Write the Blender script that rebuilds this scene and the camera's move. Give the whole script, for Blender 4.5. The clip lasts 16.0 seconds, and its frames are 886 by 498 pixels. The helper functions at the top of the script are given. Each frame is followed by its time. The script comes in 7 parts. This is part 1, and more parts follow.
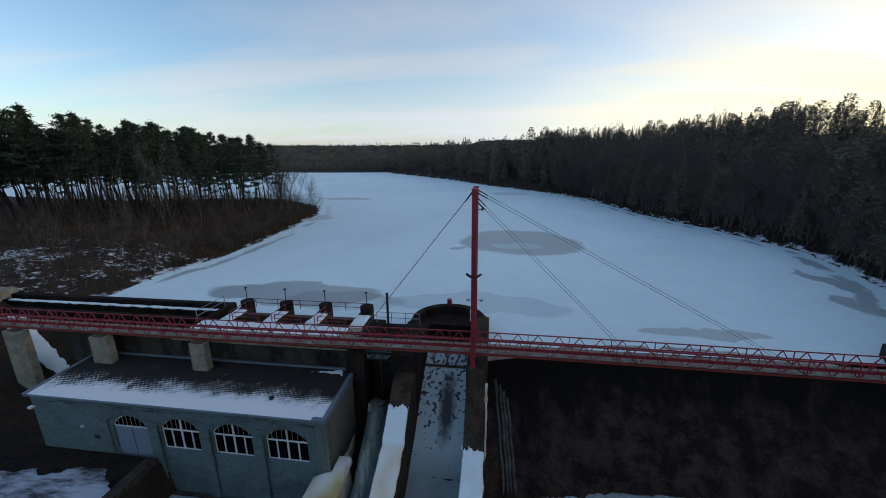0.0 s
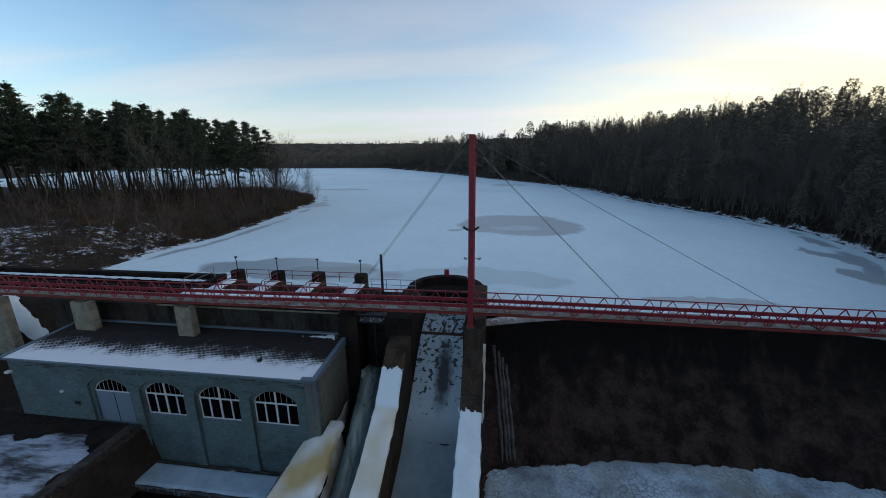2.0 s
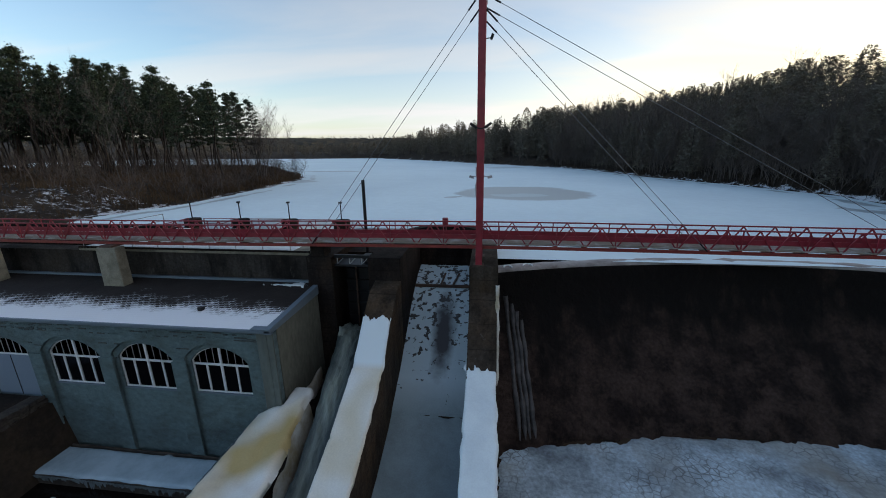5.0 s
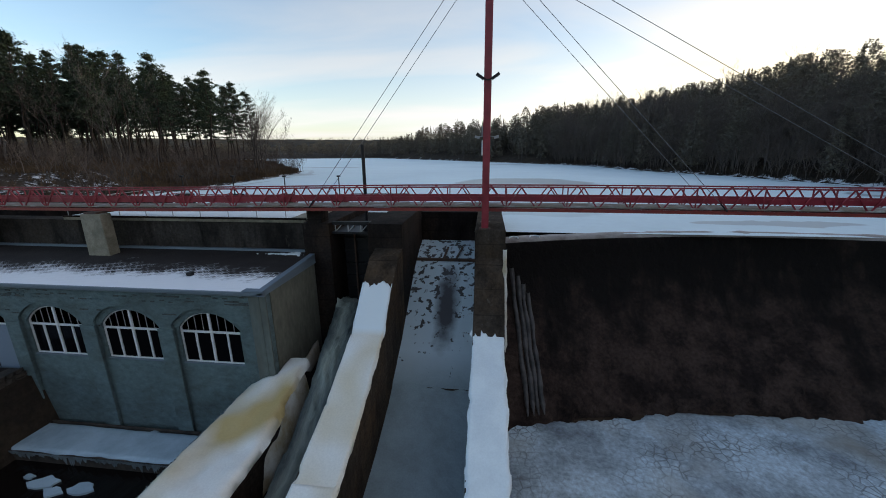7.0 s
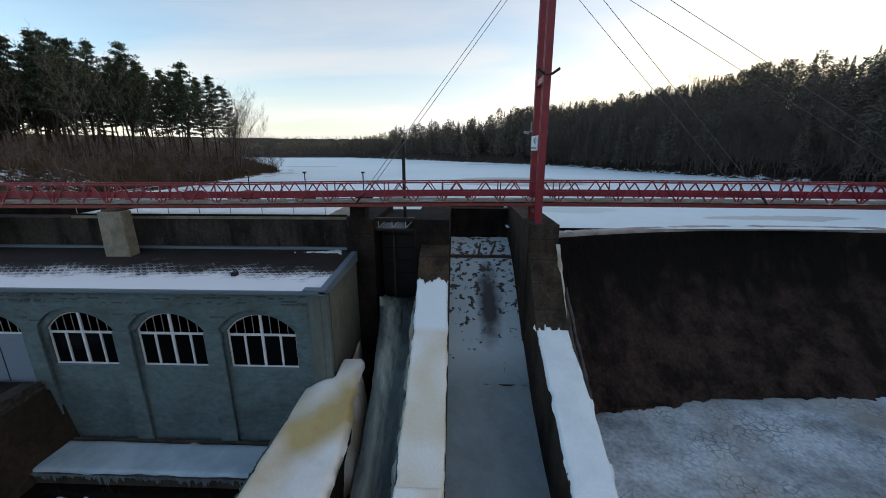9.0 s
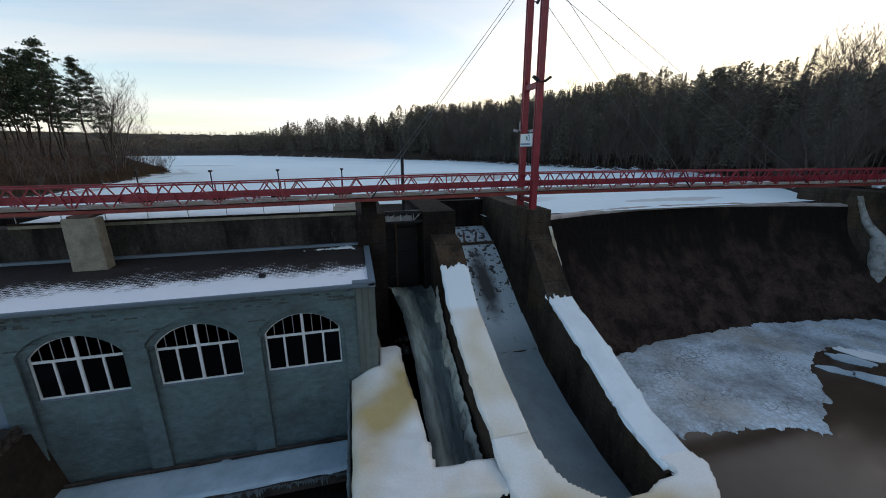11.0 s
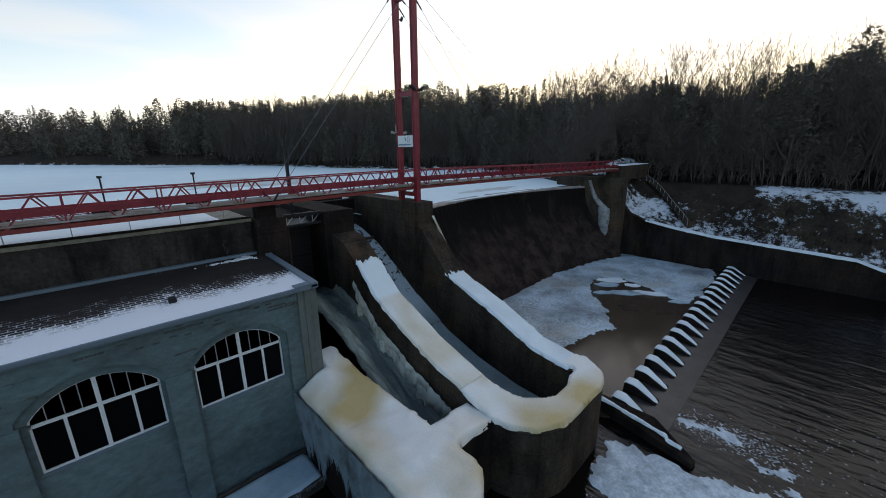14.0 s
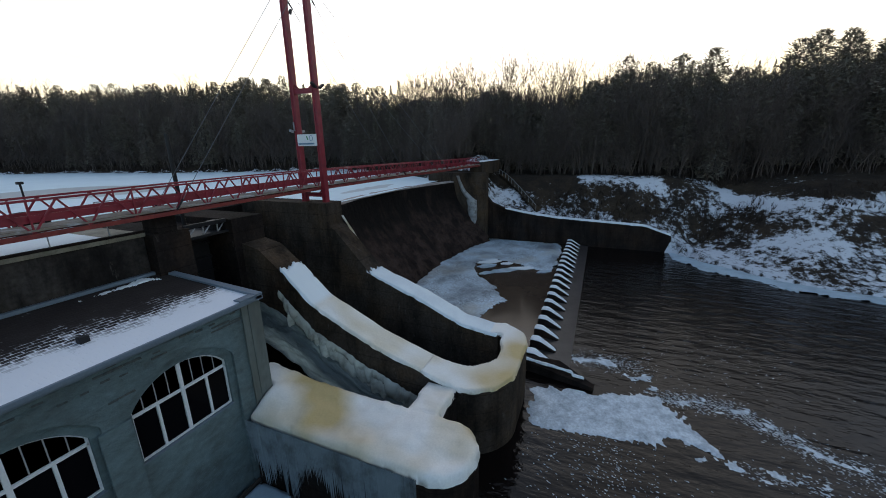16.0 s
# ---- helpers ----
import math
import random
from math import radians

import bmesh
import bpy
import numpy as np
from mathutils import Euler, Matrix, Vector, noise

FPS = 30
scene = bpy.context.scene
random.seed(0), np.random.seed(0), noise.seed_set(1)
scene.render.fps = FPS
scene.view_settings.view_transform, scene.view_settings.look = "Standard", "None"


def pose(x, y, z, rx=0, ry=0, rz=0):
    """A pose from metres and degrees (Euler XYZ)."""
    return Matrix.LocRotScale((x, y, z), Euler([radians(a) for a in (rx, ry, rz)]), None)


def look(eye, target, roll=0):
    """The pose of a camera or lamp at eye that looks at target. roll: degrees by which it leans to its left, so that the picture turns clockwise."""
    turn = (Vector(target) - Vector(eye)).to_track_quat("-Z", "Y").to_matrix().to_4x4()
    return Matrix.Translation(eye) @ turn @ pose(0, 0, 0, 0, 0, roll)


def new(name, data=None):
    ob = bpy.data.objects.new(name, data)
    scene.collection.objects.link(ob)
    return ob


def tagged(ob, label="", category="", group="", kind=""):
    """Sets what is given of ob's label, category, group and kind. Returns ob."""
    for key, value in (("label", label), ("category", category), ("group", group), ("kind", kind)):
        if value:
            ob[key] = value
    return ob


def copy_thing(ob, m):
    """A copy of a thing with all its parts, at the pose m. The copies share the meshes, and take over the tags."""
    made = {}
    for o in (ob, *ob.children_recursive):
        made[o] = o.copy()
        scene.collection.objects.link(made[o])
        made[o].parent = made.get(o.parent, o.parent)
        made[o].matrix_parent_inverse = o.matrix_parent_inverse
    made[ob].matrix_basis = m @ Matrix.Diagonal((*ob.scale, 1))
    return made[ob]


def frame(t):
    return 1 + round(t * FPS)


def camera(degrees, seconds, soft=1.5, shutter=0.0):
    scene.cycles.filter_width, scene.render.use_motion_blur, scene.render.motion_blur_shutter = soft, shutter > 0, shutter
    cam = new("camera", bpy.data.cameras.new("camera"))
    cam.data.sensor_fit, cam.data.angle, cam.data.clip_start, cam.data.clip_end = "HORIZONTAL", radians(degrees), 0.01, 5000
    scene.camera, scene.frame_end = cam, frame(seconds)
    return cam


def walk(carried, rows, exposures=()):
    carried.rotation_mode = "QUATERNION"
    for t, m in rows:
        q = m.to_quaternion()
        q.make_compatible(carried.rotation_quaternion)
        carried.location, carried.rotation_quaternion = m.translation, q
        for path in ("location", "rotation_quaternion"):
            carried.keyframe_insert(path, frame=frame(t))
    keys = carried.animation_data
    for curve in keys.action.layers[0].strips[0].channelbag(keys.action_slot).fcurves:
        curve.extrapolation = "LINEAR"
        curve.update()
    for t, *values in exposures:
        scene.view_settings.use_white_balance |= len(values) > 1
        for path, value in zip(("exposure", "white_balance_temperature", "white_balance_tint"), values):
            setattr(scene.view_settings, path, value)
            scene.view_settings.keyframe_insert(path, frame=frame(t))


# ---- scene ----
cam = camera(100.1, 16.0, 0.95)
PATH = [
    (0, (-0.075, -1.894, 30.765), (-0.346, 0.024, 30.266), -0.6),
    (0.5, (-0.048, -1.828, 30.550), (-0.323, 0.09, 30.052), -0.5),
    (1, (-0.007, -1.872, 29.638), (-0.284, 0.045, 29.142), -0.5),
    (1.5, (0.035, -1.868, 28.231), (-0.241, 0.048, 27.729), -0.4),
    (2, (0.06, -1.408, 26.780), (-0.205, 0.51, 26.277), -0.6),
    (2.5, (-0.028, -0.441, 25.477), (-0.281, 1.477, 24.972), -0.6),
    (3, (-0.299, 0.945, 24.409), (-0.554, 2.862, 23.902), -0.6),
    (3.5, (-0.591, 2.012, 23.283), (-0.849, 3.929, 22.776), -0.5),
    (4, (-0.867, 2.932, 22.049), (-1.12, 4.849, 21.538), -0.6),
    (4.5, (-1.095, 3.61, 20.648), (-1.344, 5.529, 20.140), -0.6),
    (4.7, (-1.118, 4.03, 20.258), (-1.359, 5.946, 19.737), -0.7),
    (7, (-1.586, 4.906, 16.998), (-1.814, 6.826, 16.490), -0.5),
    (7.5, (-2.086, 5.02, 17.003), (-2.316, 6.941, 16.498), -0.5),
    (8, (-3.087, 4.943, 17.002), (-3.321, 6.863, 16.499), -0.5),
    (8.2, (-3.702, 5.008, 16.943), (-3.935, 6.928, 16.440), -0.4),
    (10.5, (-12.544, 3.496, 16.562), (-12.132, 5.378, 16.041), -0.2),
    (11, (-14.128, 3.318, 16.651), (-13.673, 5.189, 16.128), -0.2),
    (11.5, (-15.69, 3.185, 16.821), (-15.147, 5.033, 16.296), -0.2),
    (12, (-17.052, 3.228, 16.888), (-16.312, 5.007, 16.367), -0.1),
    (12.5, (-18.211, 3.277, 16.824), (-17.284, 4.967, 16.304), -0.2),
    (13, (-19.293, 3.455, 16.772), (-18.158, 5.012, 16.251), -0.2),
    (13.5, (-20.267, 3.906, 16.643), (-19.015, 5.371, 16.125), -0.3),
    (14, (-21.351, 4.468, 16.475), (-20.0, 5.845, 15.961), -0.4),
    (14.5, (-22.434, 5.045, 16.477), (-20.96, 6.287, 15.957), -0.4),
    (15, (-23.488, 5.91, 16.474), (-21.914, 7.023, 15.954), -0.7),
    (15.5, (-24.49, 6.803, 16.480), (-22.807, 7.744, 15.955), -0.7),
    (16, (-25.199, 7.554, 16.428), (-23.422, 8.303, 15.903), -1.0),
]
walk(cam, [(t, look(eye, target, roll)) for t, eye, target, roll in PATH], [(0, 0.88, 6000, 10), (3, 0.95, 6150, 10), (5, 1.12, 6500, 11), (12, 1.32, 6750, 12), (16, 1.28, 6750, 12)])



# ---- world, sun and exposure ----
SUN_AZ, SUN_EL = 17.0, 3.0          # degrees from +x towards +y, degrees above the horizon
world = bpy.data.worlds.new("winter_dusk")
scene.world = world
world.use_nodes = True
wt = world.node_tree
wt.nodes.clear()


def wnode(kind, operation=""):
    n = wt.nodes.new(kind)
    if operation:
        n.operation = operation
    return n


w_out = wnode("ShaderNodeOutputWorld")
w_bg = wnode("ShaderNodeBackground")
w_bg.inputs["Strength"].default_value = 0.115
w_sky = wnode("ShaderNodeTexSky")
w_sky.sky_type, w_sky.sun_disc = "NISHITA", False
w_sky.sun_elevation, w_sky.sun_rotation = radians(SUN_EL + 9), radians(90 - SUN_AZ)
w_sky.air_density, w_sky.dust_density, w_sky.ozone_density = 1.0, 0.9, 1.7
# thin high cloud, streaked towards the glow
w_co = wnode("ShaderNodeTexCoord")
w_sep = wnode("ShaderNodeSeparateXYZ")
w_zc = wnode("ShaderNodeMath", operation="MAXIMUM")
w_zc.inputs[1].default_value = 0.0
w_za = wnode("ShaderNodeMath", operation="ADD")
w_za.inputs[1].default_value = 0.12
w_dx = wnode("ShaderNodeMath", operation="DIVIDE")
w_dy = wnode("ShaderNodeMath", operation="DIVIDE")
w_cmb = wnode("ShaderNodeCombineXYZ")
w_map = wnode("ShaderNodeMapping")
w_map.inputs["Rotation"].default_value = (0, 0, radians(-38))
w_map.inputs["Scale"].default_value = (0.55, 1.5, 1)
w_no = wnode("ShaderNodeTexNoise")
w_no.inputs["Scale"].default_value = 0.8
w_no.inputs["Detail"].default_value = 7
w_no.inputs["Roughness"].default_value = 0.48
w_no.inputs["Distortion"].default_value = 0.5
w_ramp = wnode("ShaderNodeMapRange")
w_ramp.inputs["From Min"].default_value = 0.40
w_ramp.inputs["From Max"].default_value = 0.66
w_ramp.inputs["To Min"].default_value = 0.06
w_ramp.inputs["To Max"].default_value = 0.58
w_lum = wnode("ShaderNodeRGBToBW")
w_tint = wnode("ShaderNodeMix")
w_tint.data_type, w_tint.blend_type = "RGBA", "MULTIPLY"
w_tint.inputs["Factor"].default_value = 1.0
w_tint.inputs["B"].default_value = (0.60, 0.57, 0.52, 1)
w_veil = wnode("ShaderNodeMix")
w_veil.data_type, w_veil.blend_type = "RGBA", "ADD"
w_veil.inputs["Factor"].default_value = 1.0
w_veil.inputs["B"].default_value = (1.75, 1.85, 1.98, 1)
# the veil thickens towards the sunset
w_dot = wnode("ShaderNodeVectorMath", "DOT_PRODUCT")
w_dot.inputs[1].default_value = (math.cos(radians(SUN_AZ)), math.sin(radians(SUN_AZ)), 0.0)
w_grad = wnode("ShaderNodeMath", "MULTIPLY_ADD")
w_grad.inputs[1].default_value = 0.50
w_low = wnode("ShaderNodeMapRange")
w_low.inputs["From Min"].default_value, w_low.inputs["From Max"].default_value = 0.26, 0.0
w_low.inputs["To Max"].default_value = 0.50
w_sum = wnode("ShaderNodeMath", "ADD")
w_sum.use_clamp = True
w_mix = wnode("ShaderNodeMix")
w_mix.data_type = "RGBA"
L = wt.links.new
L(w_co.outputs["Generated"], w_sep.inputs[0])
L(w_sep.outputs["Z"], w_zc.inputs[0])
L(w_zc.outputs[0], w_za.inputs[0])
L(w_sep.outputs["X"], w_dx.inputs[0])
L(w_za.outputs[0], w_dx.inputs[1])
L(w_sep.outputs["Y"], w_dy.inputs[0])
L(w_za.outputs[0], w_dy.inputs[1])
L(w_dx.outputs[0], w_cmb.inputs[0])
L(w_dy.outputs[0], w_cmb.inputs[1])
L(w_cmb.outputs[0], w_map.inputs[0])
L(w_map.outputs[0], w_no.inputs["Vector"])
L(w_no.outputs["Fac"], w_ramp.inputs["Value"])
L(w_sky.outputs[0], w_lum.inputs[0])
L(w_lum.outputs[0], w_tint.inputs["A"])
L(w_co.outputs["Generated"], w_dot.inputs[0])
L(w_dot.outputs["Value"], w_grad.inputs[0])
L(w_ramp.outputs[0], w_grad.inputs[2])
L(w_sep.outputs["Z"], w_low.inputs["Value"])
L(w_grad.outputs[0], w_sum.inputs[0])
L(w_low.outputs[0], w_sum.inputs[1])
L(w_sum.outputs[0], w_mix.inputs["Factor"])
L(w_sky.outputs[0], w_mix.inputs["A"])
L(w_tint.outputs["Result"], w_veil.inputs["A"])
w_side = wnode("ShaderNodeMapRange")
w_side.inputs["From Min"].default_value, w_side.inputs["From Max"].default_value = 0.25, 0.95
w_band = wnode("ShaderNodeMapRange")
w_band.inputs["From Min"].default_value, w_band.inputs["From Max"].default_value = 0.30, 0.08
w_amt = wnode("ShaderNodeMath", "MULTIPLY")
w_warm = wnode("ShaderNodeMix")
w_warm.data_type = "RGBA"
w_warm.inputs["B"].default_value = (6.4, 5.3, 2.7, 1)
L(w_dot.outputs["Value"], w_side.inputs["Value"])
L(w_sep.outputs["Z"], w_band.inputs["Value"])
L(w_side.outputs[0], w_amt.inputs[0])
L(w_band.outputs[0], w_amt.inputs[1])
L(w_amt.outputs[0], w_warm.inputs["Factor"])
L(w_veil.outputs["Result"], w_warm.inputs["A"])
L(w_warm.outputs["Result"], w_mix.inputs["B"])
L(w_mix.outputs["Result"], w_bg.inputs["Color"])
L(w_bg.outputs[0], w_out.inputs[0])

sun = new("sun", bpy.data.lights.new("sun", "SUN"))
sun.data.energy, sun.data.angle, sun.data.color = 0.6, radians(10), (1.0, 0.80, 0.55)
sun.matrix_world = look((0, 0, 0), (-math.cos(radians(SUN_AZ)), -math.sin(radians(SUN_AZ)), -math.tan(radians(SUN_EL + 3))))


# ---- materials ----
def material(name, colour, rough=0.8, metal=0.0, second=None, scale=1.0, spread=(0.4, 0.65), grain=0.15, grain_scale=12.0, bump=0.3, bump_scale=8.0,
             bump_depth=0.03, coat=0.0, island=0.0, stretch=(1, 1, 1), spec=0.5, detail=6):
    """A surface with a second colour in large stains, a fine grain, and relief."""
    m = bpy.data.materials.new(name)
    m.use_nodes = True
    t = m.node_tree
    b = t.nodes["Principled BSDF"]
    b.inputs["Roughness"].default_value, b.inputs["Metallic"].default_value = rough, metal
    b.inputs["Coat Weight"].default_value = coat
    b.inputs["Specular IOR Level"].default_value = spec
    link = t.links.new
    co = t.nodes.new("ShaderNodeNewGeometry")
    mp = t.nodes.new("ShaderNodeMapping")
    mp.inputs["Scale"].default_value = stretch
    link(co.outputs["Position"], mp.inputs[0])

    def noise_of(s, detail=5, rough_n=0.6):
        n = t.nodes.new("ShaderNodeTexNoise")
        n.inputs["Scale"].default_value, n.inputs["Detail"].default_value, n.inputs["Roughness"].default_value = s, detail, rough_n
        link(mp.outputs[0], n.inputs["Vector"])
        return n.outputs["Fac"]

    def mix(kind, fac, a, bb):
        n = t.nodes.new("ShaderNodeMix")
        n.data_type, n.blend_type = "RGBA", kind
        for sock, v in (("Factor", fac), ("A", a), ("B", bb)):
            if isinstance(v, (int, float)):
                n.inputs[sock].default_value = v
            elif isinstance(v, tuple):
                n.inputs[sock].default_value = (*v, 1)
            else:
                link(v, n.inputs[sock])
        return n.outputs["Result"]

    def rng(v, a, bb, lo=0.0, hi=1.0):
        n = t.nodes.new("ShaderNodeMapRange")
        for k, x in (("From Min", a), ("From Max", bb), ("To Min", lo), ("To Max", hi)):
            n.inputs[k].default_value = x
        link(v, n.inputs["Value"])
        return n.outputs[0]

    col = colour
    if second:
        col = mix("MIX", rng(noise_of(scale, detail, 0.65 if detail > 3 else 0.45), *spread), colour, second)
    if grain:
        g = rng(noise_of(grain_scale, 4), 0.3, 0.7, 1 - grain, 1 + grain)
        gc = t.nodes.new("ShaderNodeCombineColor")
        for k in range(3):
            link(g, gc.inputs[k])
        col = mix("MULTIPLY", 1.0, col, gc.outputs[0])
    if island:
        ri = rng(co.outputs["Random Per Island"], 0, 1, 1 - island, 1 + island)
        gc = t.nodes.new("ShaderNodeCombineColor")
        for k in range(3):
            link(ri, gc.inputs[k])
        col = mix("MULTIPLY", 1.0, col, gc.outputs[0])
    if isinstance(col, tuple):
        b.inputs["Base Color"].default_value = (*col, 1)
    else:
        link(col, b.inputs["Base Color"])
    if bump:
        bn = t.nodes.new("ShaderNodeBump")
        bn.inputs["Strength"].default_value, bn.inputs["Distance"].default_value = bump, bump_depth
        link(noise_of(bump_scale, 6), bn.inputs["Height"])
        link(bn.outputs[0], b.inputs["Normal"])
    return m, t, b, mp.outputs[0], noise_of, mix, rng, link


def simple(*a, **k):
    return material(*a, **k)[0]


def concrete(name, colour, dark, brown, streak=0.6, pale=0.25, lift=1.15, bump=0.6, spec=0.06, rough=0.85):
    """Old board-marked concrete: dark runs down the face, brown stains, pale lime spots and pour joints."""
    m, t, b, v, noise_of, mix, rng, link = material(name, colour, rough, second=brown, scale=0.28, spread=(0.44, 0.66), grain=0.3, grain_scale=6, bump=0, spec=spec)
    src = b.inputs["Base Color"].links[0].from_socket
    geo = t.nodes.new("ShaderNodeNewGeometry")

    def run(scale, stretch, detail=5, rough_n=0.6):
        mp = t.nodes.new("ShaderNodeMapping")
        mp.inputs["Scale"].default_value = stretch
        link(geo.outputs["Position"], mp.inputs[0])
        n = t.nodes.new("ShaderNodeTexNoise")
        n.inputs["Scale"].default_value, n.inputs["Detail"].default_value, n.inputs["Roughness"].default_value = scale, detail, rough_n
        link(mp.outputs[0], n.inputs["Vector"])
        return n.outputs["Fac"]
    src = mix("MIX", rng(run(0.8, (1, 1, 0.20), 7, 0.68), 0.46, 0.68, 0, streak), src, dark)
    src = mix("MIX", rng(run(0.33, (1, 1, 0.6), 6, 0.65), 0.47, 0.66, 0, streak), src, dark)
    src = mix("MIX", rng(run(2.6, (1, 1, 0.35), 7, 0.7), 0.62, 0.72, 0, pale), src, (0.20, 0.18, 0.16))
    sep = t.nodes.new("ShaderNodeSeparateXYZ")
    link(geo.outputs["Position"], sep.inputs[0])
    q = t.nodes.new("ShaderNodeMath")
    q.operation = "PINGPONG"
    q.inputs[1].default_value = lift / 2
    link(sep.outputs["Z"], q.inputs[0])
    joint = rng(q.outputs[0], 0.0, 0.035, 0.55, 0.0)
    src = mix("MIX", joint, src, dark)
    link(src, b.inputs["Base Color"])
    b1 = t.nodes.new("ShaderNodeBump")
    b1.inputs["Strength"].default_value, b1.inputs["Distance"].default_value = bump, 0.05
    link(noise_of(4.0, 8, 0.7), b1.inputs["Height"])
    b2 = t.nodes.new("ShaderNodeBump")
    b2.inputs["Strength"].default_value, b2.inputs["Distance"].default_value, b2.invert = 0.6, 0.02, True
    link(joint, b2.inputs["Height"])
    link(b1.outputs[0], b2.inputs["Normal"])
    link(b2.outputs[0], b.inputs["Normal"])
    return m


# Near-black, so it also puts the shade of openings and pits into colour.
M_dark = concrete("wet_shaded_dark_concrete", (0.024, 0.019, 0.017), (0.004, 0.003, 0.003), (0.036, 0.023, 0.016), 0.7, 0.18)
M_conc = concrete("weathered_concrete", (0.060, 0.047, 0.037), (0.009, 0.007, 0.006), (0.078, 0.050, 0.030), 0.7, 0.35)
M_wall = concrete("streaked_concrete", (0.060, 0.053, 0.048), (0.008, 0.007, 0.007), (0.050, 0.040, 0.032), 0.85, 0.3, 3.1)


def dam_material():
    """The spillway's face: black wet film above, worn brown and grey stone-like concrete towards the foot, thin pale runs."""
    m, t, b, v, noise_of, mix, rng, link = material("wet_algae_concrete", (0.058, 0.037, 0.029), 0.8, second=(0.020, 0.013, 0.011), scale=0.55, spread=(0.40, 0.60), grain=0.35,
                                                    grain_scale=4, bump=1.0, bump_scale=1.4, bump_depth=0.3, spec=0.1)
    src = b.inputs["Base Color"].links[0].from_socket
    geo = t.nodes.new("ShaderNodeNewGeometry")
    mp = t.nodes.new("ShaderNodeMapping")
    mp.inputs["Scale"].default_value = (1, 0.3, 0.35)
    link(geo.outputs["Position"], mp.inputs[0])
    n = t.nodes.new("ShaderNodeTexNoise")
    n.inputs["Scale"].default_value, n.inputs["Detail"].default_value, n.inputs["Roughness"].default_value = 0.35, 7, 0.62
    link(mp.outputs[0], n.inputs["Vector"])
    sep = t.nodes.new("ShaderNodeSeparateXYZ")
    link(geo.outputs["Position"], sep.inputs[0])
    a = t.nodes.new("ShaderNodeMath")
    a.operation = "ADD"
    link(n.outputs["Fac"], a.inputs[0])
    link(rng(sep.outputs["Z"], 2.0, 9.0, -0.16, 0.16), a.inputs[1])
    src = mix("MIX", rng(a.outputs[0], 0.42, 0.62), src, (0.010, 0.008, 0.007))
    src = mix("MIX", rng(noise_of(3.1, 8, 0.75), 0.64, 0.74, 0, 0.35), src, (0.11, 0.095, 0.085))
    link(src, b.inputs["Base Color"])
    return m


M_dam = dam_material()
M_side = simple("stained_plaster", (0.140, 0.138, 0.112), 0.85, spec=0.2, second=(0.078, 0.062, 0.042), scale=0.35, spread=(0.48, 0.75), grain=0.2, grain_scale=4, bump=0.4, bump_scale=4, stretch=(1, 1, 0.4))
M_bare = simple("bare_old_brick", (0.066, 0.080, 0.080), 0.9, second=(0.100, 0.105, 0.096), scale=1.5, grain=0.25, bump=0.4, spec=0.2)
M_pilaster = simple("grey_rendered_pilaster", (0.125, 0.142, 0.132), 0.85, second=(0.088, 0.084, 0.068), scale=0.5, spread=(0.45, 0.7), grain=0.2, grain_scale=4, bump=0.5, bump_scale=4, spec=0.2,
                    stretch=(1, 1, 0.4))
M_post = simple("pale_concrete", (0.26, 0.235, 0.18), 0.85, second=(0.15, 0.135, 0.10), scale=1.2, grain=0.15, bump=0.4, bump_scale=6)
M_red = simple("red_paint", (0.25, 0.016, 0.030), 0.45, second=(0.17, 0.011, 0.020), scale=1.5, grain=0.12, bump=0.12, bump_scale=20)
M_redlow = simple("orange_red_paint", (0.21, 0.028, 0.020), 0.5, second=(0.15, 0.017, 0.015), scale=1.3, grain=0.15, bump=0.12, bump_scale=20)
M_plank = simple("grey_deck_planks", (0.20, 0.165, 0.13), 0.85, second=(0.36, 0.36, 0.36), scale=1.1, spread=(0.5, 0.7), grain=0.2, bump=0.4)
M_steel = simple("galvanised_steel", (0.33, 0.34, 0.35), 0.5, metal=0.6, grain=0.15, bump=0.1)
M_cable = simple("steel_cable", (0.16, 0.16, 0.17), 0.5, metal=0.7, grain=0.1, bump=0)
M_black = simple("black_steel", (0.014, 0.014, 0.016), 0.5, grain=0.2, bump=0.15, spec=0.25)
M_white = simple("white_window_frame", (0.66, 0.67, 0.68), 0.5, grain=0.06, bump=0.05)
M_door = simple("blue_grey_door", (0.17, 0.21, 0.27), 0.5, grain=0.08, bump=0.1)
M_sign = simple("white_sign_board", (0.72, 0.74, 0.74), 0.5, grain=0.04, bump=0)
M_signblue = simple("sign_grey_blue", (0.12, 0.22, 0.32), 0.5, grain=0.04, bump=0)
M_signgreen = simple("sign_green", (0.10, 0.25, 0.12), 0.5, grain=0.04, bump=0)
M_snow = simple("settled_snow", (0.75, 0.805, 0.82), 0.75, second=(0.63, 0.68, 0.71), scale=0.5, spread=(0.45, 0.75), grain=0.04, bump=0.5, bump_scale=2.5, bump_depth=0.06)
M_flash = simple("blue_grey_flashing", (0.13, 0.17, 0.21), 0.5, metal=0.1, grain=0.1, bump=0.1)
M_rust = simple("rusty_iron", (0.10, 0.055, 0.035), 0.8, second=(0.05, 0.035, 0.03), scale=2, grain=0.25, bump=0.3)
M_stone = simple("old_stone_masonry", (0.075, 0.062, 0.052), 0.9, second=(0.03, 0.026, 0.023), scale=1.0, grain=0.25, bump=0.7, bump_scale=3, bump_depth=0.06, spec=0.2)
M_bark = simple("grey_brown_bark", (0.062, 0.051, 0.045), 0.95, grain=0.25, bump=0, island=0.35)
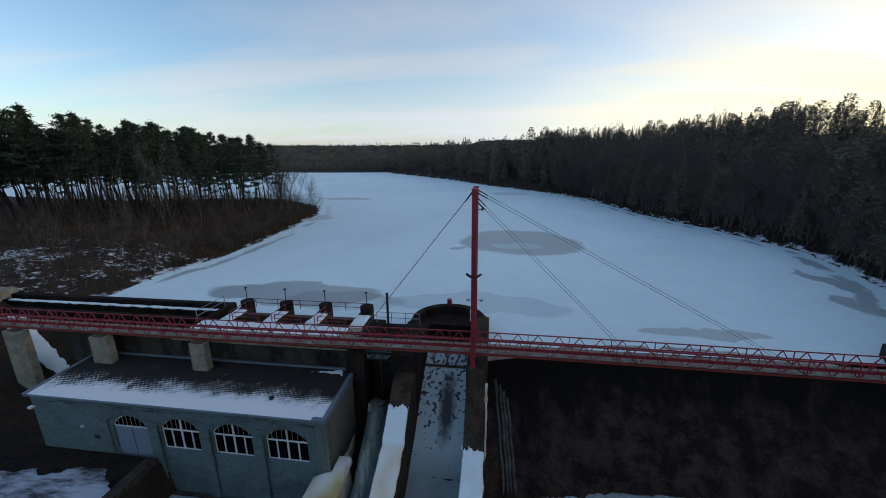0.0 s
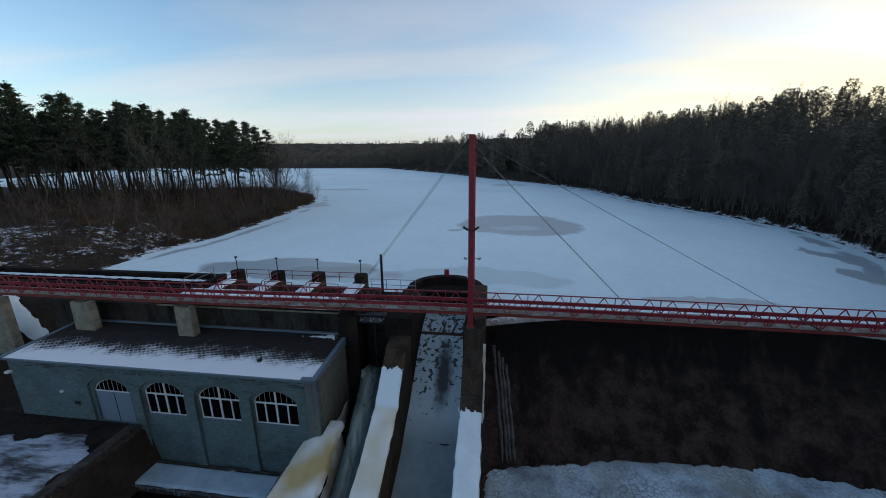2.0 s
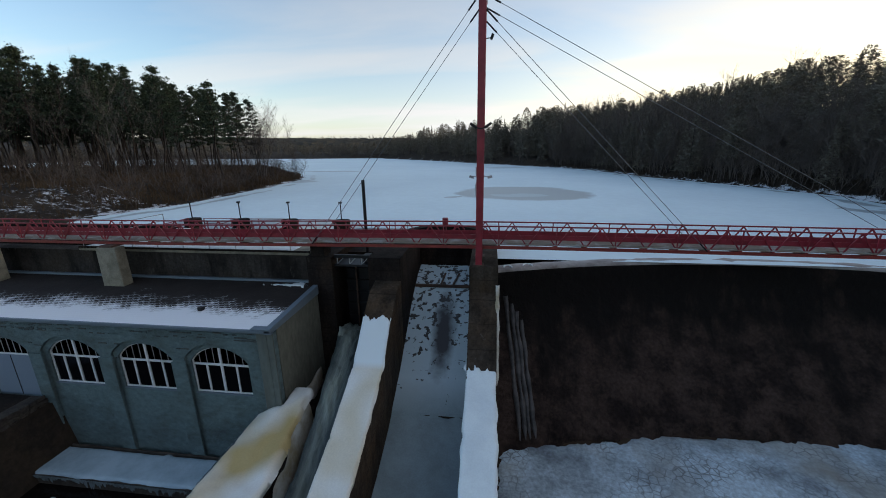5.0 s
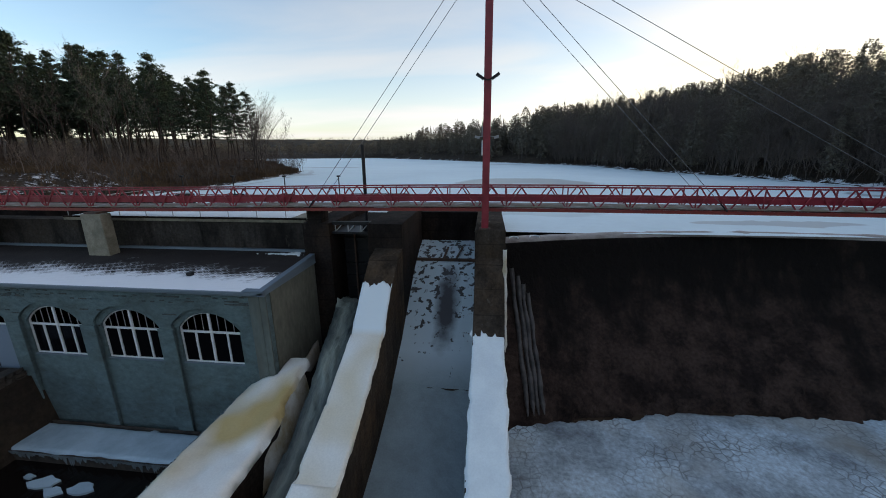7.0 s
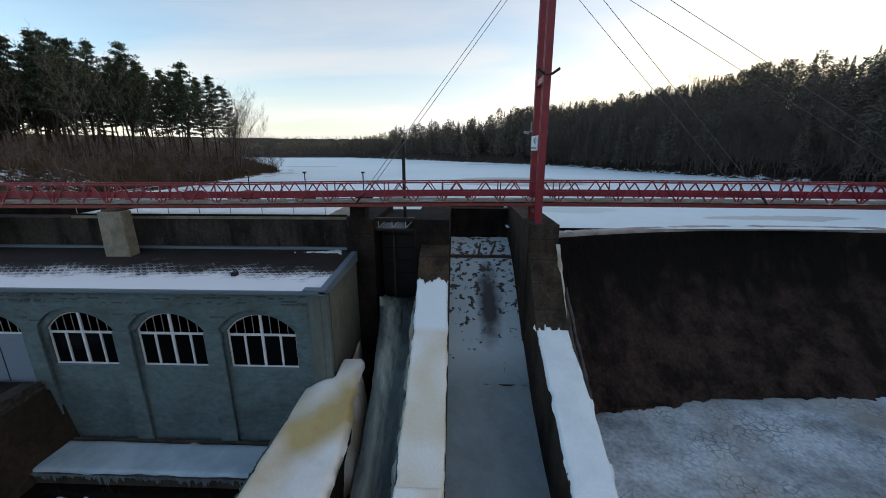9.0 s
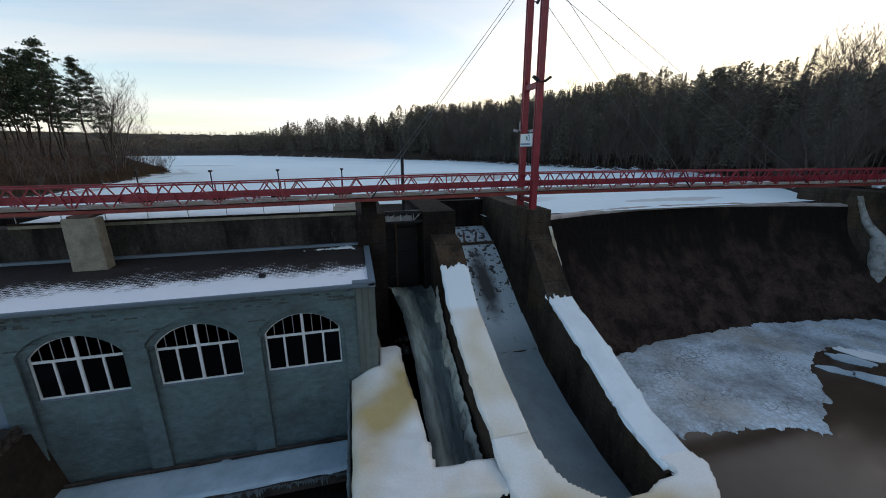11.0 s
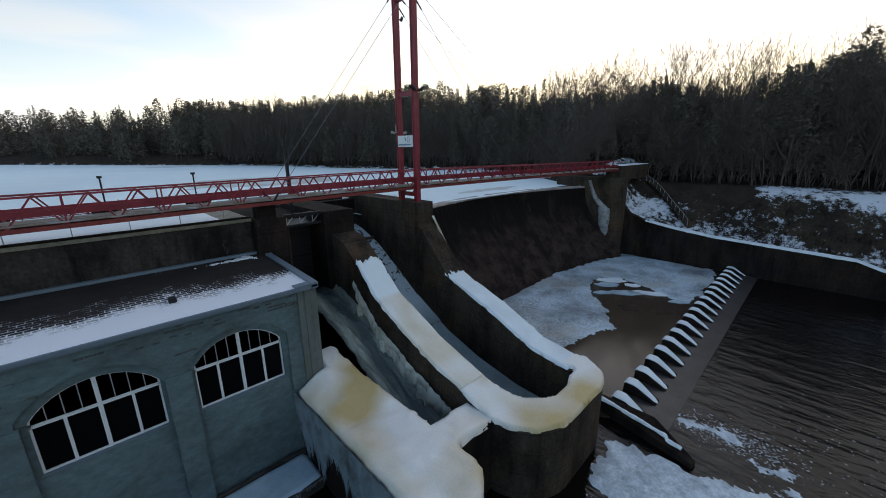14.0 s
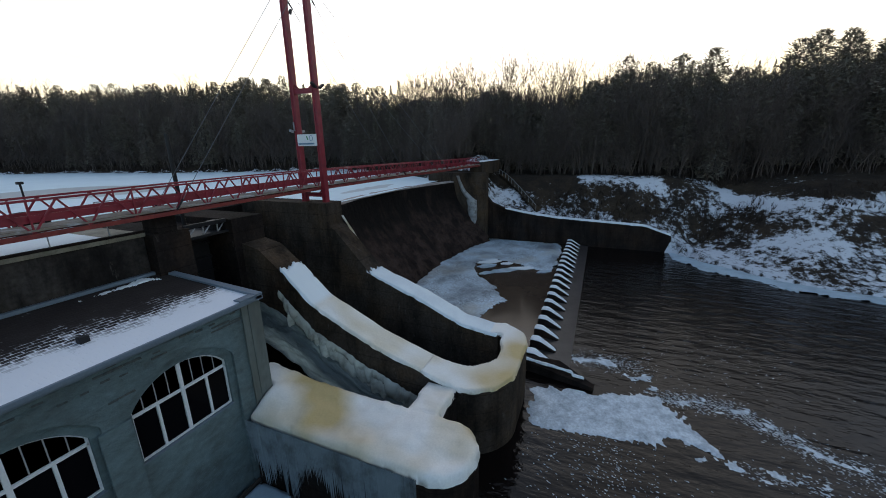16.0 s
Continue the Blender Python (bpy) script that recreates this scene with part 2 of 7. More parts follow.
M_pinebark = simple("pine_bark", (0.020, 0.015, 0.013), 0.95, second=(0.034, 0.022, 0.016), scale=0.3, grain=0.25, bump=0, island=0.2)
M_birch = simple("pale_bark", (0.11, 0.10, 0.085), 0.9, second=(0.035, 0.03, 0.03), scale=2.5, grain=0.2, bump=0)
M_needle = simple("pine_needles", (0.030, 0.048, 0.032), 0.85, second=(0.046, 0.060, 0.034), scale=0.2, grain=0.25, grain_scale=3, bump=0, island=0.45, spec=0.2)
M_spruce = simple("spruce_needles", (0.122, 0.110, 0.090), 0.9, second=(0.140, 0.122, 0.092), scale=0.15, grain=0.2, grain_scale=3, bump=0, island=0.25, spec=0.1)
M_ridge = simple("distant_conifer_canopy", (0.040, 0.042, 0.040), 0.95, second=(0.060, 0.056, 0.048), scale=0.02, grain=0.2, bump=0, spec=0.05)
M_twig = simple("bare_twigs", (0.108, 0.086, 0.076), 0.95, second=(0.090, 0.074, 0.067), scale=0.1, grain=0.2, bump=0, island=0.25, spec=0.1)
M_scrub = simple("dark_scrub", (0.056, 0.042, 0.034), 0.95, second=(0.034, 0.026, 0.022), scale=0.15, grain=0.3, bump=0, island=0.4, spec=0.2)
M_apron = simple("wet_grey_apron", (0.050, 0.043, 0.041), 0.4, second=(0.024, 0.020, 0.019), scale=0.6, grain=0.2, bump=0.4, bump_scale=4)
M_brush = simple("brown_undergrowth", (0.115, 0.074, 0.042), 0.95, second=(0.060, 0.040, 0.026), scale=0.15, grain=0.3, bump=0, island=0.4, spec=0.2)


def ice_material(name, clean, stain, scale, spread, rough=0.45, detail=6):
    m, t, b, v, noise_of, mix, rng, link = material(name, clean, rough, second=stain, scale=scale, spread=spread, detail=detail, grain=0.06, bump=0.35, bump_scale=1.6, bump_depth=0.12)
    b.inputs["Subsurface Weight"].default_value = 0.0
    return m


M_ivory = ice_material("ivory_ice", (0.76, 0.75, 0.71), (0.50, 0.37, 0.16), 0.23, (0.42, 0.64), 0.45, 2)
M_wallice = ice_material("spray_stained_snow", (0.76, 0.75, 0.71), (0.56, 0.44, 0.23), 0.20, (0.40, 0.62), 0.5, 2)
_t = M_wallice.node_tree
_b = _t.nodes["Principled BSDF"]
_src = _b.inputs["Base Color"].links[0].from_socket
_geo, _sep, _rg, _mx = (_t.nodes.new("ShaderNode" + k) for k in ("NewGeometry", "SeparateXYZ", "MapRange", "Mix"))
_mx.data_type = "RGBA"
_mx.inputs["B"].default_value = (0.74, 0.80, 0.82, 1)
_rg.inputs["From Min"].default_value, _rg.inputs["From Max"].default_value = 22.9, 23.3      # clean snow above the reach of the spray
_t.links.new(_geo.outputs["Position"], _sep.inputs[0])
_t.links.new(_sep.outputs["Y"], _rg.inputs["Value"])
_t.links.new(_rg.outputs[0], _mx.inputs["Factor"])
_t.links.new(_src, _mx.inputs["A"])
_t.links.new(_mx.outputs["Result"], _b.inputs["Base Color"])
M_blueice = ice_material("hanging_ice", (0.20, 0.245, 0.27), (0.07, 0.08, 0.085), 0.8, (0.45, 0.7))
M_brownice = ice_material("brown_stained_ice", (0.55, 0.53, 0.48), (0.33, 0.26, 0.16), 0.5, (0.42, 0.62))
M_muntin = simple("grey_glazing_bars", (0.33, 0.34, 0.34), 0.5, grain=0.05, bump=0.05)
M_slab = ice_material("blue_snow_ice", (0.42, 0.53, 0.60), (0.26, 0.35, 0.41), 0.5, (0.4, 0.7))

# painted brick of the power house
M_brick, _t, _b, _v, _n, _mix, _rng, _link = material("grey_painted_brick", (0.122, 0.178, 0.186), 0.8, second=(0.070, 0.090, 0.086), scale=0.6, spread=(0.42, 0.74), grain=0.22,
                                                       grain_scale=3, bump=0, stretch=(0.85, 0.85, 1.35))
bt = _t.nodes.new("ShaderNodeTexBrick")
for key, val in (("Scale", 1.0), ("Mortar Size", 0.012), ("Brick Width", 0.27), ("Row Height", 0.085)):
    bt.inputs[key].default_value = val
bsep = _t.nodes.new("ShaderNodeSeparateXYZ")
badd = _t.nodes.new("ShaderNodeMath")
bcmb = _t.nodes.new("ShaderNodeCombineXYZ")
bgeo = _t.nodes.new("ShaderNodeNewGeometry")
_link(bgeo.outputs["Position"], bsep.inputs[0])
_link(bsep.outputs["X"], badd.inputs[0])
_link(bsep.outputs["Y"], badd.inputs[1])
_link(badd.outputs[0], bcmb.inputs[0])
_link(bsep.outputs["Z"], bcmb.inputs[1])
_link(bcmb.outputs[0], bt.inputs["Vector"])
bb1 = _t.nodes.new("ShaderNodeBump")
bb1.inputs["Strength"].default_value, bb1.inputs["Distance"].default_value, bb1.invert = 0.9, 0.03, True
bb2 = _t.nodes.new("ShaderNodeBump")
bb2.inputs["Strength"].default_value, bb2.inputs["Distance"].default_value = 1.0, 0.13
_link(bt.outputs["Fac"], bb1.inputs["Height"])
_link(_n(2.6, 7, 0.7), bb2.inputs["Height"])
_link(bb1.outputs[0], bb2.inputs["Normal"])
_link(bb2.outputs[0], _b.inputs["Normal"])

# window glass: dark, glossy
M_glass, _t, _b, _v, _n, _mix, _rng, _link = material("window_glass", (0.004, 0.004, 0.005), 0.06, grain=0, bump=0.05, bump_scale=1.2, bump_depth=0.01)
_b.inputs["IOR"].default_value = 1.12

# dark running water, brown shallow water
M_water, _t, _b, _v, _n, _mix, _rng, _link = material("dark_river_water", (0.007, 0.005, 0.0045), 0.03, grain=0, bump=0, stretch=(1.5, 0.5, 1))
_b.inputs["IOR"].default_value = 1.33
wn1 = _t.nodes.new("ShaderNodeBump")
wn1.inputs["Strength"].default_value, wn1.inputs["Distance"].default_value = 1.0, 0.125
wn2 = _t.nodes.new("ShaderNodeBump")
wn2.inputs["Strength"].default_value, wn2.inputs["Distance"].default_value = 1.0, 0.030
_link(_n(0.75, 2, 0.5), wn1.inputs["Height"])
_link(_n(3.4, 3, 0.55), wn2.inputs["Height"])
_link(wn1.outputs[0], wn2.inputs["Normal"])
_link(wn2.outputs[0], _b.inputs["Normal"])
M_basin, _t, _b, _v, _n, _mix, _rng, _link = material("brown_still_water", (0.075, 0.052, 0.036), 0.10, second=(0.05, 0.034, 0.025), scale=0.15, grain=0, bump=0.06, bump_scale=1.5)
_b.inputs["IOR"].default_value = 1.33
M_foam, _t, _b, _v, _n, _mix, _rng, _link = material("rushing_foam_water", (0.055, 0.075, 0.075), 0.35, grain=0.1, bump=0.6,
                                                       bump_scale=3, bump_depth=0.15, stretch=(2.2, 0.35, 0.5))
fr = _t.nodes.new("ShaderNodeAttribute")
fr.attribute_name = "froth_and_gap"
fra = _t.nodes.new("ShaderNodeMath")
fra.operation = "ADD"
_link(fr.outputs["Fac"], fra.inputs[0])
_link(_n(0.8, 6, 0.7), fra.inputs[1])
_link(_mix("MIX", _rng(fra.outputs[0], 0.48, 1.15), _b.inputs["Base Color"].links[0].from_socket, (0.46, 0.50, 0.42)), _b.inputs["Base Color"])


def ground_material():
    m, t, b, v, noise_of, mix, rng, link = material("snow_patched_earth", (0.022, 0.016, 0.012), 0.95, second=(0.046, 0.032, 0.020), scale=0.25, grain=0.3, grain_scale=3,
                                                    bump=0.8, bump_scale=1.6, bump_depth=0.25, spec=0.2)
    at = t.nodes.new("ShaderNodeAttribute")
    at.attribute_name = "snow"
    src = b.inputs["Base Color"].links[0].from_socket
    n1, n2 = noise_of(1.0, 8, 0.75), noise_of(0.13, 4, 0.6)
    add = t.nodes.new("ShaderNodeMath")
    add.operation = "MULTIPLY_ADD"
    add.inputs[1].default_value = 0.6
    link(n2, add.inputs[0])
    link(n1, add.inputs[2])
    sub = t.nodes.new("ShaderNodeMath")
    sub.operation = "ADD"
    link(add.outputs[0], sub.inputs[0])
    link(at.outputs["Fac"], sub.inputs[1])
    link(mix("MIX", rng(sub.outputs[0], 1.23, 1.34), src, (0.60, 0.62, 0.66)), b.inputs["Base Color"])
    return m


def lake_material():
    """Snow-covered ice with grey soaked patches."""
    m, t, b, v, noise_of, mix, rng, link = material("snowy_lake_ice", (0.72, 0.835, 0.865), 0.6, second=(0.64, 0.75, 0.79), scale=0.03, spread=(0.4, 0.7), grain=0.03, grain_scale=1.0,
                                                    bump=0.15, bump_scale=0.8)
    src = b.inputs["Base Color"].links[0].from_socket
    geo = t.nodes.new("ShaderNodeNewGeometry")
    warp = t.nodes.new("ShaderNodeTexNoise")
    warp.inputs["Scale"].default_value, warp.inputs["Detail"].default_value = 0.12, 4
    link(geo.outputs["Position"], warp.inputs["Vector"])
    wob = t.nodes.new("ShaderNodeVectorMath")
    wob.operation = "MULTIPLY_ADD"
    wob.inputs[1].default_value = (9, 9, 0)
    link(warp.outputs["Color"], wob.inputs[0])
    link(geo.outputs["Position"], wob.inputs[2])
    wet = None
    for (cx, cy), (rx, ry), amount in (((5.5, 84.5), (13.5, 12.5), 0.8), ((5, 80), (6.0, 2.8), -0.30), ((-29, 47.5), (14, 4.4), 0.75), ((-21, 45.5), (9, 3.4), 0.35), ((52.0, 60), (1.3, 7), 0.7), ((48.0, 50.0), (1.3, 5.5), 0.7), ((-61, 112), (9, 6), 0.5),
                                       ((-70, 165), (14, 4), 0.6), ((-8, 77.5), (1.6, 1.4), 0.7), ((-2, 46), (12, 4.0), 0.3), ((6, 190), (9, 7), 0.35), ((24, 40.5), (7, 1.5), 0.6)):
        d = t.nodes.new("ShaderNodeVectorMath")
        d.operation = "SUBTRACT"
        d.inputs[1].default_value = (cx + 4.5, cy + 4.5, 10.6)
        link(wob.outputs[0], d.inputs[0])
        s = t.nodes.new("ShaderNodeVectorMath")
        s.operation = "MULTIPLY"
        s.inputs[1].default_value = (1 / rx, 1 / ry, 0)
        link(d.outputs[0], s.inputs[0])
        ln = t.nodes.new("ShaderNodeVectorMath")
        ln.operation = "LENGTH"
        link(s.outputs[0], ln.inputs[0])
        edge = rng(ln.outputs["Value"], 1.06, 0.94, 0, amount)
        if wet is None:
            wet = edge
        else:
            a = t.nodes.new("ShaderNodeMath")
            a.operation = "ADD"
            a.use_clamp = True
            link(wet, a.inputs[0])
            link(edge, a.inputs[1])
            wet = a.outputs[0]
    at = t.nodes.new("ShaderNodeAttribute")
    at.attribute_name = "soaked"
    band = t.nodes.new("ShaderNodeMath")
    band.operation = "MULTIPLY_ADD"
    band.inputs[1].default_value, band.inputs[2].default_value = 0.9, -0.28
    link(noise_of(0.16, 5), band.inputs[0])
    both = t.nodes.new("ShaderNodeMath")
    both.operation = "ADD"
    link(band.outputs[0], both.inputs[0])
    link(at.outputs["Fac"], both.inputs[1])
    b2 = rng(both.outputs[0], 0.80, 0.92, 0, 0.7)
    top = t.nodes.new("ShaderNodeMath")
    top.operation = "MAXIMUM"
    link(wet, top.inputs[0])
    link(b2, top.inputs[1])
    link(mix("MIX", top.outputs[0], src, (0.25, 0.28, 0.29)), b.inputs["Base Color"])
    link(rng(top.outputs[0], 0, 1, 0.7, 0.3), b.inputs["Roughness"])
    return m


def roof_material():
    """Dark felt with snow lying in the courses of small tiles."""
    m, t, b, v, noise_of, mix, rng, link = material("snowy_roof_tiles", (0.024, 0.019, 0.018), 0.85, spec=0.2, second=(0.034, 0.028, 0.026), scale=0.6, grain=0.2, bump=0)
    src = b.inputs["Base Color"].links[0].from_socket
    geo = t.nodes.new("ShaderNodeNewGeometry")
    sep = t.nodes.new("ShaderNodeSeparateXYZ")
    link(geo.outputs["Position"], sep.inputs[0])
    bk = t.nodes.new("ShaderNodeTexBrick")
    for k, x in (("Scale", 1.0), ("Mortar Size", 0.035), ("Mortar Smooth", 0.6), ("Brick Width", 0.42), ("Row Height", 0.24)):
        bk.inputs[k].default_value = x
    link(geo.outputs["Position"], bk.inputs["Vector"])
    n_a = rng(sep.outputs["Y"], 22.0, 23.7, 0.55, 0.14)
    n_b = rng(sep.outputs["Y"], 23.7, 26.4, 0.0, -0.46)
    n_c = t.nodes.new("ShaderNodeMath")
    n_c.operation = "ADD"
    link(n_a, n_c.inputs[0])
    link(n_b, n_c.inputs[1])
    depth = n_c.outputs[0]
    s1 = t.nodes.new("ShaderNodeMath")
    s1.operation = "ADD"
    link(depth, s1.inputs[0])
    link(noise_of(0.55, 6, 0.7), s1.inputs[1])
    s2 = t.nodes.new("ShaderNodeMath")
    s2.operation = "MULTIPLY_ADD"
    s2.inputs[1].default_value = 0.16
    link(bk.outputs["Fac"], s2.inputs[0])
    link(s1.outputs[0], s2.inputs[2])
    link(mix("MIX", rng(s2.outputs[0], 0.47, 0.66), src, (0.78, 0.79, 0.82)), b.inputs["Base Color"])
    bn = t.nodes.new("ShaderNodeBump")
    bn.invert = True
    bn.inputs["Strength"].default_value, bn.inputs["Distance"].default_value = 0.35, 0.02
    link(bk.outputs["Fac"], bn.inputs["Height"])
    link(bn.outputs[0], b.inputs["Normal"])
    return m


def crust_material():
    """Refrozen ice on the basin: grey-white with a net of cracks."""
    m, t, b, v, noise_of, mix, rng, link = material("cracked_basin_ice", (0.50, 0.60, 0.66), 0.45, second=(0.17, 0.20, 0.225), scale=0.22, spread=(0.43, 0.66), grain=0.3, grain_scale=4,
                                                    bump=0.5, bump_scale=3)
    src = b.inputs["Base Color"].links[0].from_socket
    vo = t.nodes.new("ShaderNodeTexVoronoi")
    vo.feature = "DISTANCE_TO_EDGE"
    vo.inputs["Scale"].default_value = 2.0
    link(v, vo.inputs["Vector"])
    src = mix("MIX", rng(noise_of(0.16, 3, 0.5), 0.52, 0.66, 0, 0.55), src, (0.40, 0.37, 0.30))
    crack = rng(vo.outputs["Distance"], 0.0, 0.10, 0.8, 0.0)
    here = t.nodes.new("ShaderNodeMath")
    here.operation = "MULTIPLY"
    link(crack, here.inputs[0])
    link(rng(noise_of(0.3, 3, 0.5), 0.46, 0.62), here.inputs[1])
    link(mix("MIX", here.outputs[0], src, (0.09, 0.085, 0.085)), b.inputs["Base Color"])
    return m


M_ground, M_lake, M_roof, M_crust = ground_material(), lake_material(), roof_material(), crust_material()


# ---- building helpers ----
def mesh_object(name, bm, mat, parent=None, label="", smooth=False):
    bmesh.ops.recalc_face_normals(bm, faces=bm.faces)
    me = bpy.data.meshes.new(name)
    bm.to_mesh(me)
    bm.free()
    me.materials.append(mat)
    if smooth:
        me.polygons.foreach_set("use_smooth", [True] * len(me.polygons))
    ob = new(name, me)
    if parent:
        ob.parent = parent
    if label:
        ob["label"] = label
    return ob


def part(name, bm, mat, parent, label="", smooth=False):
    return mesh_object(name, bm, mat, parent, label, smooth)


def shared(name, me, parent, m):
    """One more object on the mesh me, as a part of parent."""
    ob = new(name, me)
    ob.parent = parent
    ob.matrix_basis = m
    return ob


def holder(name, at=(0, 0, 0)):
    ob = new(name)
    ob.location = at
    return ob


def box(bm, x0, x1, y0, y1, z0, z1, bevel=0.0):
    vs = bmesh.ops.create_cube(bm, size=1.0, matrix=Matrix.Translation(((x0 + x1) / 2, (y0 + y1) / 2, (z0 + z1) / 2)) @ Matrix.Diagonal((x1 - x0, y1 - y0, z1 - z0, 1)))["verts"]
    if bevel:
        es = {e for v in vs for e in v.link_edges}
        bmesh.ops.bevel(bm, geom=list(es), offset=bevel, segments=2, affect="EDGES", profile=0.6)
    return bm


def boxed(x0, x1, y0, y1, z0, z1, bevel=0.0):
    return box(bmesh.new(), x0, x1, y0, y1, z0, z1, bevel)


def bar(bm, a, b, w, h=None, sides=4):
    """A straight bar of square or round section from a to b."""
    a, b = Vector(a), Vector(b)
    q = (b - a).to_track_quat("Z", "Y").to_matrix().to_4x4()
    h = h or w
    rad = w / 2 * (math.sqrt(2) if sides == 4 else 1)
    m = Matrix.Translation((a + b) / 2) @ q @ Matrix.Diagonal((1, h / w, 1, 1)) @ Matrix.Rotation(radians(45 if sides == 4 else 0), 4, "Z")
    bmesh.ops.create_cone(bm, cap_ends=True, segments=sides, radius1=rad, radius2=rad, depth=(b - a).length, matrix=m)
    return bm


def prism(outline, z0, z1):
    """An upright prism over a plan outline; z1 may be a function of x and y."""
    bm = bmesh.new()
    low = [bm.verts.new((x, y, z0)) for x, y in outline]
    top = [bm.verts.new((x, y, z1(x, y) if callable(z1) else z1)) for x, y in outline]
    bm.faces.new(low)
    bm.faces.new(top)
    for i in range(len(low)):
        j = (i + 1) % len(low)
        bm.faces.new((low[i], low[j], top[j], top[i]))
    return bm


def extrude_profile(profile, x0, x1, zbase, steps=1, rough=0.0, seed=0):
    """A wall along y with the top line profile (y, z), from x0 to x1."""
    bm = bmesh.new()
    rnd = random.Random(seed)
    rings = []
    for k in range(steps + 1):
        x = x0 + (x1 - x0) * k / steps
        rings.append(([bm.verts.new((x, y, zbase)) for y, z in profile], [bm.verts.new((x, y, z + rnd.uniform(-rough, rough))) for y, z in profile]))
    for (la, ta), (lb, tb) in zip(rings, rings[1:]):
        for i in range(len(profile) - 1):
            bm.faces.new((ta[i], ta[i + 1], tb[i + 1], tb[i]))
            bm.faces.new((la[i], la[i + 1], lb[i + 1], lb[i]))
        bm.faces.new((la[0], ta[0], tb[0], lb[0]))
        bm.faces.new((la[-1], ta[-1], tb[-1], lb[-1]))
    for low, top in (rings[0], rings[-1]):
        for i in range(len(profile) - 1):
            bm.faces.new((low[i], low[i + 1], top[i + 1], top[i]))
    return bm


def fine_line(points, step):
    out = []
    for (y0, z0), (y1, z1) in zip(points, points[1:]):
        n = max(1, int(math.hypot(y1 - y0, z1 - z0) / step))
        out += [(y0 + (y1 - y0) * k / n, z0 + (z1 - z0) * k / n) for k in range(n)]
    return out + [points[-1]]


def smoothstep(a):
    a = np.clip(a, 0, 1)
    return a * a * (3 - 2 * a)


def wavy(x, y, s, seed=0.0):
    return noise.fractal(Vector((x * s + seed, y * s - seed, seed)), 1.0, 2.0, 4)


def blanket(name, inside, z_at, xr, yr, step, thick, mat, wobble=0.08, skirt=0.25, label="", category="", kind="structure", parent=None, overhang=0.0):
    """A soft layer of snow or ice over the plan area where inside(x, y) > 0 (metres to the edge), with rounded, uneven edges."""
    xs, ys = np.arange(xr[0], xr[1] + step, step), np.arange(yr[0], yr[1] + step, step)
    bm = bmesh.new()
    grid = {}
    for i, x in enumerate(xs):
        for j, y in enumerate(ys):
            d = inside(x, y) + wavy(x, y, 0.9, 3.1) * 0.10
            if d > -1.5 * step:
                if d < 0:
                    e = step * 0.4
                    gx_, gy_ = (inside(x + e, y) - inside(x - e, y)) / (2 * e), (inside(x, y + e) - inside(x, y - e)) / (2 * e)
                    g = max(0.5, math.hypot(gx_, gy_))
                    x0, y0 = x - d * gx_ / g ** 2, y - d * gy_ / g ** 2
                    grid[i, j] = bm.verts.new((x0, y0, z_at(x0, y0) - 0.04))
                    continue
                k = min(1.0, max(0.0, d + overhang) / skirt)
                z = z_at(x, y) + thick * math.sqrt(max(0.0, 1 - (1 - k) ** 2)) + wavy(x, y, 0.45, 7.7) * wobble * k
                grid[i, j] = bm.verts.new((x, y, z))
    for (i, j), v in grid.items():
        c = [grid.get(k) for k in ((i, j), (i + 1, j), (i + 1, j + 1), (i, j + 1))]
        if all(c):
            bm.faces.new(c)
    ob = mesh_object(name, bm, mat, parent, smooth=True)
    return tagged(ob, label, category, kind=kind)


def poly_distance(px, py, poly):
    """Metres from points to the outline of a polygon, and whether they lie inside."""
    best, inside = np.full(px.shape, 1e9), np.zeros(px.shape, bool)
    for (x0, y0), (x1, y1) in zip(poly, poly[1:] + poly[:1]):
        dx, dy = x1 - x0, y1 - y0
        t = np.clip(((px - x0) * dx + (py - y0) * dy) / (dx * dx + dy * dy), 0, 1)
        best = np.minimum(best, np.hypot(px - x0 - t * dx, py - y0 - t * dy))
        if y0 != y1:
            inside ^= ((y0 > py) != (y1 > py)) & (px < (x1 - x0) * (py - y0) / (y1 - y0) + x0)
    return best, inside


def signed(x, y, poly):
    """Metres from one point to the outline, positive inside."""
    best, inside = 1e18, False
    x1, y1 = poly[-1]
    for x0, y0 in poly:
        dx, dy = x1 - x0, y1 - y0
        t = ((x - x0) * dx + (y - y0) * dy) / (dx * dx + dy * dy)
        t = 0.0 if t < 0 else 1.0 if t > 1 else t
        ex, ey = x - x0 - t * dx, y - y0 - t * dy
        q = ex * ex + ey * ey
        if q < best:
            best = q
        if (y0 > y) != (y1 > y) and x < dx * (y - y0) / dy + x0:
            inside = not inside
        x1, y1 = x0, y0
    return math.sqrt(best) if inside else -math.sqrt(best)


# ---- ground ----
LAKE = [(-62, 36.5), (-56, 44), (-57.5, 52), (-54.5, 65), (-56.5, 94), (-60.5, 120), (-68, 136), (-84, 143), (-120, 137), (-165, 142), (-300, 160), (-430, 300), (-430, 440),
        (-226, 430), (-126, 418), (-40, 300), (-2, 234), (26, 196), (39, 172), (47, 128), (56, 104), (62, 80), (57, 57), (47, 44), (39.5, 36.5)]
RIVER = [(-29.6, 38), (41.8, 38), (41.8, -3), (39.6, -4.6), (34.3, -10.2), (30, -15), (28, -22), (30, -60), (60, -160), (-20, -160), (-24, -60), (-29.6, -20)]
ICE_Z, WATER_Z = 10.6, -0.4


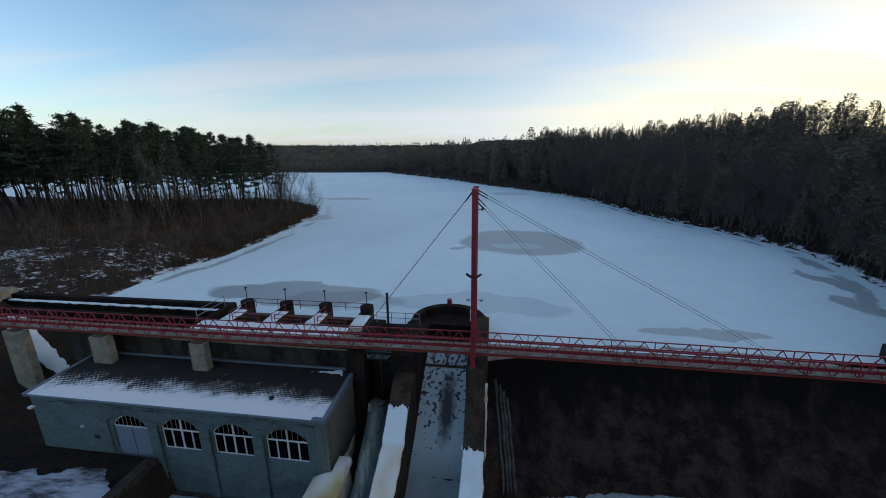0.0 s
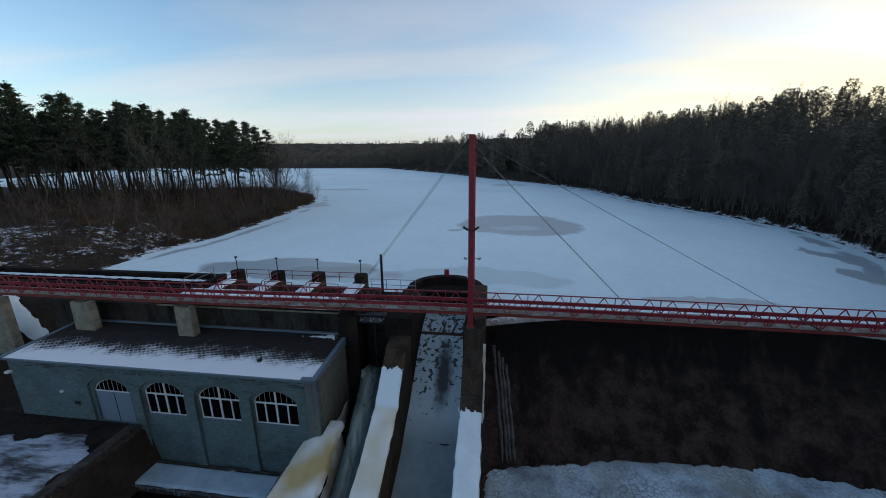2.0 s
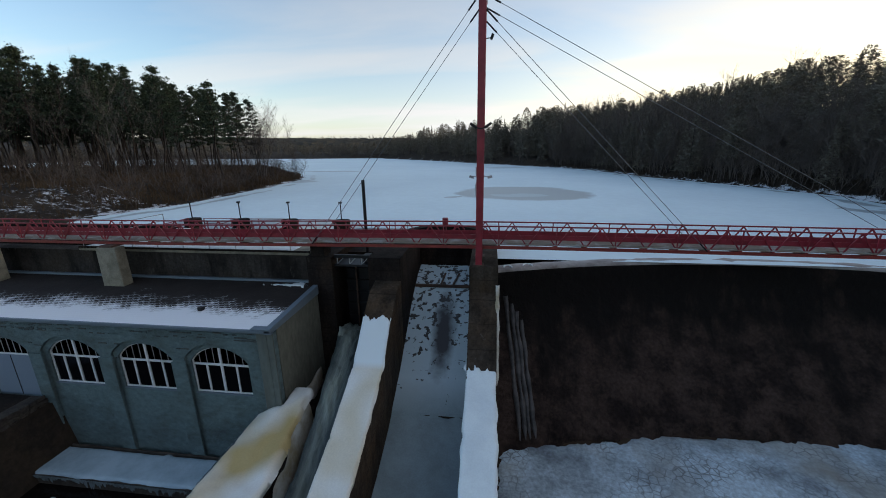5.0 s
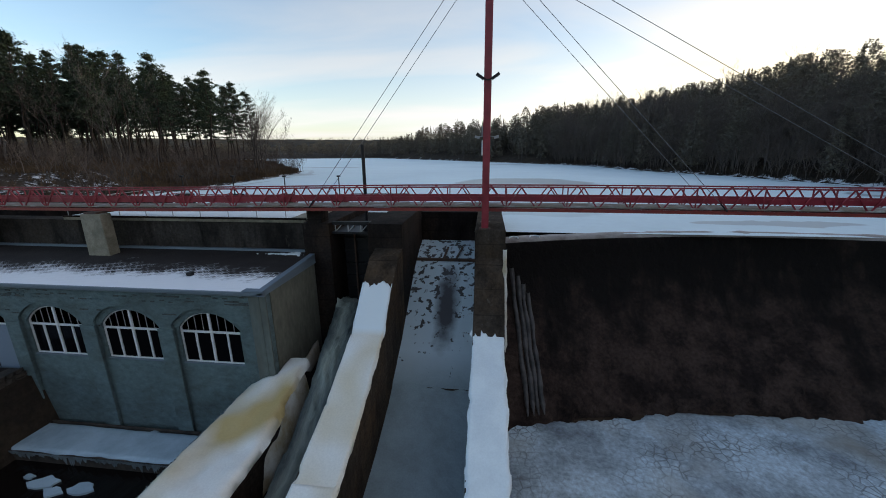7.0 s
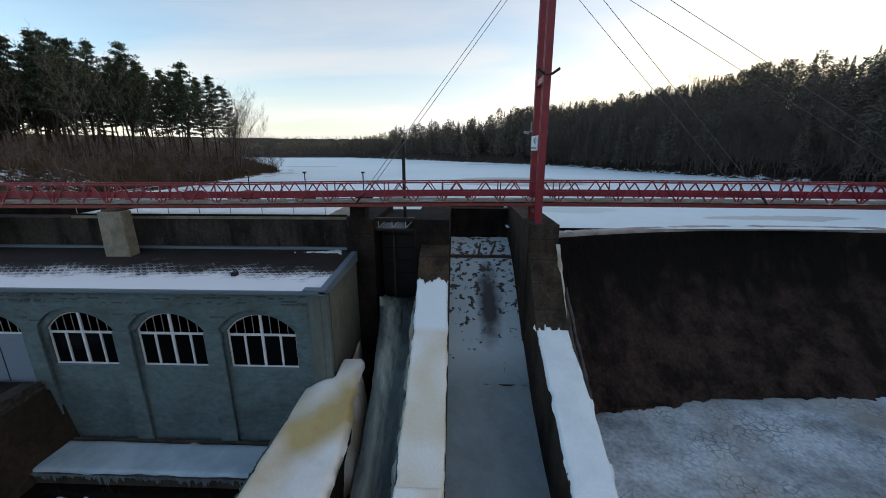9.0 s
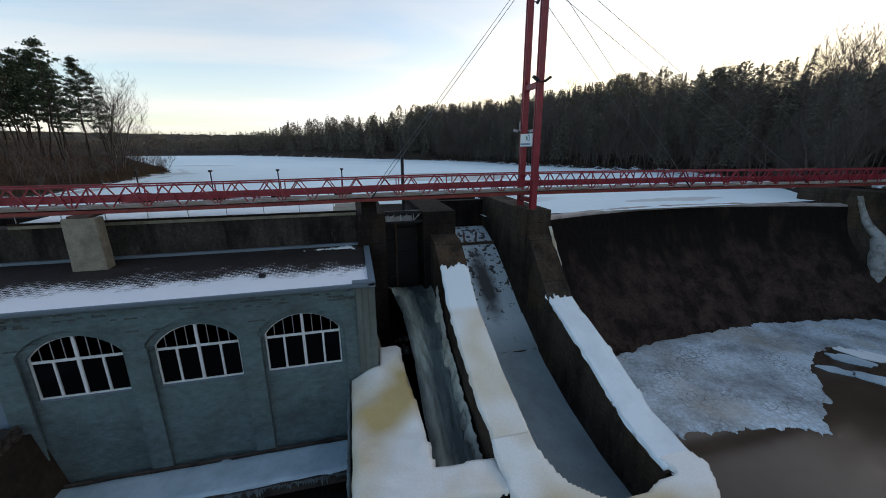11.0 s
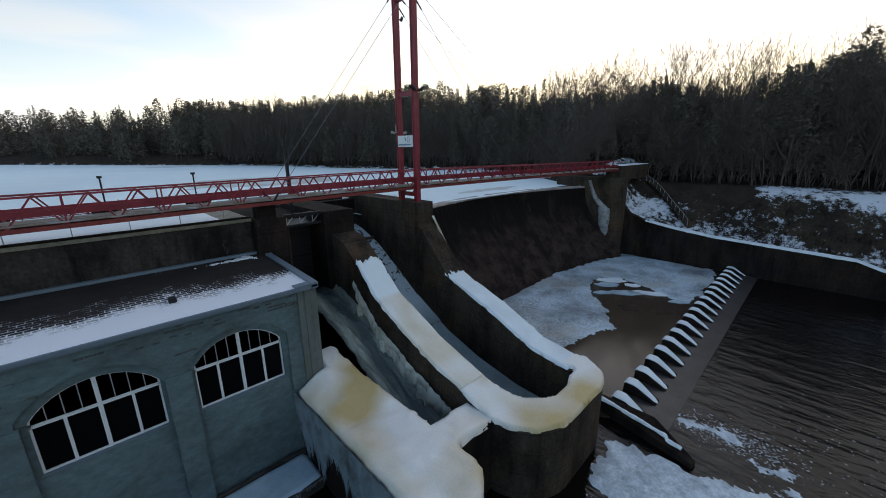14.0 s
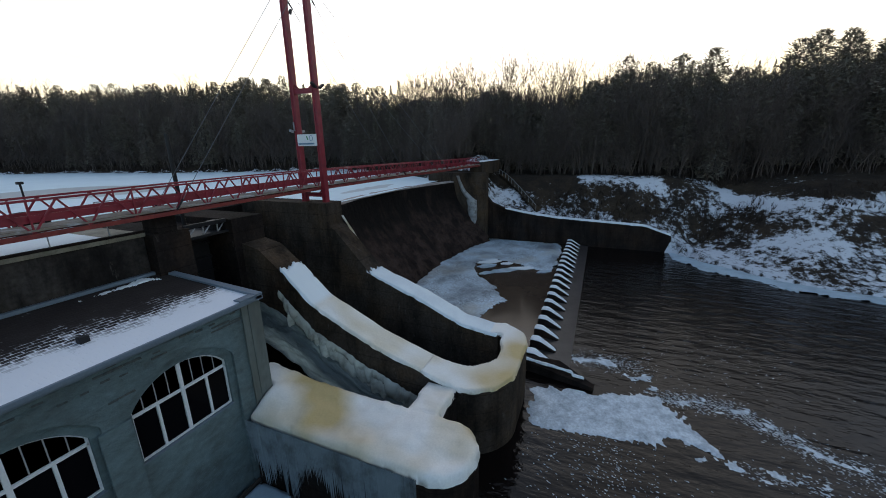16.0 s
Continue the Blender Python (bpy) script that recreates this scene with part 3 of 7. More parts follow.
def ground_height(x, y):
    dl, il = poly_distance(x, y, LAKE)
    dl = np.where(il, -dl, dl)
    dr, ir = poly_distance(x, y, RIVER)
    dr = np.where(ir, -dr, dr)
    right = smoothstep((x - 0) / 40.0)
    far = smoothstep((y - 200) / 120.0) * smoothstep((x + 120) / 70.0)
    hill = np.maximum(right, far)
    up = ICE_Z + hill * (3.0 * smoothstep(dl / 7) + 18 * smoothstep((dl - 2) / 70)) + (1 - hill) * (3.6 * smoothstep(dl / 14) + 1.6 * smoothstep((dl - 14) / 40))
    up = np.where(dl < 0, ICE_Z - 0.25 - 1.5 * smoothstep(-dl / 4), up)
    # downstream: the right bank climbs to a track and on to the wood, the left bank holds the yard
    wall = np.interp(y, [-8, -4, 0, 14, 19, 25.8, 28.6, 32], [0.3, 2.0, 3.3, 3.9, 4.5, 5.8, 9.8, 12.3])
    bank_r = wall + (10.6 - np.minimum(wall, 10.6)) * smoothstep((x - 43.5) / 11) + 13 * smoothstep((x - 57) / 48)
    bank_s = WATER_Z + 0.4 + 10.5 * smoothstep(dr / 24) + 13 * smoothstep((dr - 20) / 48)
    kb = smoothstep((y + 16) / 12.0)
    bank_r = bank_r * kb + bank_s * (1 - kb)
    bank_l = 3.7 + 7.5 * smoothstep((-x - 43) / 18) * smoothstep((y - 14) / 16) + 8 * smoothstep((-x - 70) / 60)
    down = np.where(x > 0, bank_r, bank_l)
    down = np.where(dr < 0, -3.0, down)
    k = smoothstep((y - 27) / 7.0)
    k = np.where((x > -45) & (x < 42), smoothstep((y - 36.5) / 1.5), k)
    out = down * (1 - k) + up * k
    out = out + 46 * smoothstep((np.hypot(x, y) - 800) / 950) * (y > 0)
    return out


def axis(lo, fine_lo, fine_hi, hi, step, extra=()):
    mid = list(np.arange(fine_lo, fine_hi + step, step))
    a, d = [fine_lo], step
    while a[-1] > lo:
        d *= 1.22
        a.append(a[-1] - d)
    b, d = [mid[-1]], step
    while b[-1] < hi:
        d *= 1.22
        b.append(b[-1] + d)
    return np.array(sorted(set(a[1:] + mid + b[1:] + list(extra))))


gx = axis(-2500, -110, 110, 2500, 1.6, (41.7, 42.3, -29.7, -30.3))
gy = axis(-1200, -45, 250, 3000, 1.8)
X, Y = np.meshgrid(gx, gy, indexing="ij")
Z = ground_height(X, Y)
for i in range(len(gx)):
    for j in range(len(gy)):
        if Z[i, j] > 0:
            if abs(gx[i]) < 400 and abs(gy[j]) < 600:
                Z[i, j] += 0.45 * wavy(gx[i], gy[j], 0.22) * (0.15 if -0.5 < Z[i, j] - ICE_Z < 0.6 else 1.0)


def grid_mesh(name, X, Y, Z, keep=None):
    nx, ny = X.shape
    idx = np.arange(nx * ny).reshape(nx, ny)
    quads = np.stack([idx[:-1, :-1], idx[1:, :-1], idx[1:, 1:], idx[:-1, 1:]], -1).reshape(-1, 4)
    if keep is not None:
        quads = quads[keep.reshape(-1)[quads].any(1)]
    me = bpy.data.meshes.new(name)
    me.from_pydata(np.stack([X, Y, Z], -1).reshape(-1, 3).tolist(), [], quads.tolist())
    me.polygons.foreach_set("use_smooth", [True] * len(me.polygons))
    return me


ground_me = grid_mesh("ground", X, Y, Z)
dl, il = poly_distance(X, Y, LAKE)
snow = np.full(X.shape, 0.06)
snow = np.where((X > 41) & (X < 58) & (Y < 33) & (Y > -40), 0.46, snow)                       # open right bank
snow = np.where((X > 41) & (X < 49) & (Y < 32) & (Y > 19), 0.50, snow)                        # slope beside the abutment
snow = np.where((np.abs(X - 52.6 - 1.6 * np.sin(Y * 0.13)) < 1.3) & (Y < 12) & (Y > -60), 0.56, snow)                     # track
snow = np.where((X > 45.5) & (X < 51) & (Y < 18) & (Y > -4), 0.34, snow)                        # dark scrub below the track
snow = np.where((X > 49.5) & (X < 62) & (Y < 30) & (Y > 11), 0.27, snow)
snow = np.where((X < -55) & (X > -90) & (Y > 38) & (Y < 62) & (dl > 3), 0.385, snow)           # stony left bank
snow = np.where((~il) & (dl < 2.2), 0.50, snow)                                               # rim of the shore
snow = np.where((X < -43) & (Y < 33), 0.22, snow)
dr2, ir2 = poly_distance(X, Y, RIVER)
away = dr2 + 2.5 * np.sin(0.19 * X + 0.13 * Y) + 1.5 * np.sin(0.31 * Y - 0.2 * X)
shore = np.where(away < 7, 0.52, np.where(away < 14, 0.41, np.where(away < 17, 0.56, 0.32)))
snow = np.where((X > 24) & (Y < -3) & (Y > -80) & (X < 58), shore, snow)
snow = np.where((X < -30) & (X > -60) & (Y < 20), 0.33, snow)
snow = np.where((X > 0) & (dl > 8) & (Y > 36), 0.20, snow)
att = ground_me.attributes.new("snow", "FLOAT", "POINT")
att.data.foreach_set("value", snow.reshape(-1).astype(np.float32))
ground_me.materials.append(M_ground)
tagged(new("ground", ground_me), "dark earth and leaf litter with patches of snow", "ground", kind="structure")

# lake ice
lx, ly = axis(-460, -80, 75, 90, 2.5), axis(35, 35, 200, 460, 2.5)
LX, LY = np.meshgrid(lx, ly, indexing="ij")
d2, i2 = poly_distance(LX, LY, LAKE)
lake_me = grid_mesh("lake_ice", LX, LY, np.full(LX.shape, ICE_Z), keep=(i2 | (d2 < 6)) & ~((LX > -68) & (LX < -2.4) & (LY < 39.4)))
soaked = np.where(i2 & (LY > 44), 0.95 * np.clip(1 - np.abs(d2 - 2.6) / 3.2, 0, 1), 0.0)
att = lake_me.attributes.new("soaked", "FLOAT", "POINT")
att.data.foreach_set("value", soaked.reshape(-1).astype(np.float32))
lake_me.materials.append(M_lake)
tagged(new("lake_ice", lake_me), "frozen lake under snow with grey soaked patches", "lake", kind="structure")

# water below the dam
tagged(mesh_object("river_water", prism([(-30.2, 24.5), (1.2, 24.5), (1.2, 9.5), (41.8, 9.5), (41.8, -3), (60, -12), (90, -170), (-60, -170), (-30.2, -20)], -1.0, WATER_Z), M_water),
       "dark rippled river water with drifting foam", "river", kind="structure")
tagged(mesh_object("basin_water", prism([(-0.4, 31), (41.6, 31), (41.6, 11.0), (1.0, 11.0), (-0.4, 13)], -1.0, -0.33), M_basin), "shallow brown water in the stilling basin", "water",
       kind="structure")


# ---- spillway dam ----
def crest_y(x):
    return 31.8 + 3.7 * (1 - ((x - 19) / 19.6) ** 2)


def foot_y(x):
    return 25.7 + 3.1 * (1 - ((x - 20) / 20.0) ** 2)


bm = bmesh.new()
PROFILE = [(10.35, -0.22), (10.42, -0.02), (10.30, 0.0), (9.0, 0.03), (7.6, 0.10), (6.2, 0.22), (5.0, 0.36), (3.8, 0.52), (2.6, 0.69), (1.5, 0.84), (0.5, 0.97), (-0.6, 1.08)]
rows = []
for k in range(203):
    x = -0.9 + 40.4 * k / 202
    line = [bm.verts.new((x, crest_y(x) + 2.0, 7.0))]
    for z, f in fine_line(PROFILE, 0.28):
        y = crest_y(x) + f * (foot_y(x) - crest_y(x))
        low = max(0.0, min(1.0, (7 - z) / 7))
        bulge = low * (0.55 * wavy(x, z * 2, 0.35, 11) + 0.30 * wavy(x, z * 2, 1.1, 5) + 0.16 * wavy(x, z * 1.6, 2.3, 8)) + 0.03 * wavy(x, z, 1.7, 4)
        line.append(bm.verts.new((x, y - bulge, z)))
    rows.append(line)
for a, b in zip(rows, rows[1:]):
    for i in range(len(a) - 1):
        bm.faces.new((a[i], a[i + 1], b[i + 1], b[i]))
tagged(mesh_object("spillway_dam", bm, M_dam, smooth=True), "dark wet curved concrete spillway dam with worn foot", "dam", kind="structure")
bm = bmesh.new()
prev = None
for k in range(61):
    x = -0.4 + 39.2 * k / 60
    h = 0.06 * wavy(x, 0, 0.5, 2)
    row = [bm.verts.new((x, crest_y(x) + 0.03, 10.36 + h * 0.3)), bm.verts.new((x, crest_y(x) + 0.08, 10.55 + h)), bm.verts.new((x, crest_y(x) + 0.9 + h * 4, 10.64 + h)),
           bm.verts.new((x, crest_y(x) + 1.3 + h * 5, 10.56))]
    if prev:
        for i in range(3):
            bm.faces.new((prev[i], prev[i + 1], row[i + 1], row[i]))
    prev = row
M_lip = simple("brownish_lip_ice", (0.34, 0.31, 0.29), 0.5, second=(0.18, 0.15, 0.14), scale=0.6, grain=0.1, bump=0.3)
tagged(mesh_object("crest_ice", bm, M_lip, smooth=True), "thin brownish ice along the dam's crest", "ice", kind="structure")


def hanging_ice(points, width, mat, seed, label):
    """Frozen runs down a face: ragged ribbons that follow points (x, y, z)."""
    bm = bmesh.new()
    rnd = random.Random(seed)
    rings = []
    n = len(points)
    for k, (x, y, z) in enumerate(points):
        w = width * (0.6 + 0.5 * rnd.random()) * (1.0 if k < n - 1 else 0.25)
        rings.append([bm.verts.new((x + w * c, y - 0.16 * s * width ** 0.5, z)) for c, s in ((-0.5, 0), (-0.3, 0.8), (0.0, 1.1), (0.3, 0.8), (0.5, 0))])
    for a, b in zip(rings, rings[1:]):
        for i in range(4):
            bm.faces.new((a[i], a[i + 1], b[i + 1], b[i]))
    return tagged(mesh_object("hanging_ice", bm, mat, smooth=True), label, "ice", "frozen runs of ice")


def dam_point(x, z, out=0.02):
    zs, fs = [p[0] for p in PROFILE][2:], [p[1] for p in PROFILE][2:]
    f = float(np.interp(-z, [-q for q in zs], fs))
    return (x, crest_y(x) + f * (foot_y(x) - crest_y(x)) - out - 0.12, z)


M_streak = simple("grey_ice_streaks", (0.085, 0.074, 0.070), 0.6, second=(0.025, 0.022, 0.022), scale=1.5, grain=0.15, bump=0.3)
for k, x in enumerate((0.35, 0.75, 1.05, 1.4)):
    hanging_ice([dam_point(x + 1.1 * (1 - z / 8.5) + 0.03 * math.sin(i * 1.3 + k), z, 0.05) for i, z in enumerate(np.linspace(8.6 - 0.6 * k, 0.3, 14))], 0.36, M_streak, k, "thin grey streak of ice down the dam")
hanging_ice([(-0.42, 27.0 - 0.27 * i, 11.2 - 0.38 * i) for i in range(14)], 0.30, M_brownice, 9, "brownish ice frozen down the flank of the pier")
M_trickle = ice_material("grey_trickle_ice", (0.31, 0.31, 0.31), (0.14, 0.13, 0.12), 1.6, (0.42, 0.62))


def wall_ice(points, label, seed):
    """A frozen fall on the abutment's slanting face. points: (metres along the face, z, width)."""
    r = random.Random(seed)
    bm = bmesh.new()
    rings = []
    for q, z, w in points:
        cx, cy = 38.3 + 0.213 * q, 31.4 - 0.977 * q
        ring = []
        for k in range(9):
            u = k / 4 - 1
            o = (0.04 + 0.22 * w ** 0.5 * (1 - u * u) + r.uniform(0, 0.05)) if abs(u) < 1 else -0.03
            ring.append(bm.verts.new((cx + 0.213 * u * w / 2 - 0.977 * o, cy - 0.977 * u * w / 2 - 0.213 * o, z - (r.uniform(0, 0.5) if z < 3.2 else 0))))
        rings.append(ring)
    for a, b in zip(rings, rings[1:]):
        for k in range(8):
            bm.faces.new((a[k], a[k + 1], b[k + 1], b[k]))
    tagged(mesh_object("hanging_ice", bm, M_trickle, smooth=True), label, "ice", "frozen runs of ice")


wall_ice([(0.2, 11.6, 0.5), (0.5, 10.6, 0.55), (0.9, 9.6, 0.7), (1.3, 8.8, 0.9), (1.9, 8.1, 1.2), (2.5, 7.5, 1.4)], "frozen trickle running down the abutment", 1)
wall_ice([(2.4, 7.6, 1.0), (2.7, 7.2, 1.9), (2.8, 6.3, 1.7), (2.85, 5.4, 1.8), (2.9, 4.5, 1.5), (3.0, 3.7, 1.3), (3.0, 3.0, 0.8)], "grey frozen fall hanging from the abutment", 2)


for cx, cr in ((0.5, 0.32), (2.1, 0.36)):
    ribm = bmesh.new()
    for a in range(12):
        t0, t1 = math.pi * a / 12, math.pi * (a + 1) / 12
        bar(ribm, (cr * math.cos(t0), 0.5 * math.sin(t0) - 0.2, 0), (cr * math.cos(t1), 0.5 * math.sin(t1) - 0.2, 0), 0.09)
    rg = mesh_object("ice_arc", ribm, M_snow)
    rg.location = (cx, crest_y(cx) + 0.5, 10.66)
    tagged(rg, "white arc of frozen slush on the dam's lip", "ice", "arcs of slush on the crest")

# ---- chute with its two side walls and rounded end ----
L_TOP = [(36.0, 12.4), (28.45, 12.4), (28.35, 10.75), (27.0, 10.45), (25.3, 9.15), (23.2, 7.2), (19.2, 5.35), (15.6, 4.2), (14.6, 3.95)]
R_TOP = [(38.0, 12.4), (27.05, 12.4), (26.98, 10.65), (26.4, 10.3), (23.3, 6.95), (19.1, 5.4), (16.0, 4.0), (14.0, 3.7), (13.2, 3.6)]
tagged(mesh_object("chute_wall_left", extrude_profile(L_TOP[2:], -8.95, -7.1, -1.5), M_conc), "stained concrete side wall of the chute", "wall", kind="structure")
tagged(mesh_object("pier_left", boxed(-9.45, -7.1, 28.35, 36.0, -1.0, 12.4, 0.06), M_dark), "dark stained concrete sluice pier", "pier", kind="structure")
tagged(mesh_object("chute_wall_right", extrude_profile(R_TOP[2:], -2.2, -0.45, -1.5), M_conc), "weathered concrete side wall of the chute", "wall", kind="structure")
tagged(mesh_object("pier_right", boxed(-2.25, -0.4, 26.98, 38.0, -1.0, 12.4, 0.06), M_conc), "dark weathered concrete pylon pier", "pier", kind="structure")


def arc(cx, cy, r, a0, a1, n):
    return [(cx + r * math.cos(radians(a0 + (a1 - a0) * k / n)), cy + r * math.sin(radians(a0 + (a1 - a0) * k / n))) for k in range(n + 1)]


U_OUT = [(-8.95, 15.2)] + arc(-6.0, 14.0, 2.95, 180, 265, 10) + arc(-2.9, 13.8, 2.7, 275, 345, 10) + [(-0.45, 14.2)]
U_IN = [(-2.2, 14.2), (-1.95, 13.05)] + arc(-4.3, 15.1, 2.6, 300, 215, 10) + [(-7.1, 15.2)]
U_PLAN = U_OUT + U_IN
tagged(mesh_object("chute_end_wall", prism(U_PLAN, -1.5, 3.62), M_conc), "rounded concrete end wall of the chute", "wall", kind="structure")
FLOOR = [(36.5, 9.6), (34.8, 9.15), (32.5, 8.2), (30.0, 6.6), (27.3, 4.75), (24.4, 3.2), (24.25, 3.0), (23.3, 2.55), (20.4, 1.6), (17.0, 0.9), (12.2, 0.6)]
bm = extrude_profile(fine_line(FLOOR, 0.35), -7.1, -2.2, -1.4, steps=14, rough=0.02, seed=2)


def chute_material():
    """Frosted slush on the chute, broken by bare dark stones near the top and a dark wet tongue."""
    m, t, b, v, noise_of, mix, rng, link = material("frosted_chute", (0.30, 0.365, 0.375), 0.5, second=(0.22, 0.265, 0.265), scale=0.4, grain=0.08, bump=0.3, bump_scale=2.5)
    src = b.inputs["Base Color"].links[0].from_socket
    geo = t.nodes.new("ShaderNodeNewGeometry")
    sep = t.nodes.new("ShaderNodeSeparateXYZ")
    link(geo.outputs["Position"], sep.inputs[0])
    snowy = mix("MIX", rng(sep.outputs["Y"], 24.4, 26.5), src, (0.53, 0.62, 0.65))
    hole = t.nodes.new("ShaderNodeMath")
    hole.operation = "ADD"
    link(noise_of(2.3, 3, 0.55), hole.inputs[0])
    link(rng(sep.outputs["Y"], 20.0, 30.0, -0.25, 0.05), hole.inputs[1])
    bare = rng(hole.outputs[0], 0.59, 0.63)
    d = t.nodes.new("ShaderNodeVectorMath")
    d.operation = "SUBTRACT"
    d.inputs[1].default_value = (-4.3, 29.6, 0)
    link(geo.outputs["Position"], d.inputs[0])
    s = t.nodes.new("ShaderNodeVectorMath")
    s.operation = "MULTIPLY"
    s.inputs[1].default_value = (1 / 0.8, 1 / 2.9, 0)
    link(d.outputs[0], s.inputs[0])
    ln = t.nodes.new("ShaderNodeVectorMath")
    ln.operation = "LENGTH"
    link(s.outputs[0], ln.inputs[0])
    jit = t.nodes.new("ShaderNodeMath")
    jit.operation = "MULTIPLY_ADD"
    jit.inputs[1].default_value = 0.9
    link(noise_of(1.1, 4), jit.inputs[0])
    link(ln.outputs["Value"], jit.inputs[2])
    tongue = rng(jit.outputs[0], 1.75, 0.95)
    c = mix("MIX", bare, snowy, (0.05, 0.045, 0.042))
    link(mix("MIX", tongue, c, (0.06, 0.058, 0.06)), b.inputs["Base Color"])
    return m


tagged(mesh_object("chute_floor", bm, chute_material()), "sloping chute floor under frost and thin snow", "floor", kind="structure")
beam = mesh_object("chute_beam", boxed(-7.08, -2.22, -0.12, 0.12, 0.0, 0.22, 0.02), M_rust)
beam.location = (0, 33.3, 8.50)
tagged(beam, "dark timber beam across the head of the chute", "beam")
for px_, lean in ((-4.9, 0.25), (-3.9, 0.45)):
    pk = mesh_object("plank", bar(bmesh.new(), (0, 0, 0), (lean, 1.3, 0.62), 0.16, 0.06), M_rust)
    pk.location = (px_, 33.25, 8.72)
    tagged(pk, "dark plank leaning on the beam in the chute", "plank", "planks in the chute")
bm = bmesh.new()
for xa, xb, wide in ((-5.0, -4.55, 0.05), (-4.1, -2.95, 0.16), (-2.7, -2.3, 0.06)):
    quad = [bm.verts.new((xa + (xb - xa) * i / 6, 24.33 + wide * math.sin(math.pi * i / 6) * sgn + 0.03 * math.sin(3 * i), 3.125)) for sgn, row in ((-1, range(7)), (1, range(6, -1, -1))) for i in row]
    bm.faces.new(quad)
strip = mesh_object("chute_joint", bm, M_conc)
tagged(strip, "dark joint across the chute floor", "joint", kind="structure")
tagged(mesh_object("chute_sill", boxed(-7.1, -2.2, 36.2, 37.0, 5, 12.0, 0.05), M_dark), "dark gate wall closing the head of the chute", "wall", kind="structure")


def wall_snow(name, x0, x1, line, y_hi, y_lo, mat, label):
    """Snow lying along a sloping wall top."""
    ys, zs = [p[0] for p in line][::-1], [p[1] for p in line][::-1]

    def inside(x, y):
        return min(x - x0, x1 - x, y_hi - y + 0.35 * wavy(x, y, 1.4, 9), y - y_lo)
    return blanket(name, inside, lambda x, y: float(np.interp(y, ys, zs)) + 0.01, (x0 - 0.2, x1 + 0.2), (y_lo - 0.1, y_hi + 0.5), 0.12, 0.16, mat, 0.05, 0.18, label, "snow", overhang=0.08)


wall_snow("wall_snow", -8.97, -7.08, L_TOP, 25.4, 15.3, M_wallice, "ivory snow lying along the chute wall")
wall_snow("wall_snow", -2.22, -0.43, R_TOP, 23.5, 13.3, M_snow, "white snow lying along the chute wall")
def end_top(x, y):
    """Top of the rounded end wall, rising into the left side wall."""
    rise = float(np.interp(y, [p[0] for p in L_TOP][::-1], [p[1] for p in L_TOP][::-1])) - 3.63
    return 3.63 + (rise * float(smoothstep((y - 13.2) / 1.9)) * float(smoothstep((-6.2 - x) / 1.0)) if x < -6.2 else 0.02 * max(0.0, y - 13))


blanket("wall_snow", lambda x, y: max(signed(x, y, U_PLAN), min(x + 8.97, -7.08 - x, 15.95 - y, y - 13.6)), end_top, (-9.3, 0.2), (10.7, 16.2), 0.12, 0.20, M_ivory, 0.05, 0.25,
        "ivory snow rounding the end of the chute wall", "snow", overhang=0.12)

# ---- divider pier, cross wall and the sluice stream between them ----
P_PLAN = [(-11.9, 23.6), (-12.3, 24.3), (-13.2, 24.3), (-13.28, 22.2), (-14.85, 22.2), (-14.9, 13.0)] + arc(-13.25, 12.9, 1.68, 185, 355, 14) + [(-11.5, 15.0), (-11.55, 19.0), (-11.85, 21.5)]
X_PLAN = [(-11.75, 15.35), (-11.75, 13.65), (-8.6, 13.75), (-8.6, 15.55)]
tagged(mesh_object("divider_pier", prism(P_PLAN, -1.5, 3.75), M_dark), "dark concrete divider pier with rounded nose", "pier", kind="structure")
tagged(mesh_object("cross_wall", prism(X_PLAN, -1.5, 3.7), M_dark), "low concrete cross wall", "wall", kind="structure")
blanket("pier_ice", lambda x, y: max(signed(x, y, P_PLAN), signed(x, y, X_PLAN)), lambda x, y: 3.76 - 0.26 * float(smoothstep((x + 10.8) / 2.0)) + 0.9 * float(smoothstep((y - 18.5) / 5)) * float(smoothstep((x + 15.2) / 2.0)),
        (-15.4, -8.5), (10.8, 23.6), 0.14, 0.42, M_ivory, 0.22, 0.55, "thick yellow-stained ivory ice over the divider pier", "ice", overhang=0.18)



M_spray = ice_material("frozen_spray_ice", (0.40, 0.41, 0.36), (0.17, 0.165, 0.14), 0.9, (0.46, 0.70))


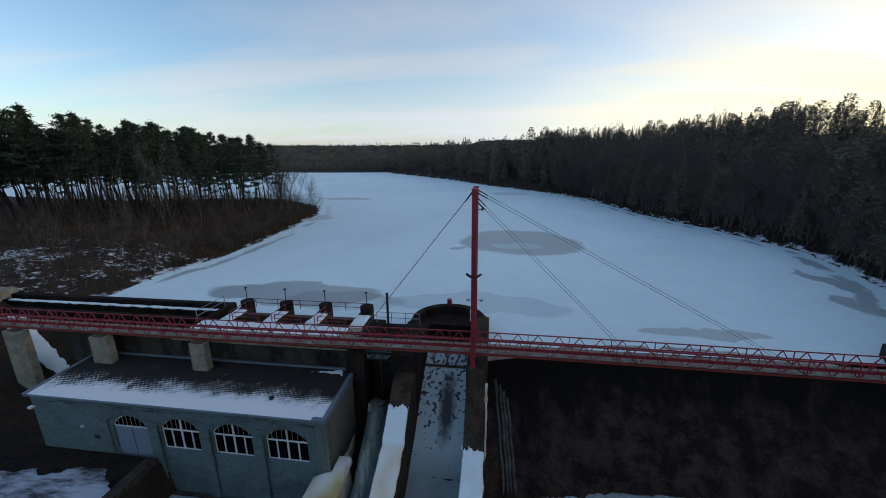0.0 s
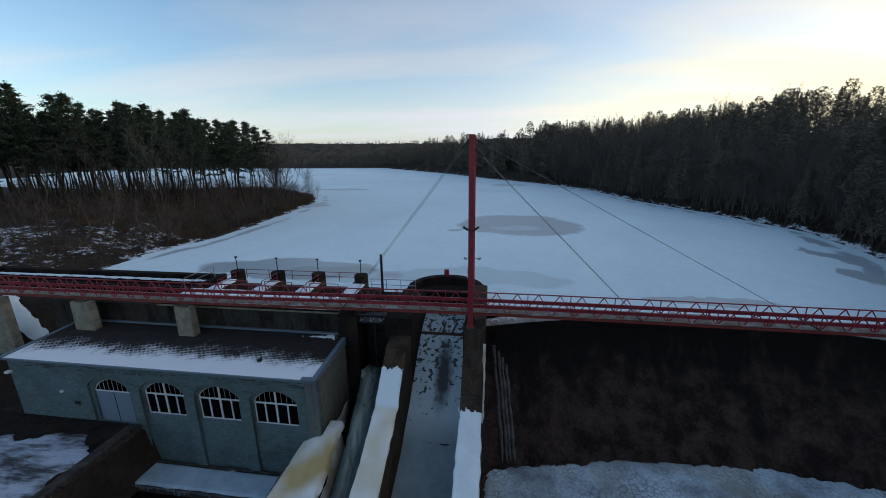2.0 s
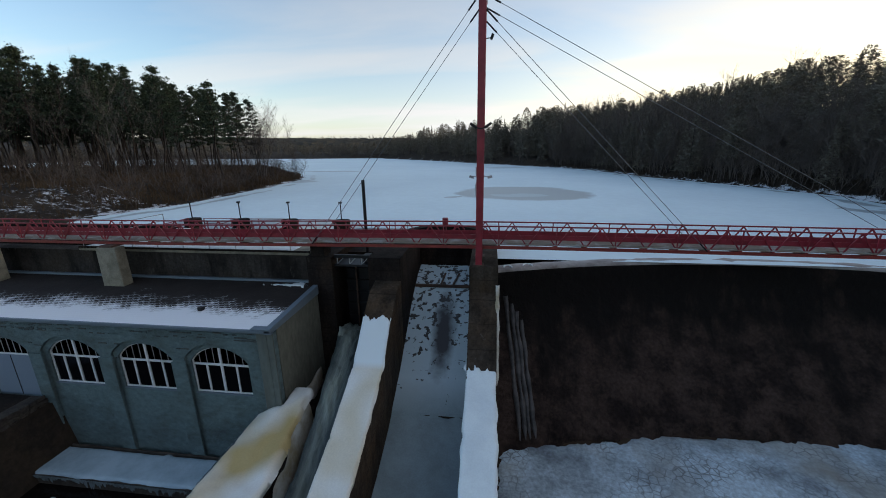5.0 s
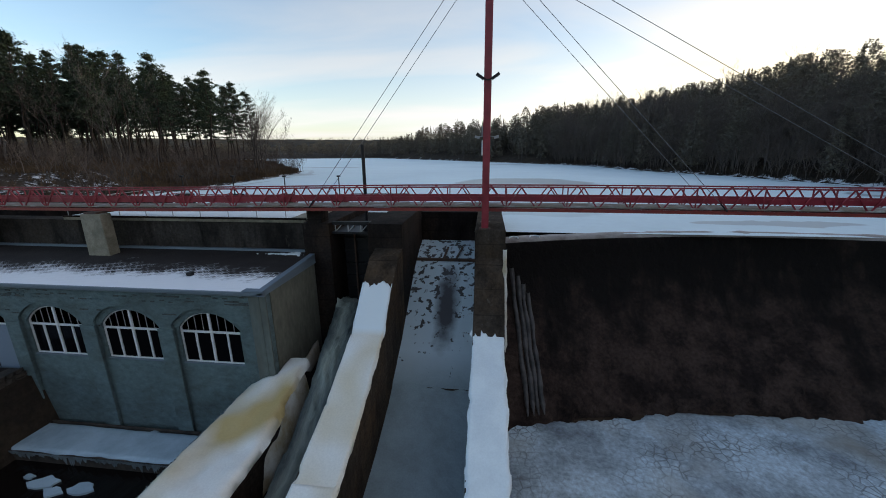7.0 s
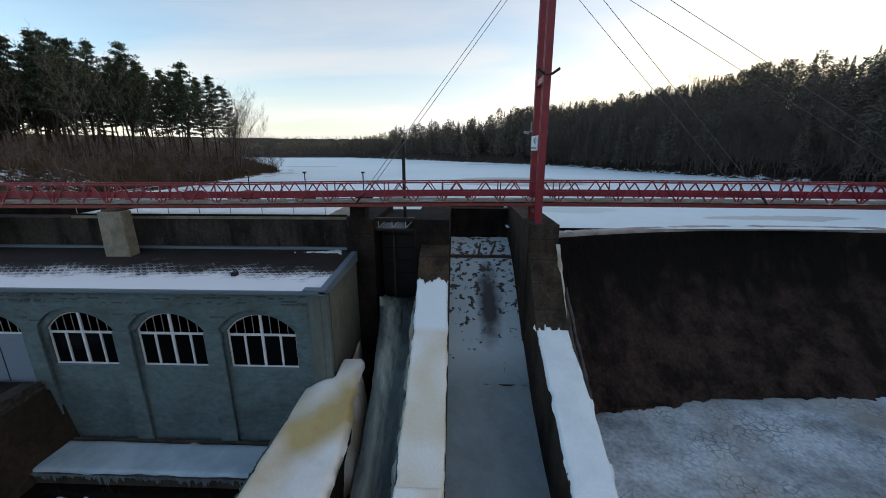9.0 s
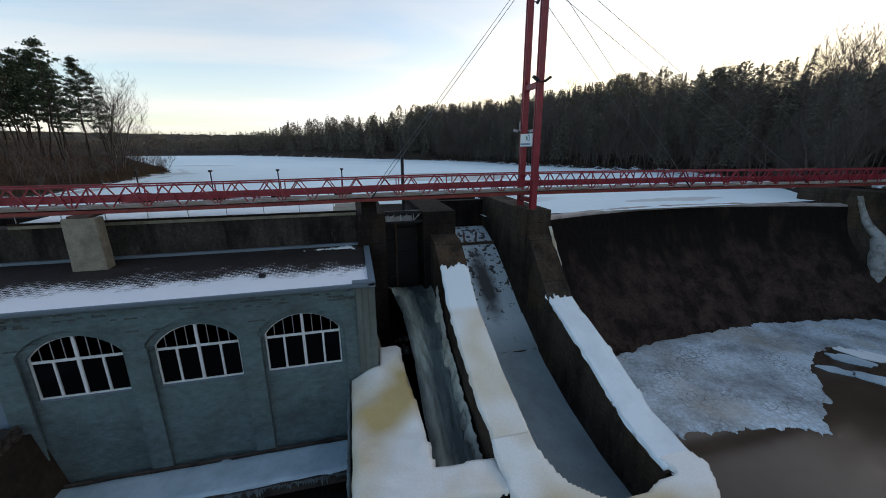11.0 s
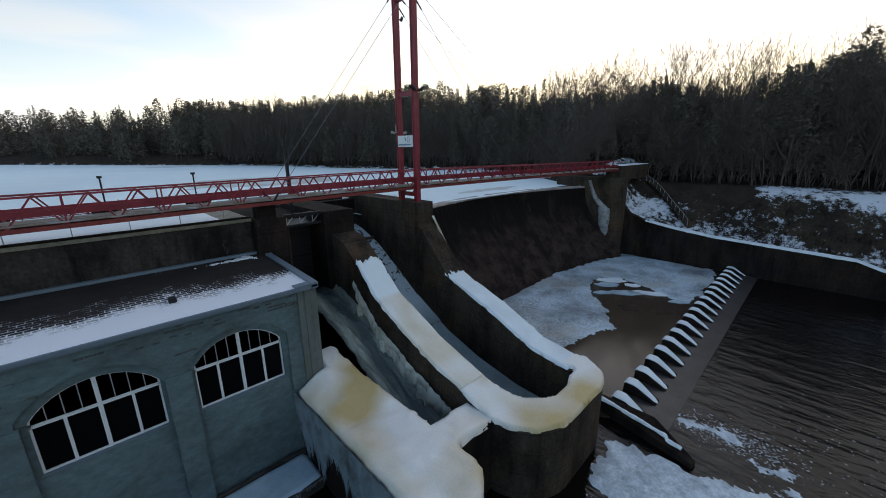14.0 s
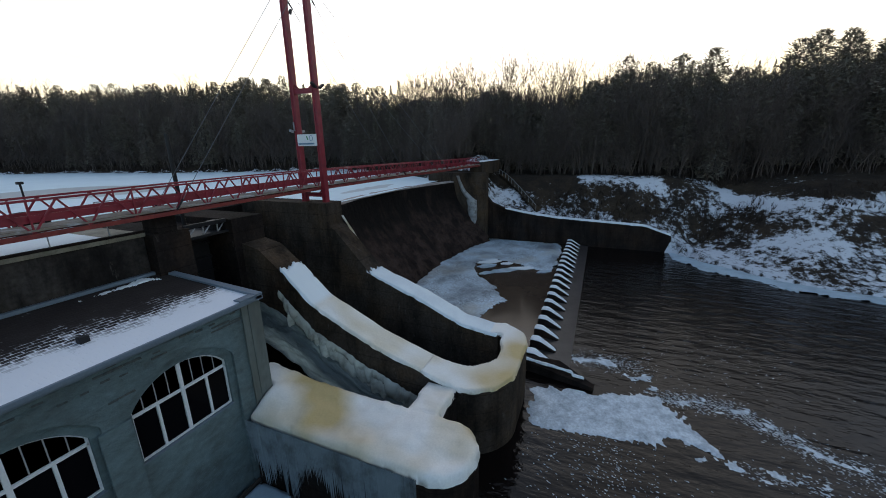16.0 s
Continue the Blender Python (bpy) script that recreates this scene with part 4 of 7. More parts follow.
def ice_curtain(name, line, z_top, lengths, seed, label, width=0.13, mat=None):
    """A curtain of frozen runs hanging from a line in plan: ragged tapering ribs side by side."""
    r = random.Random(seed)
    bm = bmesh.new()
    for (x0, y0), (x1, y1) in zip(line, line[1:]):
        n = max(1, int(math.hypot(x1 - x0, y1 - y0) / width))
        ux, uy = (x1 - x0) / n, (y1 - y0) / n
        nx, ny = -uy, ux
        q = math.hypot(nx, ny)
        nx, ny = nx / q, ny / q
        for k in range(n):
            cx, cy = x0 + ux * (k + 0.5), y0 + uy * (k + 0.5)
            zt = z_top(cx, cy) if callable(z_top) else z_top
            hh = r.uniform(*lengths) * (0.65 + 0.6 * wavy(cx, cy, 0.5, seed))
            hh = max(0.15, hh)
            w, dep = r.uniform(0.4, 0.85), r.uniform(0.04, 0.14)
            rings = []
            for f, s in ((0, 1.0), (0.35, 0.9), (0.7, 0.55), (1.0, 0.06)):
                z = zt - hh * f
                rings.append([bm.verts.new((cx - ux * w * s, cy - uy * w * s, z)), bm.verts.new((cx - nx * dep * s, cy - ny * dep * s, z)), bm.verts.new((cx + ux * w * s, cy + uy * w * s, z))])
            for a, b in zip(rings, rings[1:]):
                for i in range(2):
                    bm.faces.new((a[i], a[i + 1], b[i + 1], b[i]))
    return tagged(mesh_object(name, bm, mat or M_blueice, smooth=True), label, "ice", kind="stuff")


ice_curtain("ice_curtain", [(-14.95, 22.6), (-14.97, 13.2)], 3.95, (3.0, 4.6), 3, "curtain of bluish icicles down the divider pier", 0.085)
ice_curtain("ice_curtain", [(-14.92, 22.6), (-14.94, 14.6)], 3.9, (3.2, 4.6), 13, "thin frozen runs behind the icicles", 0.12)

# ice draped from the divider pier down to the stream
bm = bmesh.new()
prev = None
for k in range(40):
    y = 15.4 + 7.6 * k / 39
    xt = -11.75 - 0.25 * max(0.0, (y - 20) / 3)
    row = []
    for i in range(7):
        f = i / 6
        row.append(bm.verts.new((xt + 0.5 * math.sin(f * 1.5) * (0.7 + 0.4 * wavy(y, 0, 0.5, 2)), y, 4.05 + 0.6 * max(0.0, (y - 19) / 4) - 2.4 * f ** 1.3 + 0.12 * wavy(y * 2, f * 3, 1.0, 6))))
    if prev:
        for i in range(6):
            bm.faces.new((prev[i], prev[i + 1], row[i + 1], row[i]))
    prev = row
tagged(mesh_object("draped_ice", bm, M_brownice, smooth=True), "brown-stained ice draped towards the stream", "ice", kind="structure")

bm = bmesh.new()
grid = []
WY = [(30.5, 6.0), (29.4, 6.5), (28.2, 6.75), (26.9, 6.4), (24.3, 5.35), (22.8, 4.6), (21.9, 3.9), (20.0, 2.9), (18.2, 2.2), (17.0, 1.95), (15.3, 1.9)]
for k in range(80):
    y = 30.5 - 15.3 * k / 79
    z = float(np.interp(-y, [-a for a, _ in WY], [b for _, b in WY]))
    row = []
    for i in range(25):
        u = i / 24
        left = float(np.interp(y, [15.3, 22.4, 26.0, 28.4], [-11.2, -11.2, -11.45, -11.9]))
        x = left + u * (-8.9 - left)
        edge = abs(u - 0.45) * 2
        sag = 0.25 * edge ** 2 + 0.22 * max(0.0, 0.4 - u) * wavy(x * 3, y * 2, 1.0, 11)
        row.append(bm.verts.new((x, y, z + sag + 0.20 * wavy(x * 1.6, y, 0.9, 4) + 0.12 * wavy(x * 1.4, y, 2.6, 8) + 0.07 * wavy(x, y, 6.0, 3))))
    grid.append(row)
for a, b in zip(grid, grid[1:]):
    for i in range(24):
        bm.faces.new((a[i], a[i + 1], b[i + 1], b[i]))
stream = mesh_object("sluice_stream", bm, M_foam, smooth=True)
froth_and_gap = []
for i in range(len(stream.data.vertices)):
    u, along = (i % 25) / 24, (i // 25) / 79
    # Left-edge froth cut so its dark colour paints the shadowed gap by the pier.
    froth_and_gap.append(max(0.0, 0.62 - 1.05 * u) - (0.75 * max(0.0, 0.22 - u) / 0.22 if along > 0.2 else 0.0) + 0.9 * max(0.0, u - 0.72) + 0.18 * max(0.0, along - 0.8) / 0.2 - 0.12 * math.exp(-((u - 0.58) / 0.16) ** 2))
stream.data.attributes.new("froth_and_gap", "FLOAT", "POINT").data.foreach_set("value", froth_and_gap)
tagged(stream, "green-white foaming water rushing from the sluice", "water", kind="structure")

# Added block: its dark colour fills in the shaded void beside the stream.
tagged(mesh_object("sluice_gap_fill", boxed(-13.3, -12.05, 24.35, 28.28, -1.0, 3.2, 0.05), M_dark), "dark filler block for the shaded gap beside the sluice", "ledge", kind="structure")
bm = bmesh.new()
prev = None
for k in range(22):
    f = k / 21
    y = 24.0 + 3.3 * f
    zt = 3.9 + 0.7 * f * (1 - 0.5 * f) + 0.10 * math.sin(9 * f)
    w = 0.36 * (1 - f) ** 0.6 + 0.07
    ring = [bm.verts.new((-13.0 - 0.15 * f + w * math.cos(q), y, 3.15 + (zt - 3.15) * max(0.0, math.sin(q)) + 0.06 * wavy(y, q, 1.5, 3))) for q in np.linspace(0, math.pi, 9)]
    if prev:
        for i in range(8):
            bm.faces.new((prev[i], prev[i + 1], ring[i + 1], ring[i]))
    prev = ring
tagged(mesh_object("ice_ridge", bm, M_brownice, smooth=True), "thin brownish ridge of ice beside the sluice", "ice", kind="structure")

# frozen spray along the chute wall above the stream
LY, LZ = [p[0] for p in L_TOP][::-1], [p[1] for p in L_TOP][::-1]


def frozen_fringe(x, y0, y1, drop, depth, lobe, seed):
    """A scalloped sheet of frozen spray clinging to the wall, bulging lobe by lobe."""
    bm = bmesh.new()
    prev = None
    r = random.Random(seed)
    sizes = [r.uniform(0.25, 1.5) for _ in range(60)]
    n = int(abs(y1 - y0) / 0.09)
    for k in range(n + 1):
        y = y0 + (y1 - y0) * k / n
        q = (y0 - y) / lobe + 0.45 * math.sin(y * 1.7 + seed) + 0.3 * math.sin(y * 3.9)
        s, i = math.sqrt(abs(math.sin(math.pi * q))), int(q) % 60
        top = float(np.interp(y, LY, LZ)) - drop + 0.12 * wavy(x, y, 1.3, seed)
        deep = depth * (0.45 + 0.65 * s * sizes[i])
        row = []
        for j in range(8):
            f = j / 7
            out = 0.05 + (0.10 + 0.22 * s * sizes[i]) * math.sin(math.pi * (0.12 + 0.78 * f)) + 0.04 * wavy(y * 3, f * 3, 1.2, seed + 3)
            row.append(bm.verts.new((x - out, y, top - deep * f)))
        if prev:
            for j in range(7):
                bm.faces.new((prev[j], prev[j + 1], row[j + 1], row[j]))
        prev = row
    tagged(mesh_object("frozen_spray", bm, M_spray, smooth=True), "scalloped fringe of frozen spray along the chute wall", "ice", kind="structure")


frozen_fringe(-8.98, 25.6, 15.7, 1.40, 0.9, 0.43, 21)
frozen_fringe(-9.02, 24.8, 15.7, 1.80, 1.2, 0.66, 22)
frozen_fringe(-8.98, 23.0, 15.7, 2.4, 1.2, 0.8, 23)

# ---- stilling basin: ice, floes, toothed sill ----
ICE_PLAN = [(-0.3, 26.0), (-0.3, 19.0), (2.6, 18.6), (6.8, 17.9), (10, 17.3), (13.4, 16.3), (15.4, 17.6), (17.1, 18.2), (18.6, 19.6), (20.3, 21.4), (23.4, 23.2), (26.2, 23.5), (28.4, 21.0),
            (27.4, 17.6), (25.6, 14.6), (25.2, 12.7), (30.5, 12.3), (39.3, 12.6), (41.4, 13.5), (41.4, 26.0), (36, 27.2), (24.8, 29.0), (12, 28.0)]
blanket("basin_ice", lambda x, y: signed(x, y, ICE_PLAN) + 0.40 * wavy(x, y, 0.8, 1.7) + 0.22 * wavy(x, y, 3.1, 4.1), lambda x, y: -0.36, (-0.5, 42), (12, 30), 0.24, 0.12, M_crust, 0.05, 0.4,
        "cracked grey-white ice sheet at the dam's foot", "ice")


def floe(x, y, rx, ry, turn, z, mat, seed, label, group):
    """A flat plate of ice with a worn, uneven outline."""
    r = random.Random(seed)
    out = []
    for k in range(26):
        a = 2 * math.pi * k / 26
        q = 1 + 0.16 * math.sin(2 * a + seed) + 0.10 * math.sin(5 * a + 2 * seed) + r.uniform(-0.05, 0.05)
        u, v = rx * q * math.cos(a), ry * q * math.sin(a)
        out.append((x + u * math.cos(turn) - v * math.sin(turn), y + u * math.sin(turn) + v * math.cos(turn)))
    tagged(mesh_object("ice_floe", prism(out, z - 0.16, z), mat), label, "ice floe", group)


for k, (x, y, rx, ry, a) in enumerate(((27.0, 22.0, 2.1, 0.75, -0.95), (24.9, 21.7, 1.5, 0.7, -1.0), (23.6, 19.0, 1.6, 0.8, -1.1), (25.6, 16.6, 2.2, 0.7, -1.1), (25.0, 13.6, 1.0, 0.5, -0.8),
                                        (21.9, 20.9, 1.1, 0.5, -0.6), (26.9, 19.3, 1.0, 0.45, -1.0))):
    floe(x, y, rx, ry, a, -0.25, M_slab if k % 3 else M_snow, 300 + k, "flat white ice floe adrift in brown water", "floes in the stilling basin")

sill = holder("toothed_sill", (0, 0, 0))
tagged(sill, "concrete end sill with a row of snowy baffle teeth", "sill")
part("base", extrude_profile([(12.0, -0.6), (11.9, -0.30), (11.2, -0.12), (9.6, -0.22), (8.5, -0.36), (8.2, -0.9)][::-1], 1.4, 41.4, -1.4), M_apron, sill, "sloping grey concrete apron")
TOOTH = [(9.7, -0.24), (10.2, 0.08), (11.0, 0.56), (11.2, 0.64), (11.75, 0.64), (11.85, 0.54), (11.92, -0.5)]
tooth_me = snowtop_me = None
for k in range(19):
    x = 1.92 + 2.16 * k
    if tooth_me is None:
        ob = part("tooth", extrude_profile(TOOTH, -0.42, 0.42, -0.9), M_dark, sill)
        tooth_me = ob.data
        ob.location.x = x
        sm = bmesh.new()
        rows = [[sm.verts.new((-0.44 + o, y, z)), sm.verts.new((-0.44 + o + w, y, z))] for y, z, o, w in
                ((9.75, -0.17, 0.40, 0.16), (9.95, -0.05, 0.26, 0.44), (10.2, 0.11, 0.22, 0.52), (10.6, 0.36, 0.14, 0.62), (11.0, 0.60, 0.08, 0.72),
                 (11.22, 0.70, 0.02, 0.84), (11.5, 0.72, 0.02, 0.83), (11.78, 0.70, 0.04, 0.80), (11.90, 0.58, 0.10, 0.66))]
        for p, q in zip(rows, rows[1:]):
            sm.faces.new((p[0], p[1], q[1], q[0]))
        ex = bmesh.ops.extrude_face_region(sm, geom=sm.faces[:])
        for v in ex["geom"]:
            if isinstance(v, bmesh.types.BMVert):
                v.co.z -= 0.07
        so = part("tooth_snow", sm, M_snow, ob, "streak of white snow and ice on the tooth")
        snowtop_me = so.data
    else:
        ob = shared("tooth", tooth_me, sill, pose(x, 0, 0))
        shared("tooth_snow", snowtop_me, ob, pose(0, 0, 0))
apron = [(1.4, 12.9), (0.9, 12.9), (-0.3, 6.8), (0.1, 6.7), (1.4, 9.2)]
tagged(mesh_object("sill_end_wall", prism(apron, -1.2, lambda x, y: 0.55 if y > 8 else -0.1), M_dark), "dark low wall ending the toothed sill", "wall", kind="structure")
blanket("sill_snow", lambda x, y: signed(x, y, [(1.2, 12.9), (0.9, 12.9), (-0.15, 7.4), (0.1, 7.4)]), lambda x, y: 0.56 if y > 8.2 else 0.35, (-0.5, 1.6), (7, 13.2), 0.1, 0.1, M_snow, 0.02, 0.1,
        "strip of white snow on the sill's end wall", "snow")
FOAM = [(-1.6, 11.0), (-5.3, 10.3), (-4.9, 8.5), (-4.8, 6.8), (-4.4, 5.6), (-4.7, 3.0), (-3.4, 2.4), (-3.9, 0.8), (-4.5, -0.8), (-2.9, 0.4), (-1.6, 1.2), (-0.7, 1.6), (0.6, 2.8), (0.5, 4.2), (-0.1, 5.7), (-0.5, 6.9), (-0.6, 9.0)]


def foam_material():
    m, t, b, v, noise_of, mix, rng, link = material("river_foam", (0.62, 0.68, 0.72), 0.7, second=(0.33, 0.38, 0.42), scale=1.3, grain=0.2, grain_scale=6, bump=0.6, bump_scale=5)
    return m


M_froth = foam_material()
blanket("foam_sheet", lambda x, y: signed(x, y, FOAM) + 0.45 * wavy(x, y, 0.7, 5.3) + 0.3 * wavy(x, y, 2.9, 2.2), lambda x, y: -0.42, (-6.5, 1), (-1.5, 11.6), 0.2, 0.08, M_froth, 0.05, 0.5,
        "sheet of white frozen foam on dark water", "foam")


def lacy_foam(points, half, seed):
    """A drift of torn foam along a line on the water, full of holes."""
    xs, ys = [p[0] for p in points], [p[1] for p in points]

    def inside(x, y):
        best = 9.0
        for (xa, ya), (xb, yb) in zip(points, points[1:]):
            q = min(1.0, max(0.0, ((x - xa) * (xb - xa) + (y - ya) * (yb - ya)) / ((xb - xa) ** 2 + (yb - ya) ** 2)))
            best = min(best, math.hypot(x - xa - q * (xb - xa), y - ya - q * (yb - ya)))
        return 0.5 * (half - best) - 0.38 + 0.75 * wavy(x, y, 1.3, seed) + 0.35 * wavy(x, y, 4.2, seed + 2)
    blanket("foam_sheet", inside, lambda x, y: -0.41, (min(xs) - half, max(xs) + half), (min(ys) - half, max(ys) + half), 0.11, 0.03, M_froth, 0.01, 0.3, "torn lacy foam drifting on dark water", "foam")


lacy_foam([(0.4, 3.0), (1.3, -0.5), (0.9, -2.6), (-1.5, -4.8), (-3.6, -8.6)], 0.75, 3.1)
lacy_foam([(3.7, 8.0), (4.0, 5.5), (2.2, 3.2)], 1.0, 7.4)
lacy_foam([(-3.6, 1.6), (-4.6, -1.6), (-4.3, -4.4)], 0.7, 5.2)
verts, faces = [], []
rnd = random.Random(5)
PLUMES = (((0.6, 2.9), (1.3, -1.6), 0.5, 300), ((1.2, -1.5), (-1.5, -4.7), 0.45, 260), ((-1.5, -4.7), (-3.4, -8.5), 0.8, 200), ((3.9, 8.0), (4.2, 3.5), 0.7, 260), ((-4.4, -0.9), (-4.4, -4.5), 0.4, 60),
          ((-6.0, 8.0), (-7.5, 4.0), 1.3, 110), ((-9.0, 9.0), (-10.0, 3.0), 1.6, 60), ((4.0, 3.0), (9.0, -4.0), 2.6, 90))
flecks = []
for (xa, ya), (xb, yb), wide, count in PLUMES:
    for k in range(3 * count):
        f = rnd.random()
        flecks.append((xa + f * (xb - xa) + rnd.gauss(0, wide), ya + f * (yb - ya) + rnd.gauss(0, wide)))
for x, y in flecks:
    if x > 38 or signed(x, y, [(-9.3, 10.5), (1.8, 10.5), (1.8, 31), (-9.3, 31)]) > 0 or (y > 8.5 and x > 0):
        continue
    r = rnd.uniform(0.012, 0.05)
    n = len(verts)
    pts = [(x + r * rnd.uniform(0.4, 0.9) * math.cos(q) + 0.5 * r * math.sin(q), y + r * rnd.uniform(0.8, 2.2) * math.sin(q), WATER_Z + 0.012) for q in np.linspace(0, 2 * math.pi, 7)[:-1]]
    verts += pts
    faces.append(list(range(n, n + 6)))
me = bpy.data.meshes.new("foam_flecks")
me.from_pydata(verts, [], faces)
me.materials.append(M_froth)
tagged(new("foam_flecks", me), "flecks of foam drifting on the river", "foam", kind="stuff")

# ---- right abutment and training wall ----
TW = [(34.0, 12.3), (30.2, 12.2), (28.6, 10.3), (27.2, 8.2), (25.8, 6.5), (23.0, 5.4), (19.0, 4.75), (14.0, 4.2), (0.2, 3.6), (-3.6, 2.3), (-3.9, -0.6)]
tagged(mesh_object("training_wall", extrude_profile(fine_line(TW, 0.8), 41.5, 42.6, -1.5), M_dark), "dark concrete training wall stepping down to the river", "wall", kind="structure")
wall_snow("wall_snow", 41.55, 42.9, TW, 23.0, -3.6, M_snow, "white snow along the training wall")
tagged(mesh_object("abutment_pier", prism([(38.3, 37.0), (38.3, 31.4), (39.0, 28.2), (40.6, 26.6), (41.5, 26.4), (41.5, 37.0)], -1.0, lambda x, y: 12.1), M_conc), "stained concrete abutment of the spillway",
       "abutment", kind="structure")
tagged(mesh_object("bridge_abutment", boxed(40.5, 53.2, 27.3, 29.7, 11.6, 13.85, 0.08), M_conc), "grey concrete approach beam of the footbridge", "abutment", kind="structure")
tagged(mesh_object("abutment_snow", boxed(40.6, 53.1, 27.36, 29.64, 13.854, 13.93, 0.03), M_snow), "thin snow on the approach beam", "snow", kind="structure")

blanket("shore_ice", lambda x, y: min(signed(x, y, RIVER) + 0.7, 2.4 + 1.8 * wavy(x, y, 0.4, 1.3) + 0.6 * wavy(x, y, 1.6, 3.3) - signed(x, y, RIVER), -3.5 - y), lambda x, y: -0.38, (22, 42.5), (-48, -3), 0.4, 0.14, M_slab, 0.05, 0.5,
        "pale shelf of ice along the river bank", "ice")

bm = bmesh.new()
bmesh.ops.create_icosphere(bm, subdivisions=3, radius=1.0)
for v in bm.verts:
    v.co *= 1 + 0.22 * wavy(v.co.x * 2, v.co.y * 2 + v.co.z, 0.8, 6)
    v.co.z *= 0.62
boulder = mesh_object("boulder", bm, M_snow, smooth=True)
boulder.matrix_basis = Matrix.Translation((36.0, -23.4, 0.55)) @ Matrix.Scale(1.15, 4)
tagged(boulder, "rounded boulder under snow at the water's edge", "boulder")

# stair with its rail down the right bank
stair = holder("bank_stair", (53.0, 27.0, 13.6))
tagged(stair, "narrow concrete stair with metal rail down the bank", "stair")
S0, S1 = Vector((53.0, 26.6, 13.2)), Vector((45.2, 17.6, 4.9))
for k in range(34):
    p = S0.lerp(S1, k / 33)
    zg = float(ground_height(np.array([p.x]), np.array([p.y]))[0])
    p.z = max(min(p.z, zg + 0.5), zg + 0.12)
    bm = bmesh.new()
    box(bm, -0.75, 0.75, -0.16, 0.16, -0.4, 0.0, 0.01)
    ob = part("step", bm, M_conc, stair)
    ob.matrix_basis = Matrix.Translation(p - stair.location) @ Matrix.Rotation(math.atan2(S1.y - S0.y, S1.x - S0.x) + math.pi / 2, 4, "Z")
bm = bmesh.new()
prevp = None
for k in range(0, 34, 3):
    p = S0.lerp(S1, k / 33)
    zg = float(ground_height(np.array([p.x]), np.array([p.y]))[0])
    p.z = max(min(p.z, zg + 0.5), zg + 0.12)
    p = p - stair.location + Vector((-0.5, 0.55, 0))
    bar(bm, p, p + Vector((0, 0, 1.0)), 0.05)
    if prevp:
        bar(bm, prevp + Vector((0, 0, 1.0)), p + Vector((0, 0, 1.0)), 0.05)
    prevp = p
part("handrail", bm, M_steel, stair, "thin grey metal handrail")

# ---- intake wall, gate bay and deck behind the power house ----
tagged(mesh_object("intake_wall", boxed(-46.0, -13.95, 29.05, 30.4, 3.0, 12.3, 0.04), M_wall), "streaked grey concrete intake wall", "wall", kind="structure")
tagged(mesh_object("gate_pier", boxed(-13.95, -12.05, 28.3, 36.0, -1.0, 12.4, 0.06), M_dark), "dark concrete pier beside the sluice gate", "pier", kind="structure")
tagged(mesh_object("deck_curb", boxed(-33.0, -13.95, 28.84, 29.04, 12.504, 12.62, 0.02), M_dark), "dark curb along the walkway", "curb", kind="structure")
tagged(mesh_object("intake_deck", boxed(-33.0, -13.95, 28.85, 33.4, 12.304, 12.5, 0.03), M_post), "concrete walkway deck above the intake", "deck", kind="structure")
blanket("deck_snow", lambda x, y: min(x + 32.9, -15.4 - x, y - 28.95, 33.3 - y), lambda x, y: 12.5, (-33, -15.2), (28.8, 33.5), 0.3, 0.10, M_snow, 0.04, 0.3, "snow on the intake walkway", "snow")
for k, x in enumerate((-30.4, -25.2, -20.1, -14.9)):
    tagged(mesh_object("intake_pier", boxed(x - 0.85, x + 0.85, 33.4, 37.4, 5.0, 12.45, 0.05), M_conc), "concrete pier between the intake bays", "pier", kind="structure")
    blanket("pier_snow", lambda px, py: min(px - x + 0.8, x + 0.8 - px, py - 33.4, 36.6 - py), lambda px, py: 12.45, (x - 1, x + 1), (33.3, 36.8), 0.2, 0.12, M_snow, 0.03, 0.3,
            "snow on an intake pier", "snow")
    # Rounded upstream head of the pier, rising a little above its top.
    bm = bmesh.new()
    bmesh.ops.create_cone(bm, cap_ends=True, segments=20, radius1=0.8, radius2=0.78, depth=8.2, matrix=Matrix.Translation((0, 0, -3.6)))
    bollard = mesh_object("bollard", bm, M_dark)
    bollard.location = (x, 37.6, 12.75)
    tagged(bollard, "round dark concrete head of an intake pier", "bollard", "bollards of the intake")
    bm = bar(bmesh.new(), (0, 0, 0.0), (0, 0, 1.6), 0.10, sides=8)
    box(bm, -0.13, 0.13, -0.13, 0.13, 1.6, 1.75, 0.02)
    pl = mesh_object("marker_post", bm, M_black)
    pl.location = (x, 37.6, 13.25)
    tagged(pl, "thin dark post standing on a pier head", "post", "posts on the pier heads")
for a, b in ((-29.55, -26.05), (-24.35, -20.95), (-19.25, -15.75)):
    tagged(mesh_object("trash_rack_wall", boxed(a, b, 36.2, 36.9, 5.0, 12.0, 0.04), M_rust), "rusty dark breast wall of an intake bay", "wall", kind="structure")
    rack = holder("trash_rack", ((a + b) / 2, 35.0, 11.0))
    tagged(rack, "dark iron rack in a black intake bay", "rack", "intake racks")
    for q in range(8):
        xx = -1.5 + 3.0 * q / 7
        part("rack_bar", bar(bmesh.new(), (xx, 0.6, 0.9), (xx, -1.2, -3.0), 0.05), M_rust, rack)
# Bay bottoms: the recess's shade is carried by the near-black colour.
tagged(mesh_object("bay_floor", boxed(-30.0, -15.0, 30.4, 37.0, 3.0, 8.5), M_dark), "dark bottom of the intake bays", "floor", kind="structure")


